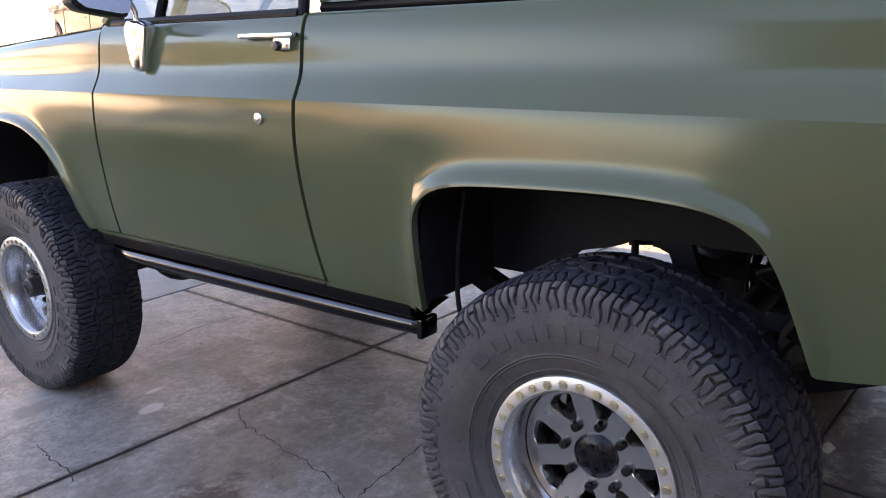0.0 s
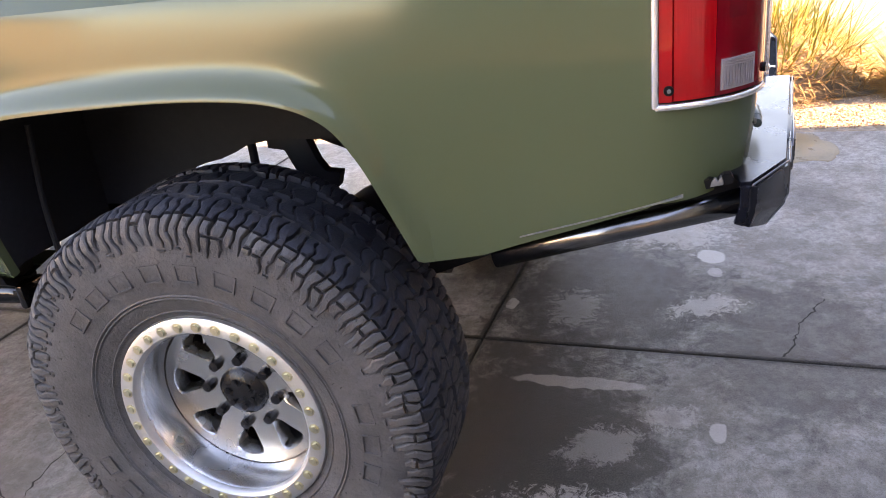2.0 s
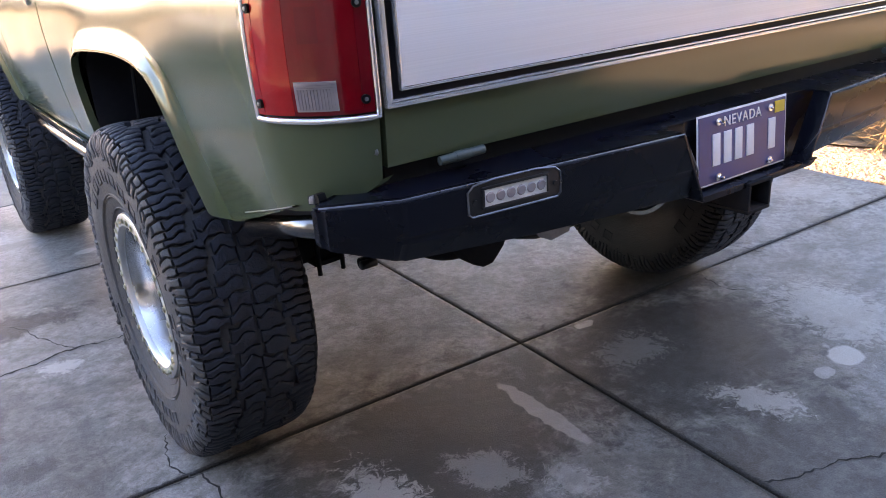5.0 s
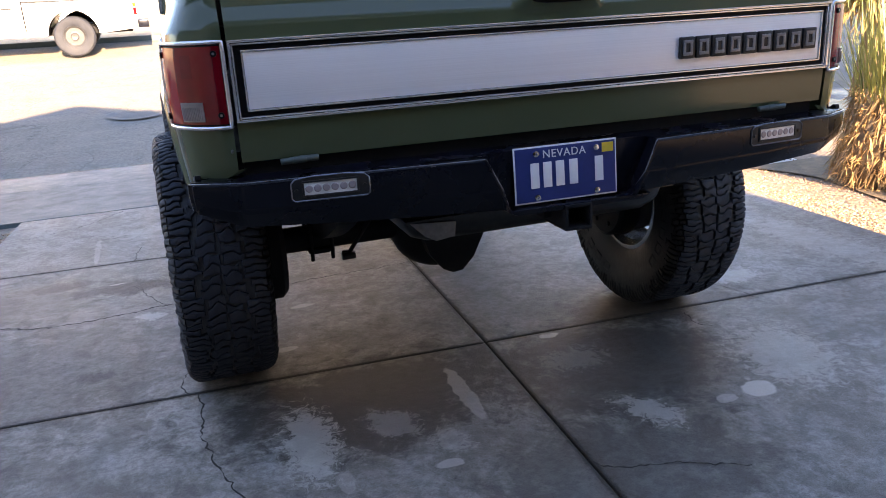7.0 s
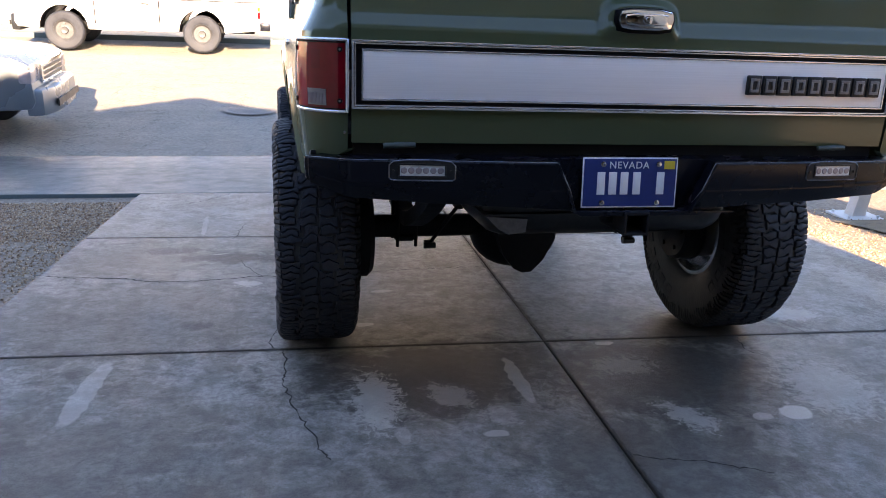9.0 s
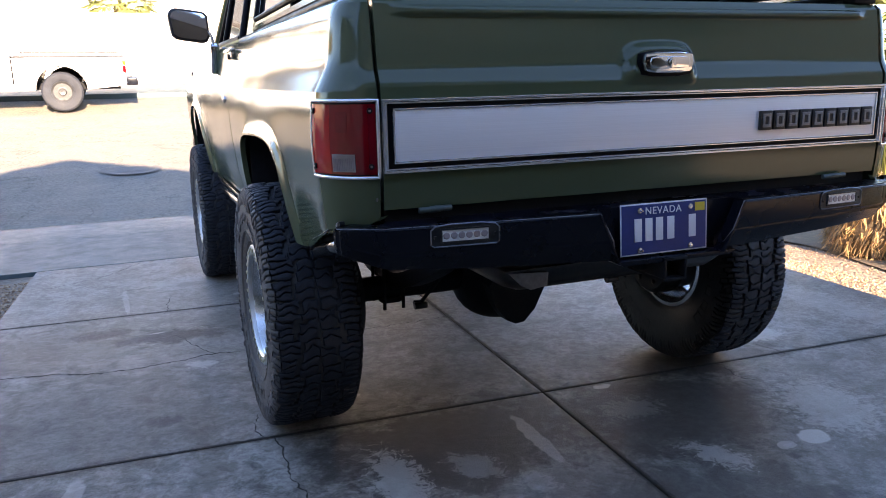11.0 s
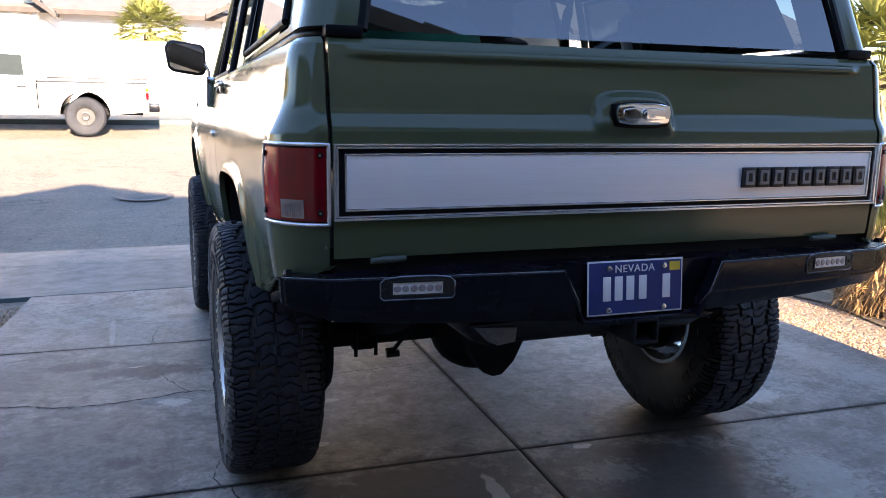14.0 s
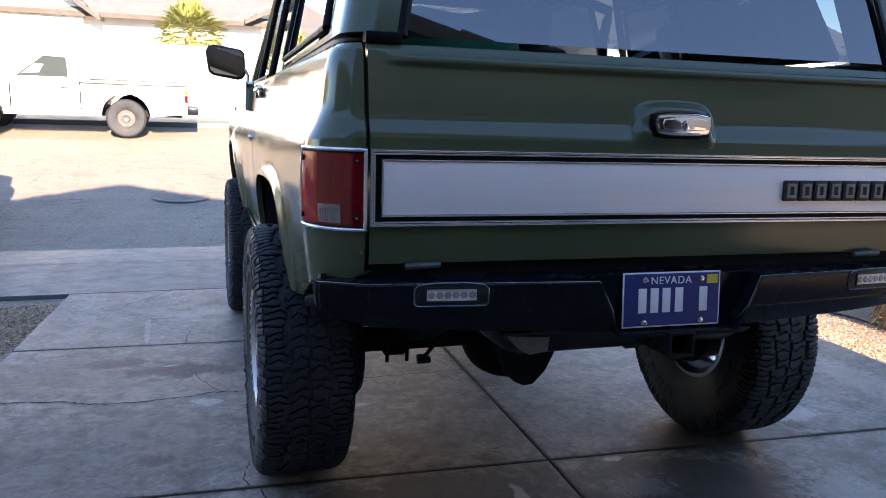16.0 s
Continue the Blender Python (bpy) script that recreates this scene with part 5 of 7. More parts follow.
def build_wheel(locking=False):
    """A wheel that turns round the x axis, its outer face towards -x."""
    bm = bmnew()
    # barrel from the lip in to the spokes and on to the back
    lathe(bm, [(0.198, -0.128), (0.192, -0.118), (0.190, -0.06), (0.186, -0.01), (0.184, 0.02), (0.20, 0.10), (0.222, 0.115), (0.226, 0.12), (0.21, 0.122), (0.186, 0.10), (0.176, 0.02), (0.176, -0.005)], 72)
    bmesh.ops.recalc_face_normals(bm, faces=bm.faces)
    wheel = part("wheel", bm, ALLOY, suv, "wide mud-terrain tyre on a machined beadlock wheel", sharp=40)
    part("tyre", tyre_mesh(True), DUSTY_RUBBER, wheel, "dusty black tyre sidewall", sharp=35)
    part("inner_sidewall", tyre_mesh(False), INNER_RUBBER, wheel, "inner sidewall in shade-darkened rubber", sharp=35)
    for r in (0.252, 0.285, 0.292):
        bm = bmnew()
        out = float(np.interp(r, [0.235, 0.262, 0.30, 0.345], [0.128, 0.143, 0.153, 0.158]))
        lathe(bm, [(r - 0.003, -out), (r, -out - 0.003), (r + 0.003, -out - 0.0012)], 96)
        bmesh.ops.recalc_face_normals(bm, faces=bm.faces)
        part("sidewall_ring", bm, DUSTY_RUBBER, wheel, sharp=35)
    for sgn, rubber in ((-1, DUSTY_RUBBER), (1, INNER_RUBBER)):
        first = None
        for turn in LETTERS:
            turn = turn if sgn < 0 else 180 - turn
            if first is None:
                first = part("raised_letter", letter_mesh(sgn), rubber, wheel, sharp=35)
                ob = first
            else:
                ob = new("raised_letter", first.data)
                ob.parent = wheel
            ob.matrix_basis = pose(0, 0, 0, turn, 0, 0)
    blocks, ribs, inner_ribs = tread_mesh()
    tread = part("tread", blocks, RUBBER, wheel, "deep black mud-terrain tread blocks", sharp=35)
    flank = part("sidewall_ribs", ribs, DUSTY_RUBBER, wheel, "dusty ragged ribs round the shoulder", sharp=35)
    back = part("sidewall_ribs", inner_ribs, INNER_RUBBER, wheel, "ragged ribs round the inner shoulder in shade-darkened rubber", sharp=35)
    tread["kind"] = flank["kind"] = back["kind"] = "stuff"
    bm = bmnew()
    lathe(bm, [(0.196, -0.125), (0.199, -0.136), (0.204, -0.141), (0.228, -0.141), (0.235, -0.137), (0.237, -0.128), (0.232, -0.115), (0.2, -0.115)], 96)
    bmesh.ops.recalc_face_normals(bm, faces=bm.faces)
    part("beadlock_ring", bm, RING_ALLOY, wheel, "machined beadlock ring", sharp=30)
    for k in range(32):
        a = 2 * math.pi * (k + 0.5) / 32
        c, s = math.cos(a) * 0.2165, math.sin(a) * 0.2165
        bm = bmnew()
        rod(bm, (-0.140, c, s), (-0.1416, c, s), 0.0115, 16)
        rod(bm, (-0.141, c, s), (-0.1458, c, s), 0.0078, 6)
        part("ring_bolt", bm, BOLT_GOLD, wheel)
    # pierced disc in eight spokes, with tapered window walls
    win = [(0.05, 0), (0.075, 0), (0.094, 0), (0.0955, 4.0), (0.099, 6.5), (0.106, 8.2), (0.118, 9.6), (0.132, 11.0), (0.146, 12.4), (0.156, 13.0), (0.163, 12.2), (0.167, 9.5), (0.1685, 6.0), (0.17, 0), (0.18, 0), (0.187, 0)]

    def disc_x(r):
        return float(np.interp(r, [0.05, 0.11, 0.15, 0.187], [-0.036, -0.039, -0.044, -0.048]))

    for k in range(8):
        a = 2 * math.pi * k / 8 + radians(11)
        bm = bmnew()
        rows = []
        for r, w in win:
            lo, hi = a - radians(22.5 - w), a + radians(22.5 - w)
            rows.append([(disc_x(r), r * math.cos(q), r * math.sin(q)) for q in np.linspace(lo, hi, 9)])
        sheet(bm, rows)
        for sgn in (-1, 1):
            wall = []
            for r, w in win[2:14]:
                q0, q1, q2 = (a + sgn * radians(22.5 - w + d) for d in (0, 0.9, 2.2 if w else 0))
                rc = r + (0.132 - r) * 0.06
                rd = r + (0.132 - r) * 0.16
                wall.append([(disc_x(r), r * math.cos(q0), r * math.sin(q0)), (disc_x(r) + 0.004, rc * math.cos(q1 if w else q0), rc * math.sin(q1 if w else q0)), (disc_x(r) + 0.04, rd * math.cos(q2), rd * math.sin(q2))])
            sheet(bm, wall)
        bmesh.ops.remove_doubles(bm, verts=bm.verts, dist=0.0003)
        bmesh.ops.recalc_face_normals(bm, faces=bm.faces)
        part("spoke", bm, ALLOY, wheel, sharp=25)
        b = a + math.pi / 8
        bm = bmnew()
        c, s = math.cos(b) * 0.0825, math.sin(b) * 0.0825
        rod(bm, (-0.034, c, s), (-0.054, c, s), 0.0145, 8, 0.0115)
        part("lug_nut", bm, BLACK_NUT, wheel, "black lug nut", bevel=0.0015)
    bm = bmnew()
    lathe(bm, [(0.0, -0.054), (0.03, -0.054), (0.046, -0.05), (0.056, -0.042), (0.058, -0.02)], 48)
    for k in range(6):
        a = 2 * math.pi * k / 6
        rod(bm, (-0.05, 0.03 * math.cos(a), 0.03 * math.sin(a)), (-0.06, 0.03 * math.cos(a), 0.03 * math.sin(a)), 0.0075, 8)
    part("hub_cap", bm, BLACK_NUT, wheel, "black hub with small bolts")
    bm = bmnew()
    lathe(bm, [(0.0, 0.0), (0.135, 0.0), (0.14, 0.06), (0.14, 0.13), (0.155, 0.135), (0.155, 0.15), (0.0, 0.15)], 48)
    part("brake_drum", bm, CHASSIS, wheel, "dark brake drum")
    if locking:
        bm = bmnew()
        lathe(bm, [(0.0, -0.128), (0.02, -0.128), (0.022, -0.124), (0.036, -0.124), (0.042, -0.118), (0.044, -0.06), (0.05, -0.055), (0.05, -0.04)], 40)
        box(bm, -0.133, -0.124, -0.006, 0.006, -0.018, 0.018)
        part("locking_hub", bm, BLACK_PLASTIC, wheel, "black locking front hub", sharp=30)
    return wheel


wheel = build_wheel()
REAR_AXLE_Y, FRONT_AXLE_Y = 1.04, 3.755
wheel.matrix_basis = pose(-0.935, REAR_AXLE_Y, 0.470, 18, 0, 0)
front_wheel = build_wheel(True)
front_wheel.matrix_basis = pose(-0.912, FRONT_AXLE_Y, 0.424, -60, 0, 0)
copy_thing(wheel, pose(0.935, REAR_AXLE_Y - 0.07, 0.466, 100, 0, 180))
copy_thing(front_wheel, pose(0.912, FRONT_AXLE_Y, 0.424, 40, 0, 180))

# ---- underbody ----
bm = bmnew()
rod(bm, (-0.79, REAR_AXLE_Y, 0.478), (0.79, REAR_AXLE_Y, 0.478), 0.05, 20)
axle = part("rear_axle", bm, CHASSIS, suv, "black rear axle tube")
bm = bmnew()
bmesh.ops.create_uvsphere(bm, u_segments=24, v_segments=14, radius=1.0)
bmesh.ops.transform(bm, matrix=Matrix.Translation((-0.04, REAR_AXLE_Y, 0.445)) @ Matrix.Diagonal((0.20, 0.17, 0.16, 1)), verts=bm.verts)
prism(bm, [(-0.17, 0.48), (-0.14, 0.39), (-0.09, 0.325), (-0.05, 0.306), (-0.01, 0.31), (0.04, 0.36), (0.09, 0.46), (0.06, 0.56), (-0.12, 0.56)], REAR_AXLE_Y - 0.2, REAR_AXLE_Y - 0.12, "y")
part("differential", bm, CHASSIS, axle, "black differential housing", sharp=50)
bm = bmnew()
rod(bm, (-0.02, REAR_AXLE_Y + 0.1, 0.48), (-0.02, 2.4, 0.72), 0.035, 16)
part("drive_shaft", bm, CHASSIS, axle)
bm = bmnew()
rod(bm, (-0.79, FRONT_AXLE_Y, 0.432), (0.79, FRONT_AXLE_Y, 0.432), 0.05, 20)
bmesh.ops.create_uvsphere(bm, u_segments=20, v_segments=12, radius=0.16, matrix=Matrix.Translation((-0.25, FRONT_AXLE_Y, 0.43)))
part("front_axle", bm, CHASSIS, suv)
for side in (-1, 1):
    bm = bmnew()
    path = smooth_line([(side * 0.54, 0.25, 0.82), (side * 0.54, 0.45, 0.70), (side * 0.54, 0.80, 0.565), (side * 0.54, 1.04, 0.545), (side * 0.54, 1.35, 0.58), (side * 0.54, 1.85, 0.80)], 0.06)
    for a, b in zip(path, path[1:]):
        d = b - a
        m = Matrix.Translation((a + b) / 2) @ d.to_track_quat("Y", "Z").to_matrix().to_4x4()
        box(bm, -0.032, 0.032, -d.length * 0.52, d.length * 0.52, -0.03, 0.03, m)
    spring = part("leaf_spring", bm, CHASSIS, suv, "black leaf spring pack")
    bm = bmnew()
    box(bm, side * 0.49, side * 0.59, 0.97, 1.11, 0.43, 0.445)
    for y in (0.965, 1.115):
        for x in (0.50, 0.58):
            rod(bm, (side * x, y, 0.402), (side * x, y, 0.62), 0.008, 8)
    part("spring_plate", bm, CHASSIS, spring, bevel=0.004)
    bm = bmnew()
    box(bm, side * 0.505, side * 0.575, 0.99, 1.09, 0.42, 0.53)
    part("lift_block", bm, CHASSIS, spring, bevel=0.004)
    bm = bmnew()
    rod(bm, (side * 0.455, 0.90, 0.428), (side * 0.33, 0.68, 0.72), 0.008, 10)
    rod(bm, (side * 0.37, 0.75, 0.63), (side * 0.28, 0.60, 0.92), 0.026, 16)
    rod(bm, (side * 0.435, 0.90, 0.428), (side * 0.475, 0.90, 0.428), 0.019, 14)
    part("shock_absorber", bm, CHASSIS, suv, "black shock absorber")
    bm = bmnew()
    prism(bm, [(0.10, 0.80), (0.10, 0.92), (0.55, 0.93), (0.8, 1.02), (1.3, 1.02), (1.6, 0.92), (4.6, 0.92), (4.6, 0.78), (1.65, 0.78), (1.3, 0.90), (0.85, 0.90), (0.55, 0.80)], side * 0.40, side * 0.48)
    part("frame_rail", bm, CHASSIS, suv, "black frame rail", bevel=0.008)
    # inner wheel housings: roof that follows the arch, and a short inner wall
    for arch, name in ((REAR_ARCH, "rear_wheel_house"), (FRONT_ARCH, "front_wheel_house")):
        line = [p for p in arch_line(arch)][::3]
        bm = bmnew()
        sheet(bm, [[(side * x, p.x, p.y + (0.02 if x < 0.95 else 0.006)) for x in (0.985, 0.94, 0.80, 0.64)] for p in line])
        def hem(y, rear=name[0] == "r"):
            """The lower edge of the inner wall, cut away in a curve over the rear axle."""
            return float(np.interp(y, (0.60, 0.66, 0.72, 1.04, 1.12, 1.16, 1.256, 1.36), (0.78, 0.80, 0.93, 0.936, 0.922, 0.898, 0.878, 0.78))) if rear else 0.78

        sheet(bm, [[(side * 0.64, p.x, p.y + 0.02), (side * 0.64, p.x, min(p.y, hem(p.x)))] for p in line])
        bmesh.ops.recalc_face_normals(bm, faces=bm.faces)
        part(name, bm, CHASSIS, suv, "dark inner wheel housing")
    bm = bmnew()
    tube(bm, smooth_line([(side * 0.86, 1.50, 1.05), (side * 0.87, 1.52, 0.85), (side * 0.88, 1.50, 0.70), (side * 0.86, 1.44, 0.68)], 0.04), 0.007, 8)
    box(bm, side * 0.84, side * 0.90, 1.43, 1.50, 0.665, 0.70)
    part("brake_line", bm, CHASSIS, suv)
    bm = bmnew()
    prism(bm, [(1.06, 1.0), (1.062, 0.912), (1.02, 0.906), (0.99, 0.834), (0.93, 0.81), (0.898, 0.813), (0.886, 0.85), (0.924, 0.854), (0.94, 0.878), (0.958, 0.93), (0.96, 1.0)], side * 0.60, side * 0.632)
    rod(bm, (side * 0.60, 1.121, 1.0), (side * 0.60, 1.123, 0.80), 0.011, 12)
    part("bump_stop_bracket", bm, CHASSIS, suv, "black bracket above the axle", bevel=0.004)
    bm = bmnew()
    tube(bm, smooth_line([(side * 0.70, 0.74, 1.02), (side * 0.72, 0.72, 0.94), (side * 0.69, 0.78, 0.90), (side * 0.66, 0.74, 0.86)], 0.03), 0.006, 8)
    part("breather_hose", bm, CHASSIS, suv)
# fuel tank with a strap
bm = bmnew()
tank = [(0.24, 0.82), (0.24, 0.70), (0.255, 0.655), (0.29, 0.625), (0.34, 0.612), (0.66, 0.612), (0.71, 0.63), (0.74, 0.68), (0.74, 0.82)]
rows = []
for x, shrink in ((-0.395, 0.55), (-0.39, 0.75), (-0.36, 0.92), (-0.31, 1.0), (0.44, 1.0), (0.49, 0.92), (0.515, 0.75), (0.52, 0.55)):
    rows.append([(x, 0.49 + (y - 0.49) * (0.6 + 0.4 * shrink), 0.82 + (z - 0.82) * shrink) for y, z in tank])
for row in (rows[0], rows[-1]):
    bm.faces.new([bm.verts.new(p) for p in row])
sheet(bm, rows)
bmesh.ops.remove_doubles(bm, verts=bm.verts, dist=0.0005)
bmesh.ops.recalc_face_normals(bm, faces=bm.faces)
tk = part("fuel_tank", bm, DARK_METAL, suv, "dull steel fuel tank with crimped seam", sharp=45)
bm = bmnew()
box(bm, -0.405, 0.53, 0.228, 0.75, 0.704, 0.71)
part("tank_seam", bm, DARK_METAL, tk)
bm = bmnew()
prism(bm, [(-0.345, 0.655), (-0.31, 0.637), (-0.25, 0.645), (-0.245, 0.69), (-0.39, 0.70)], 0.235, 0.239, "y")
part("heat_shield", bm, DULL_STEEL, tk, "bare metal shield on the tank's end")
bm = bmnew()
rod(bm, (0.62, 0.62, 0.74), (0.36, 1.55, 0.66), 0.028, 14)
part("exhaust_pipe", bm, DARK_METAL, suv, "dull exhaust pipe")
bm = bmnew()
lathe(bm, [(0.0, -0.05), (0.19, -0.05), (0.2, -0.04), (0.2, 0.0), (0.18, 0.02), (0.0, 0.02)], 40)
bmesh.ops.transform(bm, matrix=Matrix.Translation((-0.71, REAR_AXLE_Y, 0.46)), verts=bm.verts)
part("brake_plate", bm, CHASSIS, axle, "black brake backing plate")
bm = bmnew()
lathe(bm, [(0.0, -0.02), (0.135, -0.02), (0.15, -0.005), (0.15, 0.07), (0.0, 0.07)], 40)
for k in range(6):
    rod(bm, (-0.03, 0.10 * math.cos(k * 1.047), 0.10 * math.sin(k * 1.047)), (-0.01, 0.10 * math.cos(k * 1.047), 0.10 * math.sin(k * 1.047)), 0.011, 8)
bmesh.ops.transform(bm, matrix=Matrix.Translation((0.725, REAR_AXLE_Y - 0.07, 0.466)), verts=bm.verts)
part("brake_plate", bm, CHASSIS, axle, "black brake backing plate")
# bolts of the shock absorbers
for x in (-0.455, 0.455):
    bm = bmnew()
    rod(bm, (x - 0.026, 0.885, 0.428), (x + 0.026, 0.885, 0.428), 0.015, 12)
    part("shock_bolt", bm, DARK_METAL, axle, bevel=0.003)
# floor pan closes the body from below
bm = bmnew()
for y0, y1, x0, x1, z in ((0.08, 0.60, -0.90, 0.90, 0.985), (0.60, 1.56, -0.64, 0.64, 1.03), (1.56, 3.2, -0.93, 0.93, 0.86), (3.2, 4.6, -0.62, 0.62, 0.95)):
    box(bm, x0, x1, y0, y1, z, z + 0.012)
part("floor_pan", bm, CHASSIS, suv, "black floor pan")
bm = bmnew()
box(bm, -0.93, 0.93, 3.12, 3.14, 0.86, 1.50)
part("firewall", bm, CHASSIS, suv)

# ---- cabin ----
for x in (-0.40, 0.40):
    bm = bmnew()
    box(bm, x - 0.25, x + 0.25, 2.05, 2.55, 1.02, 1.20)
    seat = part("front_seat", bm, SEAT_CLOTH, suv, "grey cloth bucket seat", bevel=0.04)
    bm = bmnew()
    m = pose(x, 2.08, 1.45, 12, 0, 0)
    box(bm, -0.24, 0.24, -0.07, 0.07, -0.30, 0.30, m)
    part("backrest", bm, SEAT_CLOTH, seat, bevel=0.05)
    bm = bmnew()
    m = pose(x, 1.99, 1.83, 10, 0, 0)
    box(bm, -0.13, 0.13, -0.04, 0.04, -0.09, 0.09, m)
    part("headrest", bm, SEAT_CLOTH, seat, bevel=0.03)
bm = bmnew()
box(bm, -0.62, 0.62, 0.78, 1.25, 1.06, 1.22)
seat = part("rear_bench", bm, SEAT_CLOTH, suv, "grey cloth rear bench", bevel=0.04)
bm = bmnew()
box(bm, -0.62, 0.62, 0.70, 0.84, 1.20, 1.56)
part("bench_back", bm, SEAT_CLOTH, seat, bevel=0.05)
bm = bmnew()
box(bm, -0.90, 0.90, 2.80, 3.08, 1.28, 1.53)
dash = part("dashboard", bm, BLACK_PLASTIC, suv, "black dashboard", bevel=0.04)
bm = bmnew()
ring = [Vector((-0.40, 2.62, 1.50)) + Vector((0.19 * math.cos(a), -0.07 * math.sin(a), 0.18 * math.sin(a))) for a in np.linspace(0, 2 * math.pi, 33)]
tube(bm, ring, 0.014, 8, caps=False)
for a in (0.3, math.pi - 0.3, -math.pi / 2):
    rod(bm, (-0.40, 2.64, 1.49), Vector((-0.40, 2.62, 1.50)) + Vector((0.19 * math.cos(a), -0.07 * math.sin(a), 0.18 * math.sin(a))), 0.012, 8)
part("steering_wheel", bm, BLACK_PLASTIC, suv, "black steering wheel")
bm = bmnew()
tube(bm, smooth_line([(-0.72, 1.75, 1.05), (-0.70, 1.72, 1.75), (-0.60, 1.70, 1.93), (0.60, 1.70, 1.93), (0.70, 1.72, 1.75), (0.72, 1.75, 1.05)], 0.08), 0.025, 12)
part("roll_bar", bm, BLACK_STEEL, suv, "black roll bar")


# teal bag in the cargo bay
bm = bmnew()
rows = []
for k in range(13):
    t = k / 12
    half = 0.16 * (1 - abs(2 * t - 1) ** 3) + 0.02
    rows.append([(-0.76 + 0.42 * t, 0.36 + half * math.cos(a), 1.53 + 0.02 * math.sin(9 * t) + (half * 0.75 + 0.01 * math.sin(5 * a + 7 * t)) * math.sin(a)) for a in np.linspace(0, 2 * math.pi, 17)])
sheet(bm, rows)
bmesh.ops.remove_doubles(bm, verts=bm.verts, dist=0.0005)
bmesh.ops.recalc_face_normals(bm, faces=bm.faces)
part("cargo_bag", bm, TEAL_CLOTH, suv, "teal cloth bag behind the rear window", sharp=60)


# ---- ground ----
def bend(y):
    """Height of the driveway's surface in the frame of its slope: it steepens a little towards the street."""
    return -0.017 * max(0.0, y - 0.8)


def in_world(x, y, z):
    return SLOPE @ Vector((x, y, z))


def street_z(y):
    """World height of the road at a distance ahead."""
    return -0.66 + 0.041 * (y - 6.9)


def ground_z(y):
    if y < -3.0:
        return 0.20
    if y < 6.82:
        return -math.tan(radians(S_TILT)) * y + bend(y) - 0.035
    if y < 16.4:
        return street_z(y) - 0.03
    return street_z(16.4) + 0.06


bm = bmnew()
ys = [-400, -60, -20, -6, -3.0, -2.0, -1, 0, 1, 2, 3, 4, 5, 6, 6.81, 6.83, 8, 10, 12, 14, 16.35, 16.5, 20, 30, 60, 150, 600, 2500]
xs = [-2500, -400, -100, -30, -10, -5, -2.2, 0, 2.4, 5, 10, 30, 100, 400, 2500]
sheet(bm, [[(x, y, ground_z(y)) for x in xs] for y in ys], flip=True)
tagged(part("ground", bm, GRAVEL), "pale brown desert gravel yards", "ground", kind="structure")

bm = bmnew()
sheet(bm, [[(x, y, street_z(y) + 0.002 * math.sin(x)) for x in np.linspace(-90, 90, 46)] for y in np.linspace(6.84, 16.35, 20)], flip=True)
road = tagged(part("road", bm, ASPHALT), "worn sun-bleached asphalt street", "road", kind="structure")

# driveway slabs in the slope's frame; the joints are gaps between them
DRIVE_TURN = -3.0
driveway = thing("driveway", "stained and cracked concrete driveway slabs", "driveway", kind="structure")
ON_SLOPE.append(driveway)


def drive(u, v):
    c, s = math.cos(radians(DRIVE_TURN)), math.sin(radians(DRIVE_TURN))
    return (0.055 + u * c - v * s, 0.79 + u * s + v * c)


def slab(corners, name, parent, mat, rounded=0.007):
    """A slab through four plan corners, with a rounded top edge."""
    bm = bmnew()
    n = 10
    ctr = Vector((sum(c[0] for c in corners) / 4, sum(c[1] for c in corners) / 4))

    def at(s, t):
        a, b, c, d = (Vector(q) for q in corners)
        return (a * (1 - s) + b * s) * (1 - t) + (d * (1 - s) + c * s) * t

    rows = []
    steps = [0.0, 0.006] + [k / n for k in range(1, n)] + [0.994, 1.0]
    for u in steps:
        row = []
        for w in steps:
            p = at(u, w)
            row.append((p.x, p.y, bend(p.y)))
        rows.append(row)
    vs = sheet(bm, rows)
    ring = [c[0] for c in vs] + vs[-1][1:] + [c[-1] for c in reversed(vs[:-1])] + list(reversed(vs[0][1:-1]))
    rings = [ring]
    for out, down in ((0.0015, -0.001), (0.003, -0.004), (0.003, -0.10)):
        nr = []
        for v in ring:
            d = (Vector((v.co.x, v.co.y)) - ctr)
            d = Vector((math.copysign(1, d.x) if abs(d.x) > 0 else 0, math.copysign(1, d.y)))
            nr.append(bm.verts.new((v.co.x, v.co.y, v.co.z + down)))
        rings.append(nr)
    # widen each lower ring outwards along its own side
    for k, (out, down) in enumerate(((0.0015, 0), (0.003, 0), (0.003, 0)), 1):
        m = len(ring)
        for i, v in enumerate(rings[k]):
            a, b = ring[(i - 1) % m].co, ring[(i + 1) % m].co
            t = Vector((b.x - a.x, b.y - a.y)).normalized()
            nrm = Vector((t.y, -t.x))
            if nrm.dot(Vector((v.co.x, v.co.y)) - ctr) < 0:
                nrm = -nrm
            v.co.x += nrm.x * out
            v.co.y += nrm.y * out
    for ra, rb in zip(rings, rings[1:]):
        m = len(ra)
        for i in range(m):
            bm.faces.new((ra[i], ra[(i + 1) % m], rb[(i + 1) % m], rb[i]))
    bmesh.ops.recalc_face_normals(bm, faces=bm.faces)
    return part(name, bm, mat, parent, sharp=50)


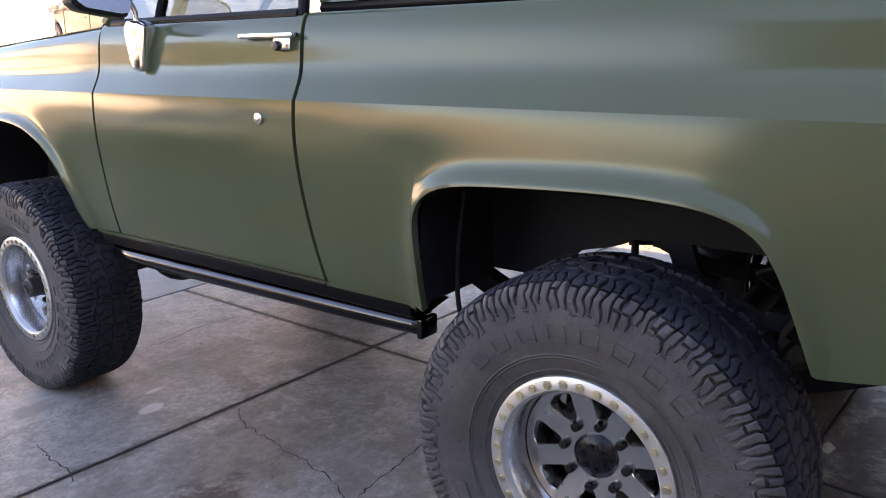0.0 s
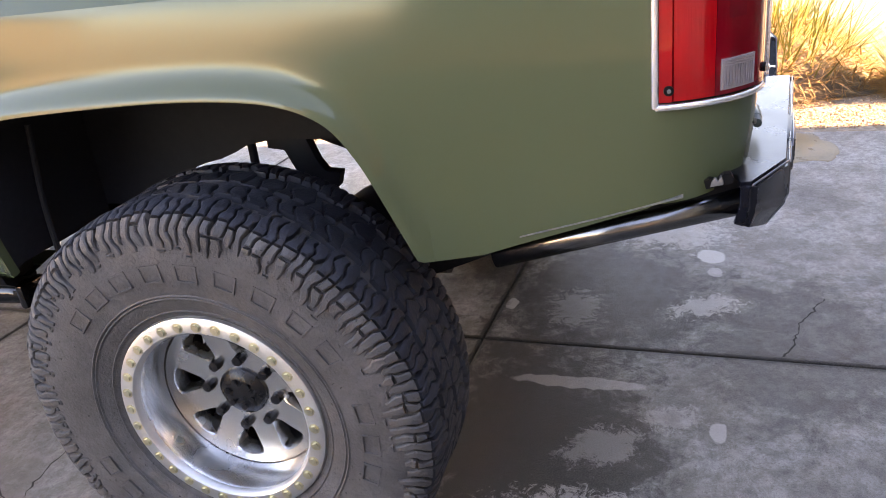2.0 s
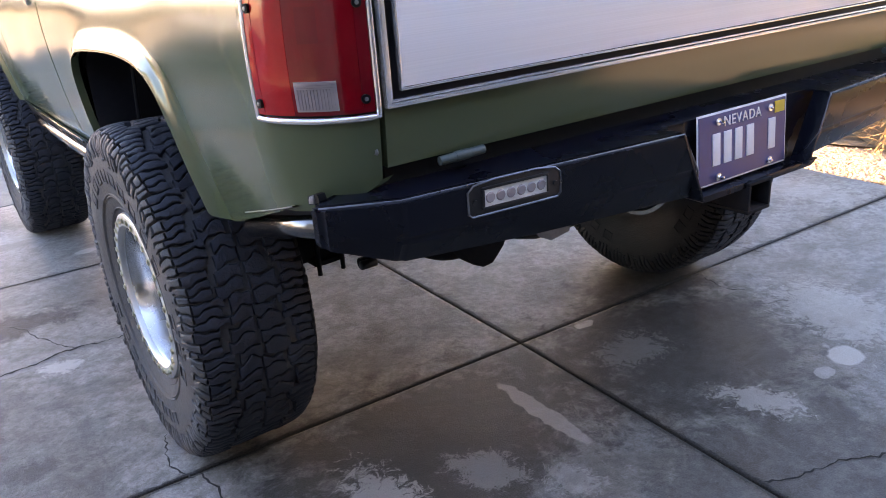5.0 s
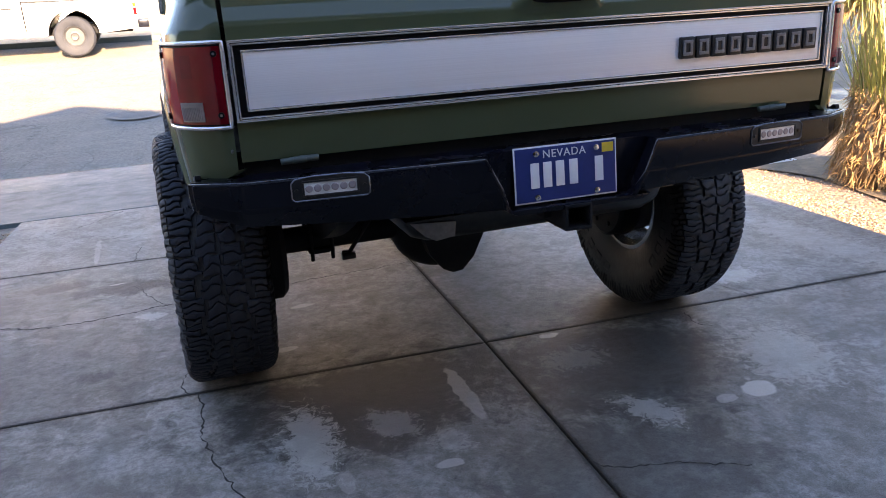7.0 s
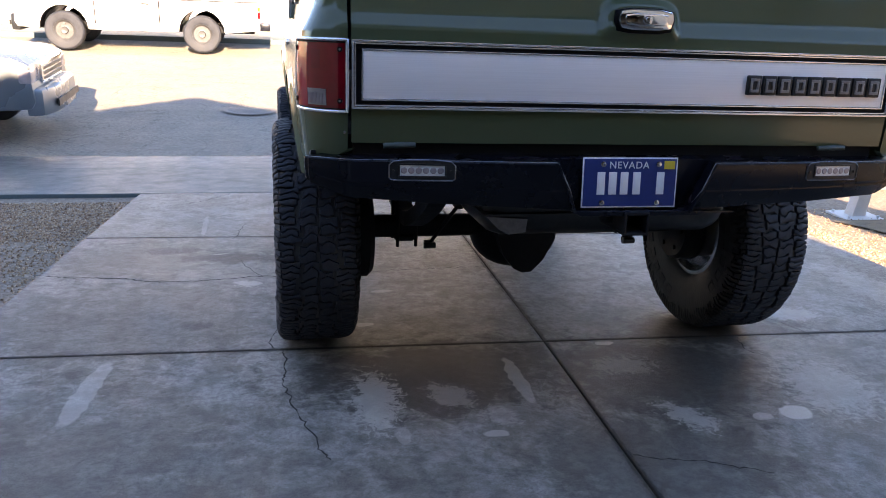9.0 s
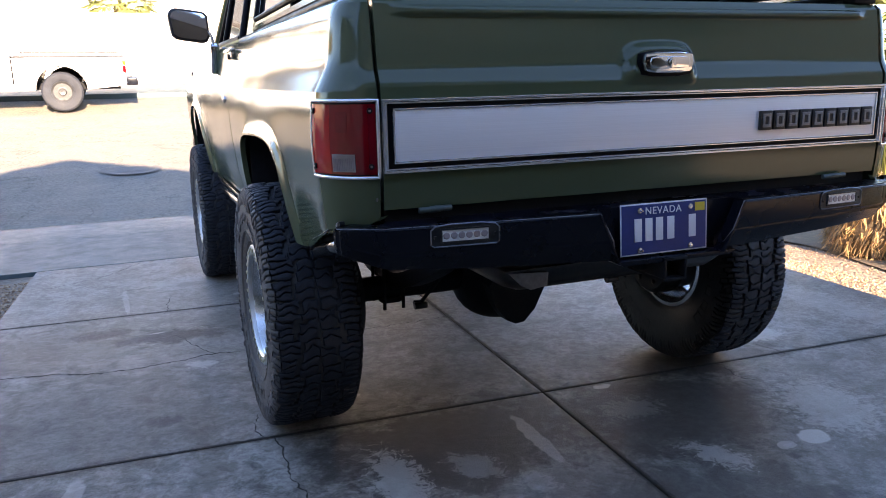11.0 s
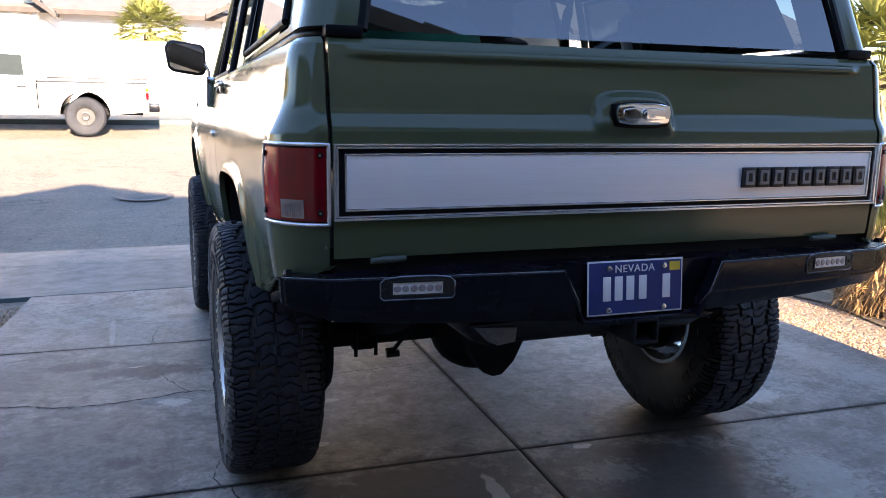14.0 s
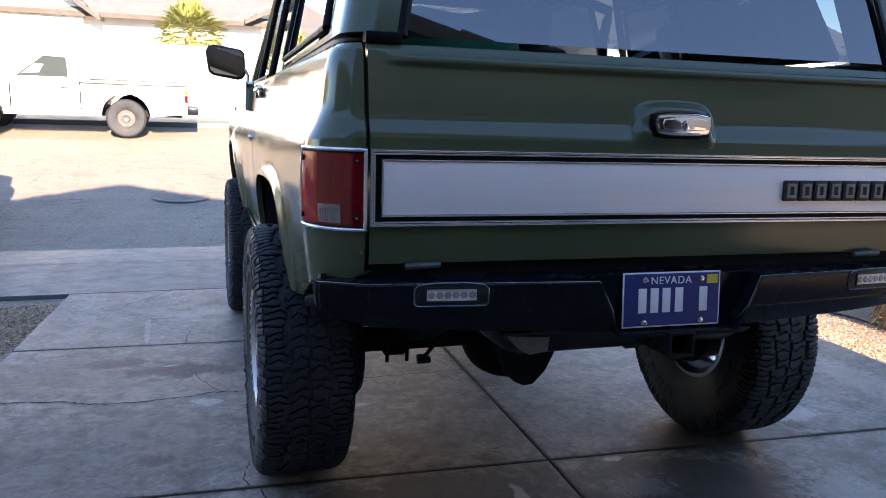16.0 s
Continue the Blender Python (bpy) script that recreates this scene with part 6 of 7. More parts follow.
GAP = 0.0065
LEFT, RIGHT = -2.47, 2.46
V_JOINTS = [-6.2, -4.14, -2.07, 0.0, 2.02, 3.60]
for v0, v1 in zip(V_JOINTS, V_JOINTS[1:]):
    for u0, u1, flare_l, flare_r in ((LEFT, 0.0, 1, 0), (0.0, RIGHT, 0, 1)):
        wide0 = max(0.0, v0 - 1.0) * 0.12
        wide1 = max(0.0, v1 - 1.0) * 0.12
        c = [drive(u0 + GAP, v0 + GAP), drive(u1 - GAP + flare_r * wide0, v0 + GAP), drive(u1 - GAP + flare_r * wide1, v1 - GAP), drive(u0 + GAP, v1 - GAP)]
        if v1 == V_JOINTS[-1]:
            c[2], c[3] = (c[2][0], 4.515), (c[3][0], 4.515)
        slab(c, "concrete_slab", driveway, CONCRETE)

# dark dirt bed that shows in the joints
bm = bmnew()
sheet(bm, [[(*drive(u, w), bend(drive(u, w)[1]) - 0.03) for u in (LEFT + 0.03, RIGHT - 0.03)] for w in (-6.1, 0.0, 1.0, 3.4)], flip=True)
part("joint_bed", bm, CRACK, driveway, "dark dirt in the joints")

# sidewalk and gutter run along the street
walkway = thing("sidewalk", "pale concrete sidewalk and gutter along the street", "sidewalk", kind="structure")
ON_SLOPE.append(walkway)
for k in range(-5, 5):
    x0, x1 = -0.1 + 4.9 * k, -0.1 + 4.9 * (k + 1)
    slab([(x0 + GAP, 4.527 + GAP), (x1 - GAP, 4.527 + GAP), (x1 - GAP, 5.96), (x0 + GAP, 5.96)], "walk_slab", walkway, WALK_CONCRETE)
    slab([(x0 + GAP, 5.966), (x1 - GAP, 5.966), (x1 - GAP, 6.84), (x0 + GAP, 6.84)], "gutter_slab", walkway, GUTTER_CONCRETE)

# cracks in the concrete
CRACKS = [
    [(-1.085, 0.86), (-1.065, 0.62), (-1.055, 0.42), (-1.0, 0.14), (-0.95, -0.06)],
    [(-0.46, 3.79), (-0.22, 3.81), (-0.02, 3.81), (0.10, 3.78)],
    [(-1.478, 4.51), (-1.62, 4.25), (-1.785, 4.05), (-2.07, 3.87)],
    [(-1.10, 0.83), (-1.12, 0.95), (-1.09, 1.1)],
    [(-0.94, 1.93), (-0.88, 2.06), (-0.80, 2.38), (-0.76, 2.66), (-0.68, 2.82)],
    [(-2.38, 2.09), (-2.17, 2.03), (-1.95, 2.0), (-1.72, 1.89), (-1.5, 1.90), (-1.25, 1.93), (-1.08, 1.915)],
    [(-1.08, 1.915), (-0.8, 1.95), (-0.4, 1.98), (0.08, 2.0)],
    [(-1.35, 2.36), (-1.29, 2.25), (-1.24, 2.1), (-1.185, 1.925)],
    [(-1.38, 2.83), (-1.36, 3.0), (-1.32, 3.22)],
    [(1.33, 0.68), (1.30, 0.85), (1.24, 1.02)],
    [(0.42, -0.34), (0.31, -0.29), (0.19, -0.228), (0.10, -0.208), (0.02, -0.17)],
    [(0.95, 0.69), (0.925, 0.60), (0.965, 0.52)],
]
rng = random.Random(3)
for line in CRACKS:
    pts = smooth_line([(x, y, 0) for x, y in line], 0.016)
    drift = 0.0
    bm = bmnew()
    rows = []
    n = len(pts)
    for i, p in enumerate(pts):
        d = (pts[min(i + 1, n - 1)] - pts[max(i - 1, 0)]).normalized()
        s = Vector((d.y, -d.x, 0))
        drift = drift * 0.8 + rng.uniform(-0.008, 0.008)
        p = p + s * (drift + rng.uniform(-0.003, 0.003))
        w = rng.uniform(0.0008, 0.004) * (2.0 if line[0][0] < -2 else 1.0) * (0.5 if i in (0, n - 1) else 1)
        z = bend(p.y) + 0.0022
        rows.append([(p.x - s.x * w, p.y - s.y * w, z), (p.x + s.x * w, p.y + s.y * w, z)])
    sheet(bm, rows)
    bmesh.ops.recalc_face_normals(bm, faces=bm.faces)
    part("crack", bm, CRACK, driveway, "thin dark crack")

# shallow puddle at the driveway's edge
bm = bmnew()
rng = random.Random(21)
edge = []
for k in range(44):
    a = 2 * math.pi * k / 44
    wob = 1 + 0.09 * math.sin(3 * a + 1) + 0.06 * math.sin(7 * a) + rng.uniform(-0.03, 0.03)
    cu, cv = math.cos(a), math.sin(a)
    edge.append((2.15 + 0.27 * wob * math.copysign(abs(cu) ** 0.7, cu), -0.445 + 0.19 * wob * math.copysign(abs(cv) ** 0.7, cv)))
lip = [bm.verts.new((x, y, 0.0012)) for x, y in edge]
rim = [bm.verts.new((2.15 + (x - 2.15) * 0.96, -0.445 + (y + 0.445) * 0.96, 0.0032)) for x, y in edge]
for k in range(44):
    bm.faces.new((lip[k], lip[(k + 1) % 44], rim[(k + 1) % 44], rim[k]))
bm.faces.new(rim)
part("puddle", bm, PUDDLE, driveway, "shallow puddle with a tan reflection painted in")

# manhole cover in the road
bm = bmnew()
m = in_world(-1.47, 9.35, 0)
cy = m.y + 0.0
lathe(bm, [(0.0, 0.012), (0.30, 0.012), (0.305, 0.006), (0.32, 0.006), (0.325, 0.012), (0.385, 0.010), (0.40, 0.0)], 48)
for k in range(3):
    lathe(bm, [(0.08 + 0.08 * k, 0.012), (0.085 + 0.08 * k, 0.018), (0.1 + 0.08 * k, 0.018), (0.105 + 0.08 * k, 0.012)], 48)
bmesh.ops.transform(bm, matrix=Matrix.Translation((-1.47, 9.4, street_z(9.4) + 0.002)) @ Matrix.Diagonal((1, 1, 0.3, 1)) @ Matrix.Rotation(radians(-90), 4, "Y"), verts=bm.verts)
tagged(part("manhole_cover", bm, IRON), "round iron manhole cover in the asphalt", "manhole cover")

# loose stones
def stones(name, label, spans, count, size, mat, seed):
    rng = random.Random(seed)
    vv, ff = [], []
    for _ in range(count):
        x0, x1, y0, y1 = rng.choice(spans)
        x, y = rng.uniform(x0, x1), rng.uniform(y0, y1)
        s = rng.uniform(0.4, 1.0) ** 1.5 * size
        z = ground_z(y) + s * 0.2
        b = len(vv)
        a = rng.uniform(0, 6.3)
        for dx, dy, dz in ((1, 0, 0), (0, 1, 0), (-1, 0, 0), (0, -1, 0), (0, 0, 0.8), (0, 0, -0.6)):
            k = s * rng.uniform(0.6, 1.1)
            vv.append((x + k * (dx * math.cos(a) - dy * math.sin(a)), y + k * (dx * math.sin(a) + dy * math.cos(a)), z + k * dz))
        for i in range(4):
            ff += [(b + i, b + (i + 1) % 4, b + 4), (b + (i + 1) % 4, b + i, b + 5)]
    me = bpy.data.meshes.new(name)
    me.from_pydata(vv, [], ff)
    me.materials.append(mat)
    return tagged(new(name, me), label, "gravel", kind="stuff")


STONE = Mat("gravel_stone", (0.3, 0.25, 0.2), 0.85)
isl = STONE.n("ShaderNodeNewGeometry").outputs["Random Per Island"]
STONE.color(STONE.ramp(isl, [(0.0, (0.14, 0.075, 0.042)), (0.4, (0.34, 0.2, 0.112)), (0.75, (0.47, 0.305, 0.185)), (1.0, (0.58, 0.44, 0.3))]))
stones("gravel", "loose brown and pale gravel stones beside the driveway", [(-4.6, -2.38, 0.8, 4.3), (-4.0, -2.32, 2.0, 4.3), (-3.6, -2.22, 3.0, 4.3), (2.62, 3.9, -2.0, 3.6), (2.60, 3.0, -2.0, 3.4)], 26000, 0.0125, STONE.m, 5)


# ---- plants on the sunny side ----
def blade(bm, base, tip, width, droop, seg=4):
    base, tip = Vector(base), Vector(tip)
    d = tip - base
    side = Vector((-d.y, d.x, 0))
    side = side.normalized() if side.length > 1e-4 else Vector((1, 0, 0))
    rows = []
    for k in range(seg + 1):
        t = k / seg
        p = base + d * t + Vector((0, 0, -droop * t * t))
        w = width * (1 - t) ** 0.7 * (0.5 + min(1, t * 4) * 0.5)
        rows.append([p - side * w, p + Vector((0, 0, -w * 0.5)), p + side * w])
    sheet(bm, rows)


def pampas_grass(x, y, seed, label):
    """A stump of packed dry leaves with a fountain of upright blades and a few plumes."""
    rng = random.Random(seed)
    root = thing("pampas_grass", label, "plant", at=Matrix.Translation((x, y, ground_z(y))))
    top, rad = 0.62, 0.40
    bm = bmnew()
    tube(bm, [(0, 0, -0.05), (0, 0, 0.3), (0.0, 0.0, top), (0, 0, top + 0.08)], [rad * 1.0, rad * 0.92, rad * 0.8, rad * 0.4], 20)
    part("stump", bm, MULCH, root, "packed brown stump")
    bm = bmnew()
    for _ in range(2600):
        a = rng.uniform(0, 6.283)
        h0 = rng.uniform(0.04, top + 0.06)
        r = rad * (1.04 - 0.2 * h0 / top) * rng.uniform(0.92, 1.04)
        p = Vector((r * math.cos(a), r * math.sin(a), h0))
        b = a + rng.gauss(0, 0.9)
        d = Vector((math.cos(b), math.sin(b), 0)) * rng.uniform(0.02, 0.1)
        q = p + d + Vector((0, 0, rng.uniform(-0.2, 0.03)))
        q.z = max(0.01, q.z)
        blade(bm, p, q, rng.uniform(0.004, 0.010), rng.uniform(-0.05, 0.03), 3)
    part("dry_skirt", bm, DRY_LEAF, root, "skirt of packed dry brown leaves")
    bm = bmnew()
    for _ in range(700):
        a = rng.uniform(0, 6.283)
        q = math.sqrt(rng.random())
        p = Vector((rad * 0.85 * q * math.cos(a), rad * 0.85 * q * math.sin(a), top - 0.05))
        lean = Vector((math.cos(a), math.sin(a), 0)) * (q * rng.uniform(0.05, 0.4)) + Vector((rng.gauss(0, 0.06), rng.gauss(0, 0.06), 0))
        blade(bm, p, p + lean + Vector((0, 0, rng.uniform(0.35, 1.0))), rng.uniform(0.003, 0.007), rng.uniform(0.0, 0.12), 5)
    part("crown", bm, LEAF, root, "fountain of yellow-green blades")
    for k in range(5):
        a = k * 1.3 + 0.4
        foot = Vector((0.15 * math.cos(a), 0.15 * math.sin(a), top))
        tip = foot + Vector((0.25 * math.cos(a), 0.25 * math.sin(a), rng.uniform(0.75, 1.05)))
        bm = bmnew()
        rod(bm, foot, tip, 0.006, 6, 0.003)
        for _ in range(220):
            t = rng.uniform(0.62, 1.0)
            p = foot + (tip - foot) * t
            d = Vector((rng.gauss(0, 1), rng.gauss(0, 1), rng.uniform(0.4, 1.6))).normalized() * rng.uniform(0.03, 0.075)
            blade(bm, p, p + d, 0.003, 0.01, 2)
        part("plume", bm, PLUME, root, "pale feathery plume")
    return root


pampas_grass(3.80, 2.15, 1, "pampas grass with a packed dry skirt beside the driveway")


def grass_mound(x, y, rx, ry, height, seed, label):
    """A mound of curled dry leaves with upright green blades growing out of it."""
    rng = random.Random(seed)
    root = thing("grass_mound", label, "plant", at=Matrix.Translation((x, y, ground_z(y))))

    def on_mound(limit=1.0):
        a, q = rng.uniform(0, 6.283), math.sqrt(rng.random()) * limit
        return Vector((rx * q * math.cos(a), ry * q * math.sin(a), height * (1 - q**2.2) * rng.uniform(0.75, 1.0))), a, q

    bm = bmnew()
    rings = []
    for k in range(7):
        q = k / 6
        rings.append([(rx * q * math.cos(a), ry * q * math.sin(a), height * 0.74 * (1 - q**2.2) - 0.02) for a in np.linspace(0, 2 * math.pi, 25)])
    sheet(bm, rings)
    part("litter", bm, MULCH, root, "brown leaf litter in the mound")
    bm = bmnew()
    for _ in range(3000):
        p, a, q = on_mound()
        b = a + rng.gauss(0, 1.0)
        ln = rng.uniform(0.08, 0.26)
        e = rng.uniform(-0.7, 0.6)
        d = Vector((math.cos(b) * math.cos(e), math.sin(b) * math.cos(e), math.sin(e))) * ln
        tip = p + d
        tip.z = max(tip.z, 0.01)
        blade(bm, p, tip, rng.uniform(0.003, 0.008), rng.uniform(-0.06, 0.08), 3)
    part("dry_foliage", bm, DRY_LEAF, root, "curled dry orange-brown leaves")
    bm = bmnew()
    for _ in range(520):
        p, a, q = on_mound(0.85)
        lean = Vector((math.cos(a) * q, math.sin(a) * q, 0)) * rng.uniform(0.1, 0.4) + Vector((rng.gauss(0, 0.1), rng.gauss(0, 0.1), 0))
        blade(bm, p * 0.9, p + lean + Vector((0, 0, rng.uniform(0.15, 0.5))), rng.uniform(0.004, 0.008), rng.uniform(0.0, 0.08), 4)
    part("green_foliage", bm, LEAF, root, "upright yellow-green blades")
    return root


grass_mound(3.93, -0.45, 0.78, 0.78, 0.5, 2, "mound of dry orange leaves and yellow-green grass on gravel")
grass_mound(4.0, 0.85, 0.75, 0.8, 0.55, 3, "broad mound of dry leaves and grass beside the pampas grass")
grass_mound(3.42, -1.32, 0.2, 0.14, 0.08, 4, "small tuft of yellow grass on the gravel strip")

# grey-green agave past the post
rng = random.Random(9)
ag = thing("agave", "pale grey-green agave with broad pointed leaves", "plant", at=Matrix.Translation((4.9, 4.6, ground_z(4.6))))
for k in range(16):
    a = k * 2.4
    e = 0.45 + 0.9 * (k / 16)
    bm = bmnew()
    q = Vector((math.cos(a) * math.cos(e), math.sin(a) * math.cos(e), math.sin(e))) * rng.uniform(0.55, 0.8)
    blade(bm, (0.03 * math.cos(a), 0.03 * math.sin(a), 0.02), q, 0.055, 0.03, 6)
    part("leaf", bm, LEAF if k % 2 else WALK_CONCRETE, ag)

# leaning sign post on a bolted base plate
post = thing("sign_post", "pale painted steel post on a bolted base plate", "post", at=Matrix.Translation((3.72, 3.3, ground_z(3.3))))
bm = bmnew()
prism(bm, [(-0.07, 0.01), (0.06, 0.01), (0.10, 0.62), (0.02, 0.62)], -0.05, 0.05, "y")
part("shaft", bm, POST_PAINT, post, bevel=0.004)
bm = bmnew()
box(bm, -0.18, 0.18, -0.14, 0.14, -0.005, 0.015)
for x in (-0.14, 0.14):
    for y in (-0.1, 0.1):
        rod(bm, (x, y, 0.01), (x, y, 0.035), 0.012, 8)
part("base_plate", bm, POST_PAINT, post, bevel=0.003)
bm = bmnew()
box(bm, -0.02, 0.35, -0.02, 0.02, 0.60, 0.66)
part("arm", bm, POST_PAINT, post, bevel=0.004)

# dark mulch bed behind the pale gravel
bm = bmnew()
sheet(bm, [[(x + 0.12 * math.sin(y * 3.1), y, ground_z(y) + 0.014) for x in (3.35, 3.7, 4.3, 5.6)] for y in np.linspace(-3.0, 3.1, 22)])
tagged(part("mulch_bed", bm, MULCH), "dark brown mulch bed under the grasses", "mulch", kind="structure")


# ---- vehicles on the street ----
def street_truck(name, label, paint, x, y, turn, face, canopy):
    """A compact pickup, its nose along +x before it is turned."""
    root = thing(name, label, "car", at=Matrix.Translation((x, y, street_z(y) + 0.003)) @ Matrix.Rotation(radians(turn), 4, "Z"))
    wb, r = 2.56, 0.365
    xr, xf = -wb / 2, wb / 2

    def arch(cx):
        return [(cx + 0.44 * math.cos(a), 0.40 + 0.44 * math.sin(a)) for a in np.linspace(math.pi, 0, 13)]

    outline = [(-2.42, 0.52), (-2.42, 0.98), (-0.48, 1.0), (-0.44, 1.04), (1.15, 1.04), (1.95, 0.98), (2.12, 0.9), (2.15, 0.5)]
    bottom = [(2.1, 0.42)] + [p for p in reversed(arch(xf))] + [p for p in reversed(arch(xr))] + [(-2.40, 0.46)]
    bm = bmnew()
    pts = outline + bottom
    for s in (-1, 1):
        rows = [[bm.verts.new((u, s * 0.86, v)) for u, v in pts]]
        bm.faces.new(rows[0])
    bm.verts.ensure_lookup_table()
    n = len(pts)
    for i in range(n):
        bm.faces.new((bm.verts[i], bm.verts[(i + 1) % n], bm.verts[n + (i + 1) % n], bm.verts[n + i]))
    bmesh.ops.recalc_face_normals(bm, faces=bm.faces)
    body = part("body", bm, paint, root, "", bevel=0.025)
    bm = bmnew()
    low = [(-0.46, 1.02), (1.08, 1.02)]
    rows = []
    for s in (-1, 1):
        rows.append([(-0.48, s * 0.83, 1.03), (-0.34, s * 0.68, 1.58), (0.45, s * 0.68, 1.60), (1.10, s * 0.82, 1.04)])
    a, b = [[bm.verts.new(p) for p in row] for row in rows]
    bm.faces.new(a)
    bm.faces.new(b)
    for i in range(4):
        bm.faces.new((a[i], a[(i + 1) % 4], b[(i + 1) % 4], b[i]))
    bmesh.ops.recalc_face_normals(bm, faces=bm.faces)
    part("cab", bm, paint, root, bevel=0.04)
    for s in (-1, 1):
        bm = bmnew()
        w = [(-0.29, 1.11, 0.818), (-0.26, 1.47, 0.723), (0.12, 1.49, 0.716), (0.60, 1.11, 0.818)]
        bm.faces.new([bm.verts.new((u, s * q, v)) for u, v, q in w])
        part("side_window", bm, VEHICLE_GLASS, body, "grey-green side window")
        if canopy:
            bm = bmnew()
            bm.faces.new([bm.verts.new((u, s * q, z)) for u, z, q in ((0.20, 1.18, 0.803), (0.50, 1.15, 0.811), (0.28, 1.34, 0.760), (0.12, 1.33, 0.763))])
            part("sunshade", bm, SHADE_BLUE, body, "bright blue sunshade behind the glass")
        bm = bmnew()
        box(bm, 0.92, 1.06, s * 0.86, s * 1.0, 1.05, 1.17)
        part("door_mirror", bm, BLACK_PLASTIC, body, bevel=0.02)
        bm = bmnew()
        box(bm, -0.32, -0.16, s * 0.86, s * 0.885, 0.90, 0.93)
        part("door_handle", bm, BLACK_PLASTIC, body, bevel=0.005)
        for u in (-0.49, 0.70):
            bm = bmnew()
            box(bm, u - 0.012, u + 0.012, s * 0.855, s * 0.866, 0.50, 1.03)
            part("door_seam", bm, BLACK_TRIM, body)
        bm = bmnew()
        box(bm, -2.43, -2.37, s * 0.68, s * 0.865, 0.70, 0.84)
        lamp = part("tail_lamp", bm, RED_LENS, root, "red and amber tail lamp", bevel=0.01)
        bm = bmnew()
        box(bm, -2.43, -2.37, s * 0.68, s * 0.865, 0.845, 0.93)
        part("amber_lens", bm, AMBER_LENS, lamp, bevel=0.01)
        bm = bmnew()
        box(bm, 2.0, 2.14, s * 0.52, s * 0.868, 0.70, 0.86)
        part("head_lamp", bm, CLEAR_LENS, root, "clear head lamp", bevel=0.03)
        bm = bmnew()
        box(bm, -2.40, -0.50, s * 0.80, s * 0.87, 1.0, 1.03)
        part("bed_rail", bm, BLACK_PLASTIC, root, "dark bed rail", bevel=0.008)
        for cx in (xr, xf):
            bm = bmnew()
            prof = [(0.20, 0.10), (0.25, 0.115), (0.33, 0.115), (0.36, 0.09), (r, 0.06), (r, -0.06), (0.36, -0.09), (0.33, -0.11), (0.2, -0.1)]
            lathe(bm, [(q, w * s) for q, w in prof], 40)
            bmesh.ops.transform(bm, matrix=Matrix.Translation((cx, s * 0.75, r)) @ Matrix.Rotation(radians(90), 4, "Z"), verts=bm.verts)
            bmesh.ops.recalc_face_normals(bm, faces=bm.faces)
            wh = part("wheel", bm, RUBBER, root, "worn tyre on a steel wheel")
            bm = bmnew()
            lathe(bm, [(0.0, 0.09), (0.06, 0.10), (0.07, 0.07), (0.10, 0.065), (0.16, 0.07), (0.2, 0.105), (0.205, 0.09), (0.19, 0.02), (0.0, 0.02)], 32)
            for k in range(8):
                aa = 2 * math.pi * k / 8
                rod(bm, (0.06, 0.13 * math.cos(aa), 0.13 * math.sin(aa)), (0.082, 0.13 * math.cos(aa), 0.13 * math.sin(aa)), 0.028, 10)
            bmesh.ops.transform(bm, matrix=Matrix.Translation((cx, s * 0.75, r)) @ Matrix.Rotation(radians(90 * s), 4, "Z"), verts=bm.verts)
            part("steel_rim", bm, RIM_GREY, wh, "grey steel rim with round holes")
            bm = bmnew()
            sheet(bm, [[(cx + 0.43 * math.cos(a), q, 0.40 + 0.43 * math.sin(a)) for q in (s * 0.85, s * 0.55)] for a in np.linspace(0, math.pi, 13)])
            part("wheel_house", bm, CHASSIS, body)
    bm = bmnew()
    box(bm, -2.62, -2.42, -0.80, 0.80, 0.46, 0.60)
    part("rear_bumper", bm, BLACK_STEEL if face == "plain" else CHROME, root, bevel=0.02)
    bm = bmnew()
    outline = [(2.05, -0.86), (2.22, -0.80), (2.30, -0.5), (2.32, 0.0), (2.30, 0.5), (2.22, 0.80), (2.05, 0.86)]
    prism(bm, outline, 0.34, 0.64, "z")
    fb = part("front_bumper", bm, SILVER_PAINT if face != "plain" else BLACK_PLASTIC, root, bevel=0.04)
    bm = bmnew()
    box(bm, 2.10, 2.17, -0.5, 0.5, 0.67, 0.90)
    gr = part("grille", bm, CHROME if face != "plain" else BLACK_PLASTIC, root, "chrome grille surround", bevel=0.02)
    for z in (0.70, 0.755, 0.81):
        bm = bmnew()
        box(bm, 2.165, 2.178, -0.44, 0.44, z, z + 0.035)
        part("grille_slot", bm, BLACK_PLASTIC, gr)
    bm = bmnew()
    box(bm, 2.31, 2.326, -0.55, 0.55, 0.42, 0.50)
    part("lower_intake", bm, BLACK_PLASTIC, fb)
    bm = bmnew()
    box(bm, -2.3, 2.0, -0.55, 0.55, 0.38, 0.52)
    part("underbody", bm, CHASSIS, root)
    return root


street_truck("pickup_truck", "white single-cab pickup truck parked across the street", WHITE_PAINT, -3.80, 15.35, 180, "plain", True)
street_truck("pickup_truck", "silver pickup truck parked on the street with chrome grille", SILVER_PAINT, -5.86, 7.92, 2, "chrome", False)
street_truck("pickup_truck", "black pickup truck parked far down the street", GREY_PAINT, 8.7, 19.4, 90, "plain", False)


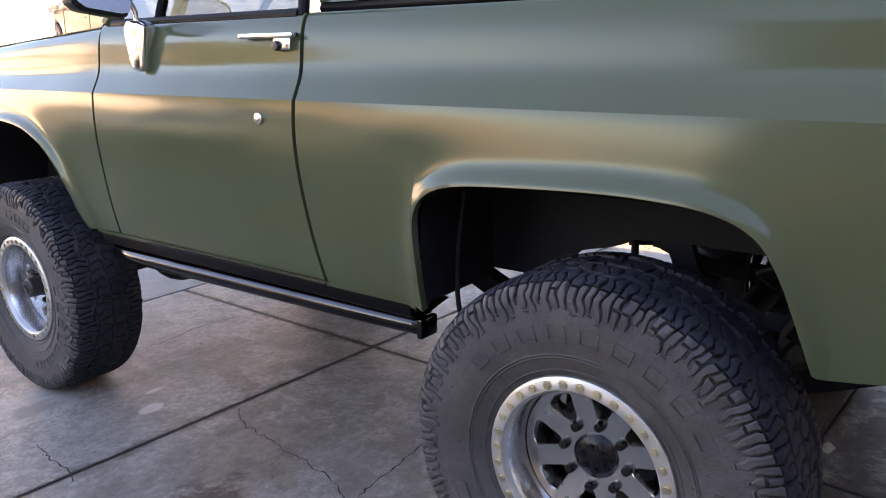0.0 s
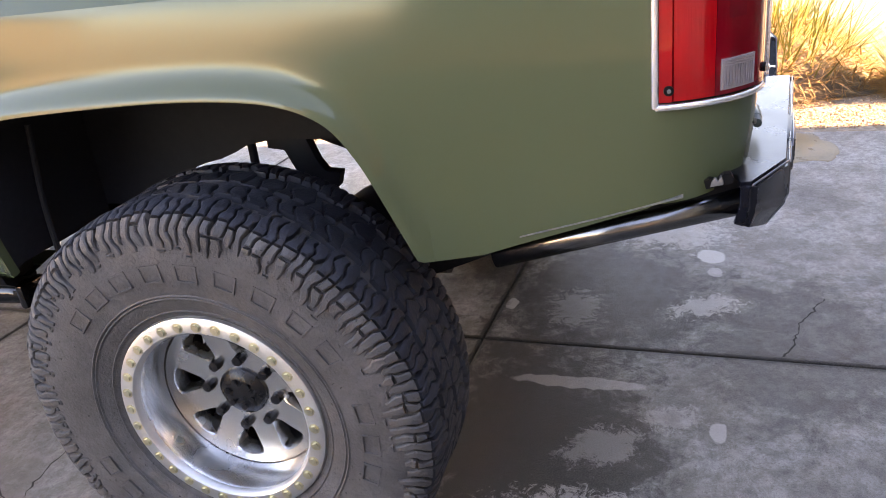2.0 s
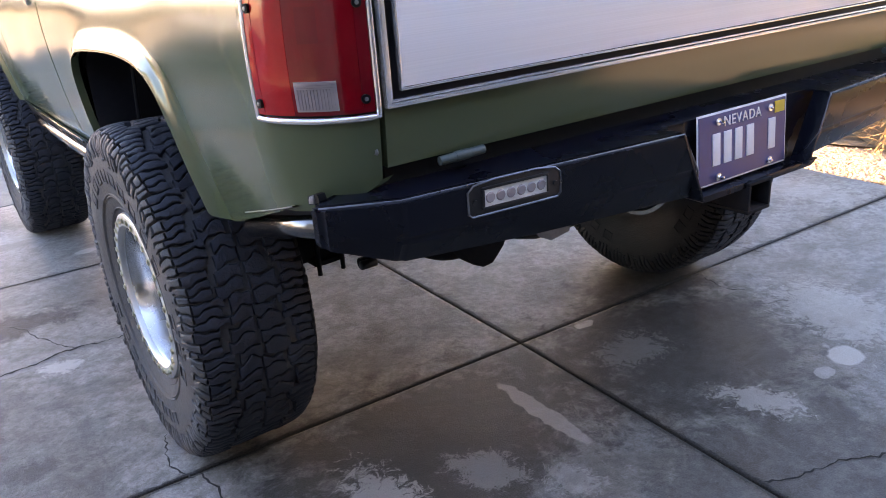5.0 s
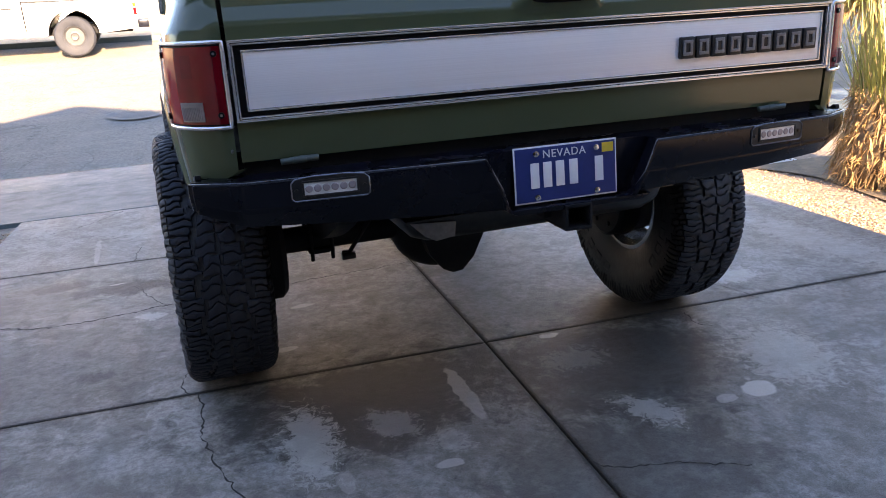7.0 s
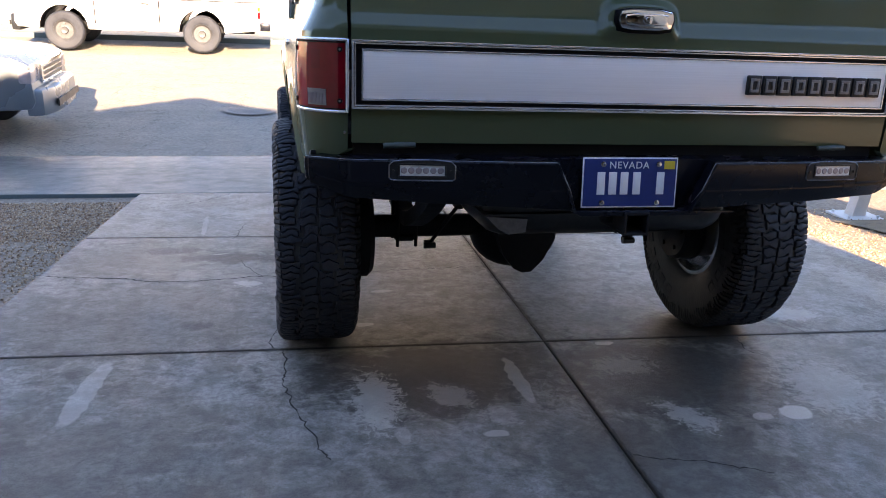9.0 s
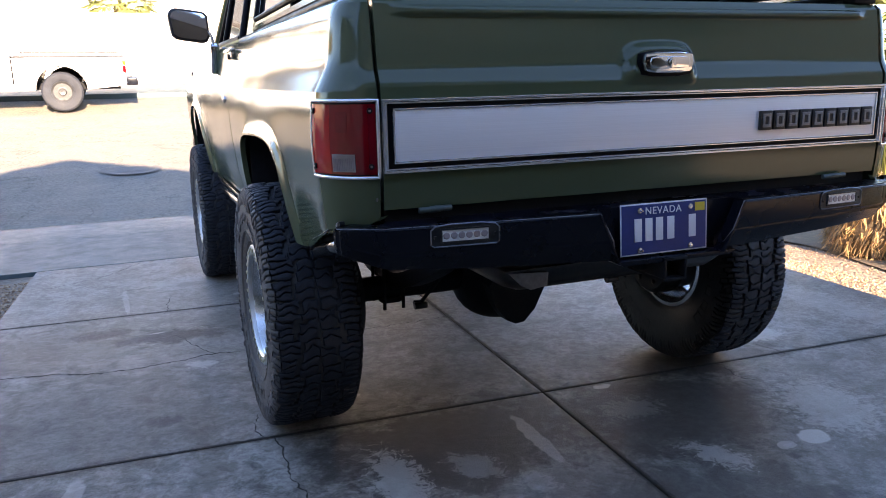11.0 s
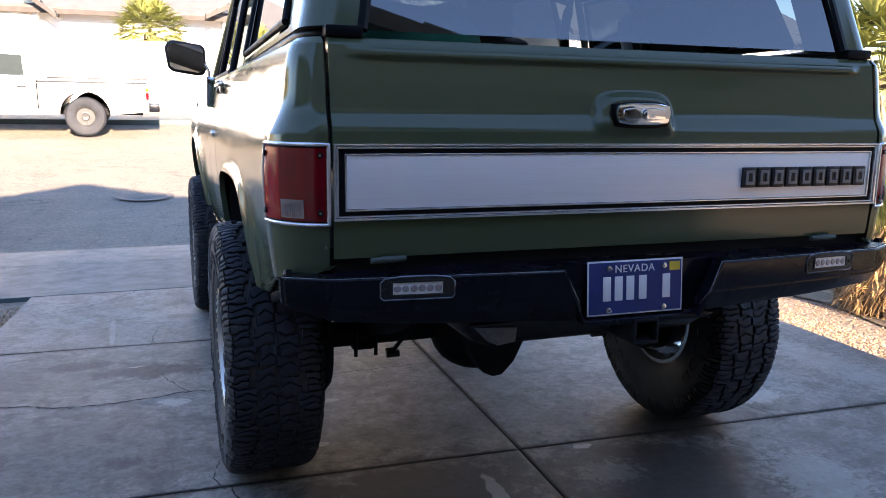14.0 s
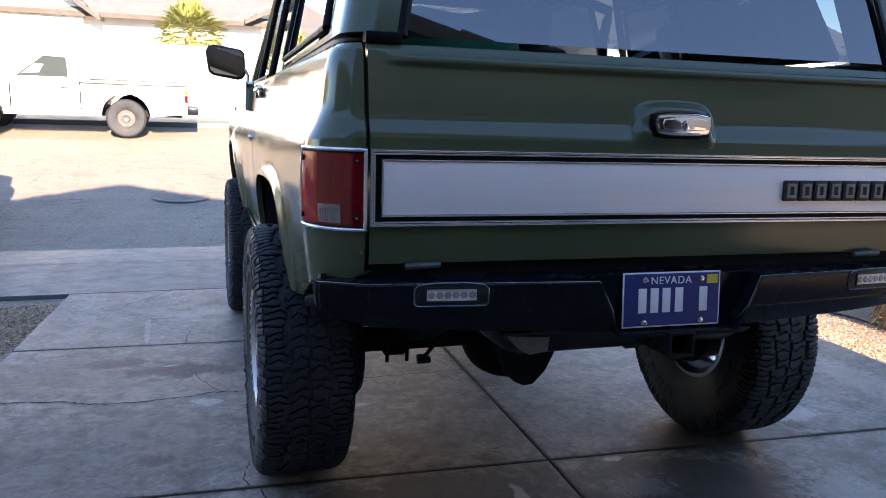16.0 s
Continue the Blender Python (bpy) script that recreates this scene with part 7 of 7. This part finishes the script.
# ---- houses and walls ----
def gable_house(name, label, x0, x1, y0, y1, z0, eave, ridge_axis, pitch, wall=STUCCO, hang=0.45, door=None):
    root = thing(name, label, "house", kind="structure")
    bm = bmnew()
    t = 0.2
    if ridge_axis == "y":
        mid, h = (x0 + x1) / 2, eave + (x1 - x0) / 2 * pitch
        if door:  # hollow, with an open door in the front gable
            d0, d1, dz = door
            box(bm, x0, x0 + t, y0, y1, z0, eave)
            box(bm, x1 - t, x1, y0, y1, z0, eave)
            prism(bm, [(x0 + t, z0), (x1 - t, z0), (x1 - t, eave), (mid, h - 0.05), (x0 + t, eave)], y0, y0 + t, "y")
            box(bm, x0 + t, d0, y1 - t, y1, z0, dz)
            box(bm, d1, x1 - t, y1 - t, y1, z0, dz)
            prism(bm, [(x0 + t, dz), (x1 - t, dz), (x1 - t, eave), (mid, h - 0.05), (x0 + t, eave)], y1 - t, y1, "y")
        else:
            prism(bm, [(x0, z0), (x1, z0), (x1, eave), (mid, h), (x0, eave)], y0, y1, "y")
    else:
        mid, h = (y0 + y1) / 2, eave + (y1 - y0) / 2 * pitch
        prism(bm, [(y0, z0), (y1, z0), (y1, eave), (mid, h), (y0, eave)], x0, x1, "x")
    part("wall", bm, wall, root)
    for s in (-1, 1):
        bm = bmnew()
        if ridge_axis == "y":
            e = x0 - hang if s < 0 else x1 + hang
            low = eave - hang * pitch
            prism(bm, [(mid, h + 0.02), (e, low + 0.02), (e, low + 0.16), (mid, h + 0.17)], y0 - hang, y1 + hang, "y")
        else:
            e = y0 - hang if s < 0 else y1 + hang
            low = eave - hang * pitch
            prism(bm, [(mid, h + 0.02), (e, low + 0.02), (e, low + 0.16), (mid, h + 0.17)], x0 - hang, x1 + hang, "x")
        roof = part("roof", bm, ROOF_TILE, root, "pale tile roof slope")
        # rows of tiles as raised courses
        span = abs(e - mid)
        n = int(span / 0.38)
        for k in range(n):
            a = k / n
            bm = bmnew()
            c = mid + (e - mid) * (a + 0.5 / n)
            z = h + (low - h) * (a + 0.5 / n) + 0.17
            if ridge_axis == "y":
                m = Matrix.Translation((c, (y0 + y1) / 2, z)) @ Matrix.Rotation(math.atan(pitch) * s, 4, "Y")
                box(bm, -0.19, 0.19, -(y1 - y0) / 2 - hang, (y1 - y0) / 2 + hang, 0.0, 0.03, m @ Matrix.Rotation(0.06 * s, 4, "Y"))
            else:
                m = Matrix.Translation(((x0 + x1) / 2, c, z)) @ Matrix.Rotation(-math.atan(pitch) * s, 4, "X")
                box(bm, -(x1 - x0) / 2 - hang, (x1 - x0) / 2 + hang, -0.19, 0.19, 0.0, 0.03, m @ Matrix.Rotation(-0.06 * s, 4, "X"))
            part("tile_course", bm, ROOF_TILE, roof)
        bm = bmnew()
        if ridge_axis == "y":
            for yy in (y0 - hang - 0.03, y1 + hang):
                prism(bm, [(mid, h + 0.16), (e, low + 0.15), (e, low - 0.0), (mid, h + 0.02)], yy, yy + 0.03, "y")
        else:
            box(bm, x0 - hang, x1 + hang, e - 0.015, e + 0.015, low - 0.02, low + 0.14)
        part("fascia", bm, BROWN_TRIM, root, "dark brown fascia board")
    return root


# the garage behind the camera, whose gable throws the shade over the driveway
gable_house("garage_house", "tan stucco garage with a gabled tile roof behind the driveway", GARAGE_X0, GARAGE_X1, -11.0, GARAGE_FRONT, 0.1, GARAGE_EAVE, "y", GARAGE_PITCH, GARAGE_WALL, hang=0.4, door=(-3.1, 1.8, 2.45))
# out of view; blocks sky at the left and is mirrored in the flank
gable_house("neighbour_house", "unseen stucco neighbour house beside the gravel yard", -17.0, -7.6, -3.5, 3.0, -0.2, 3.6, "y", 0.3, STUCCO)
gable_house("far_house", "pale house with a long tile roof across the street", -14.0, 11.0, 27.6, 37.0, 0.0, 2.5, "x", 0.36, WHITE_WALL, 0.6)
gable_house("far_house", "pale house wing with a gabled tile roof across the street", -15.0, -4.7, 27.2, 32.0, 0.0, 2.55, "y", 0.72, WHITE_WALL, 0.6)
gable_house("far_house", "pale house wing with a gabled roof behind the fan palm", 1.1, 11.5, 27.2, 33.0, 0.0, 2.6, "y", 0.48, WHITE_WALL, 0.6)
gable_house("far_house", "pale house with a tile roof down the street", -27.0, -15.0, 25.0, 34.0, 0.0, 2.6, "y", 0.36, TAN_WALL, 0.6)
gable_house("far_house", "pale house with a tile roof at the far corner", 14.0, 26.0, 25.0, 35.0, 0.0, 2.6, "x", 0.36, WHITE_WALL, 0.6)
# out of view; added to keep the low sky out of the car's reflections
gable_house("side_sky_blocker", "unseen tall house shape added to block low sky beyond the planted bed", 8.6, 18.0, -14.0, -4.6, -0.2, 6.2, "y", 0.35, TAN_WALL)

# block wall along the far side of the street
for k, (x0, x1) in enumerate(((-40.0, -14.2), (-14.0, 5.0), (5.2, 40.0))):
    wall = thing("block_wall", "white painted concrete block wall along the far sidewalk" if k else "tan concrete block wall along the far sidewalk", "wall", "block walls", "structure")
    bm = bmnew()
    box(bm, x0, x1, 20.6, 20.78, -0.35, 1.42)
    part("wall_face", bm, WHITE_WALL if k else TAN_WALL, wall)
    bm = bmnew()
    box(bm, x0 - 0.02, x1 + 0.02, 20.56, 20.82, 1.42, 1.50)
    part("wall_cap", bm, WHITE_WALL if k else TAN_WALL, wall, bevel=0.01)
bm = bmnew()
box(bm, -60, 60, 16.35, 18.0, street_z(16.4) - 0.2, street_z(16.4) + 0.11)
tagged(part("far_sidewalk", bm, WALK_CONCRETE, bevel=0.03), "sunlit concrete kerb and sidewalk across the street", "sidewalk", kind="structure")


def fan_palm(x, y, base, height, radius, seed, label):
    rng = random.Random(seed)
    root = thing("fan_palm", label, "palm tree", at=Matrix.Translation((x, y, base)))
    bm = bmnew()
    tube(bm, [(0, 0, 0), (0.02, 0, height * 0.5), (0, 0.03, height)], [0.22, 0.17, 0.18], 14)
    part("trunk", bm, BARK, root, "rough brown palm trunk")
    bm = bmnew()
    dry = bmnew()
    for k in range(110):
        a = k * 2.399
        e = 1.5 - 2.4 * (k / 110)
        stem = rng.uniform(0.5, 0.75) * radius
        d = Vector((math.cos(a) * math.cos(e), math.sin(a) * math.cos(e), math.sin(e)))
        c = Vector((0, 0, height)) + d * stem
        side = Vector((-math.sin(a), math.cos(a), 0))
        up = d.cross(side)
        mesh = bm if k < 98 else dry
        blade(mesh, (0, 0, height), c, 0.012, 0.0, 2)
        for j in range(19):
            f = (j - 9) / 9 * 1.35
            t = c + (d * math.cos(f) + side * math.sin(f)) * rng.uniform(0.42, 0.55) * radius + up * rng.uniform(-0.08, 0.08)
            blade(mesh, c, t, 0.032 * radius, rng.uniform(0.05, 0.2) * radius, 3)
    part("crown", bm, PALM_LEAF, root, "yellow-green fan leaves")
    part("dry_fronds", dry, DRY_LEAF, root, "drooping dry fronds")
    return root


fan_palm(-1.3, 22.7, 0.0, 1.75, 1.05, 11, "small fan palm behind the white block wall")
fan_palm(7.3, 5.6, -0.5, 1.9, 1.2, 12, "fan palm beyond the planted bed")


def tree(x, y, base, height, radius, seed, label):
    rng = random.Random(seed)
    root = thing("shade_tree", label, "tree", at=Matrix.Translation((x, y, base)))
    bm = bmnew()
    tube(bm, [(0, 0, 0), (0.05, 0.03, height * 0.3), (0.0, 0.08, height * 0.55)], [0.16, 0.12, 0.08], 12)
    for k in range(7):
        a = k * 0.9
        tube(bm, [(0, 0.05, height * (0.3 + 0.03 * k)), (math.cos(a) * radius * 0.4, math.sin(a) * radius * 0.4, height * 0.6), (math.cos(a) * radius * 0.75, math.sin(a) * radius * 0.75, height * 0.8)], [0.07, 0.04, 0.015], 8)
    part("trunk", bm, BARK, root, "branching trunk")
    vv, ff = [], []
    for _ in range(60):
        a, e, q = rng.uniform(0, 6.28), rng.uniform(-0.5, 1.5), rng.uniform(0.3, 1.0)
        c = Vector((math.cos(a) * math.cos(e) * radius * q, math.sin(a) * math.cos(e) * radius * q, height * 0.68 + math.sin(e) * radius * 0.7 * q))
        for _ in range(70):
            p = c + Vector((rng.gauss(0, 0.2), rng.gauss(0, 0.2), rng.gauss(0, 0.16))) * radius * 0.6
            d1 = Vector((rng.uniform(-1, 1), rng.uniform(-1, 1), rng.uniform(-1, 1))).normalized() * 0.09
            d2 = d1.orthogonal().normalized() * 0.035
            b = len(vv)
            vv += [p - d1, p + d2, p + d1, p - d2]
            ff.append((b, b + 1, b + 2, b + 3))
    me = bpy.data.meshes.new("crown")
    me.from_pydata([tuple(v) for v in vv], [], ff)
    me.materials.append(PALM_LEAF)
    crown = new("crown", me)
    crown.parent = root
    return root


tree(-13.8, 18.9, -0.25, 3.6, 1.9, 22, "leafy yellow-green tree on the far side of the street")

# ---- the rear of the body sits a little askew to its left flank ----
SKEW = Matrix.Translation((-0.87, 0, 0)) @ Matrix.Rotation(radians(-1.5), 4, "Z") @ Matrix.Translation((0.87, 0, 0))
REAR = ("tailgate", "bumper_wing", "bumper_centre", "bumper_gusset", "rear_cross_member", "bumper_lamp", "number_plate", "hitch_receiver", "hitch_mount", "hardtop")
RIGHT_ONLY = ("quarter_panel", "tail_lamp", "corner_bar", "corner_filler", "gap_shade", "torn_bracket", "rust_hole")
for ob in suv.children:
    kind = ob.name.split(".")[0]
    east = ob.type == "MESH" and sum(v.co.x for v in ob.data.vertices) > 0
    if kind in REAR or (kind in RIGHT_ONLY and east):
        ob.matrix_basis = SKEW @ ob.matrix_basis
        if kind in ("bumper_centre", "number_plate"):
            ob.matrix_basis = Matrix.Translation((0, 0.018, 0)) @ ob.matrix_basis

# ---- tip what stands on the driveway to its slope ----
for ob in ON_SLOPE:
    ob.matrix_basis = SLOPE @ ob.matrix_basis
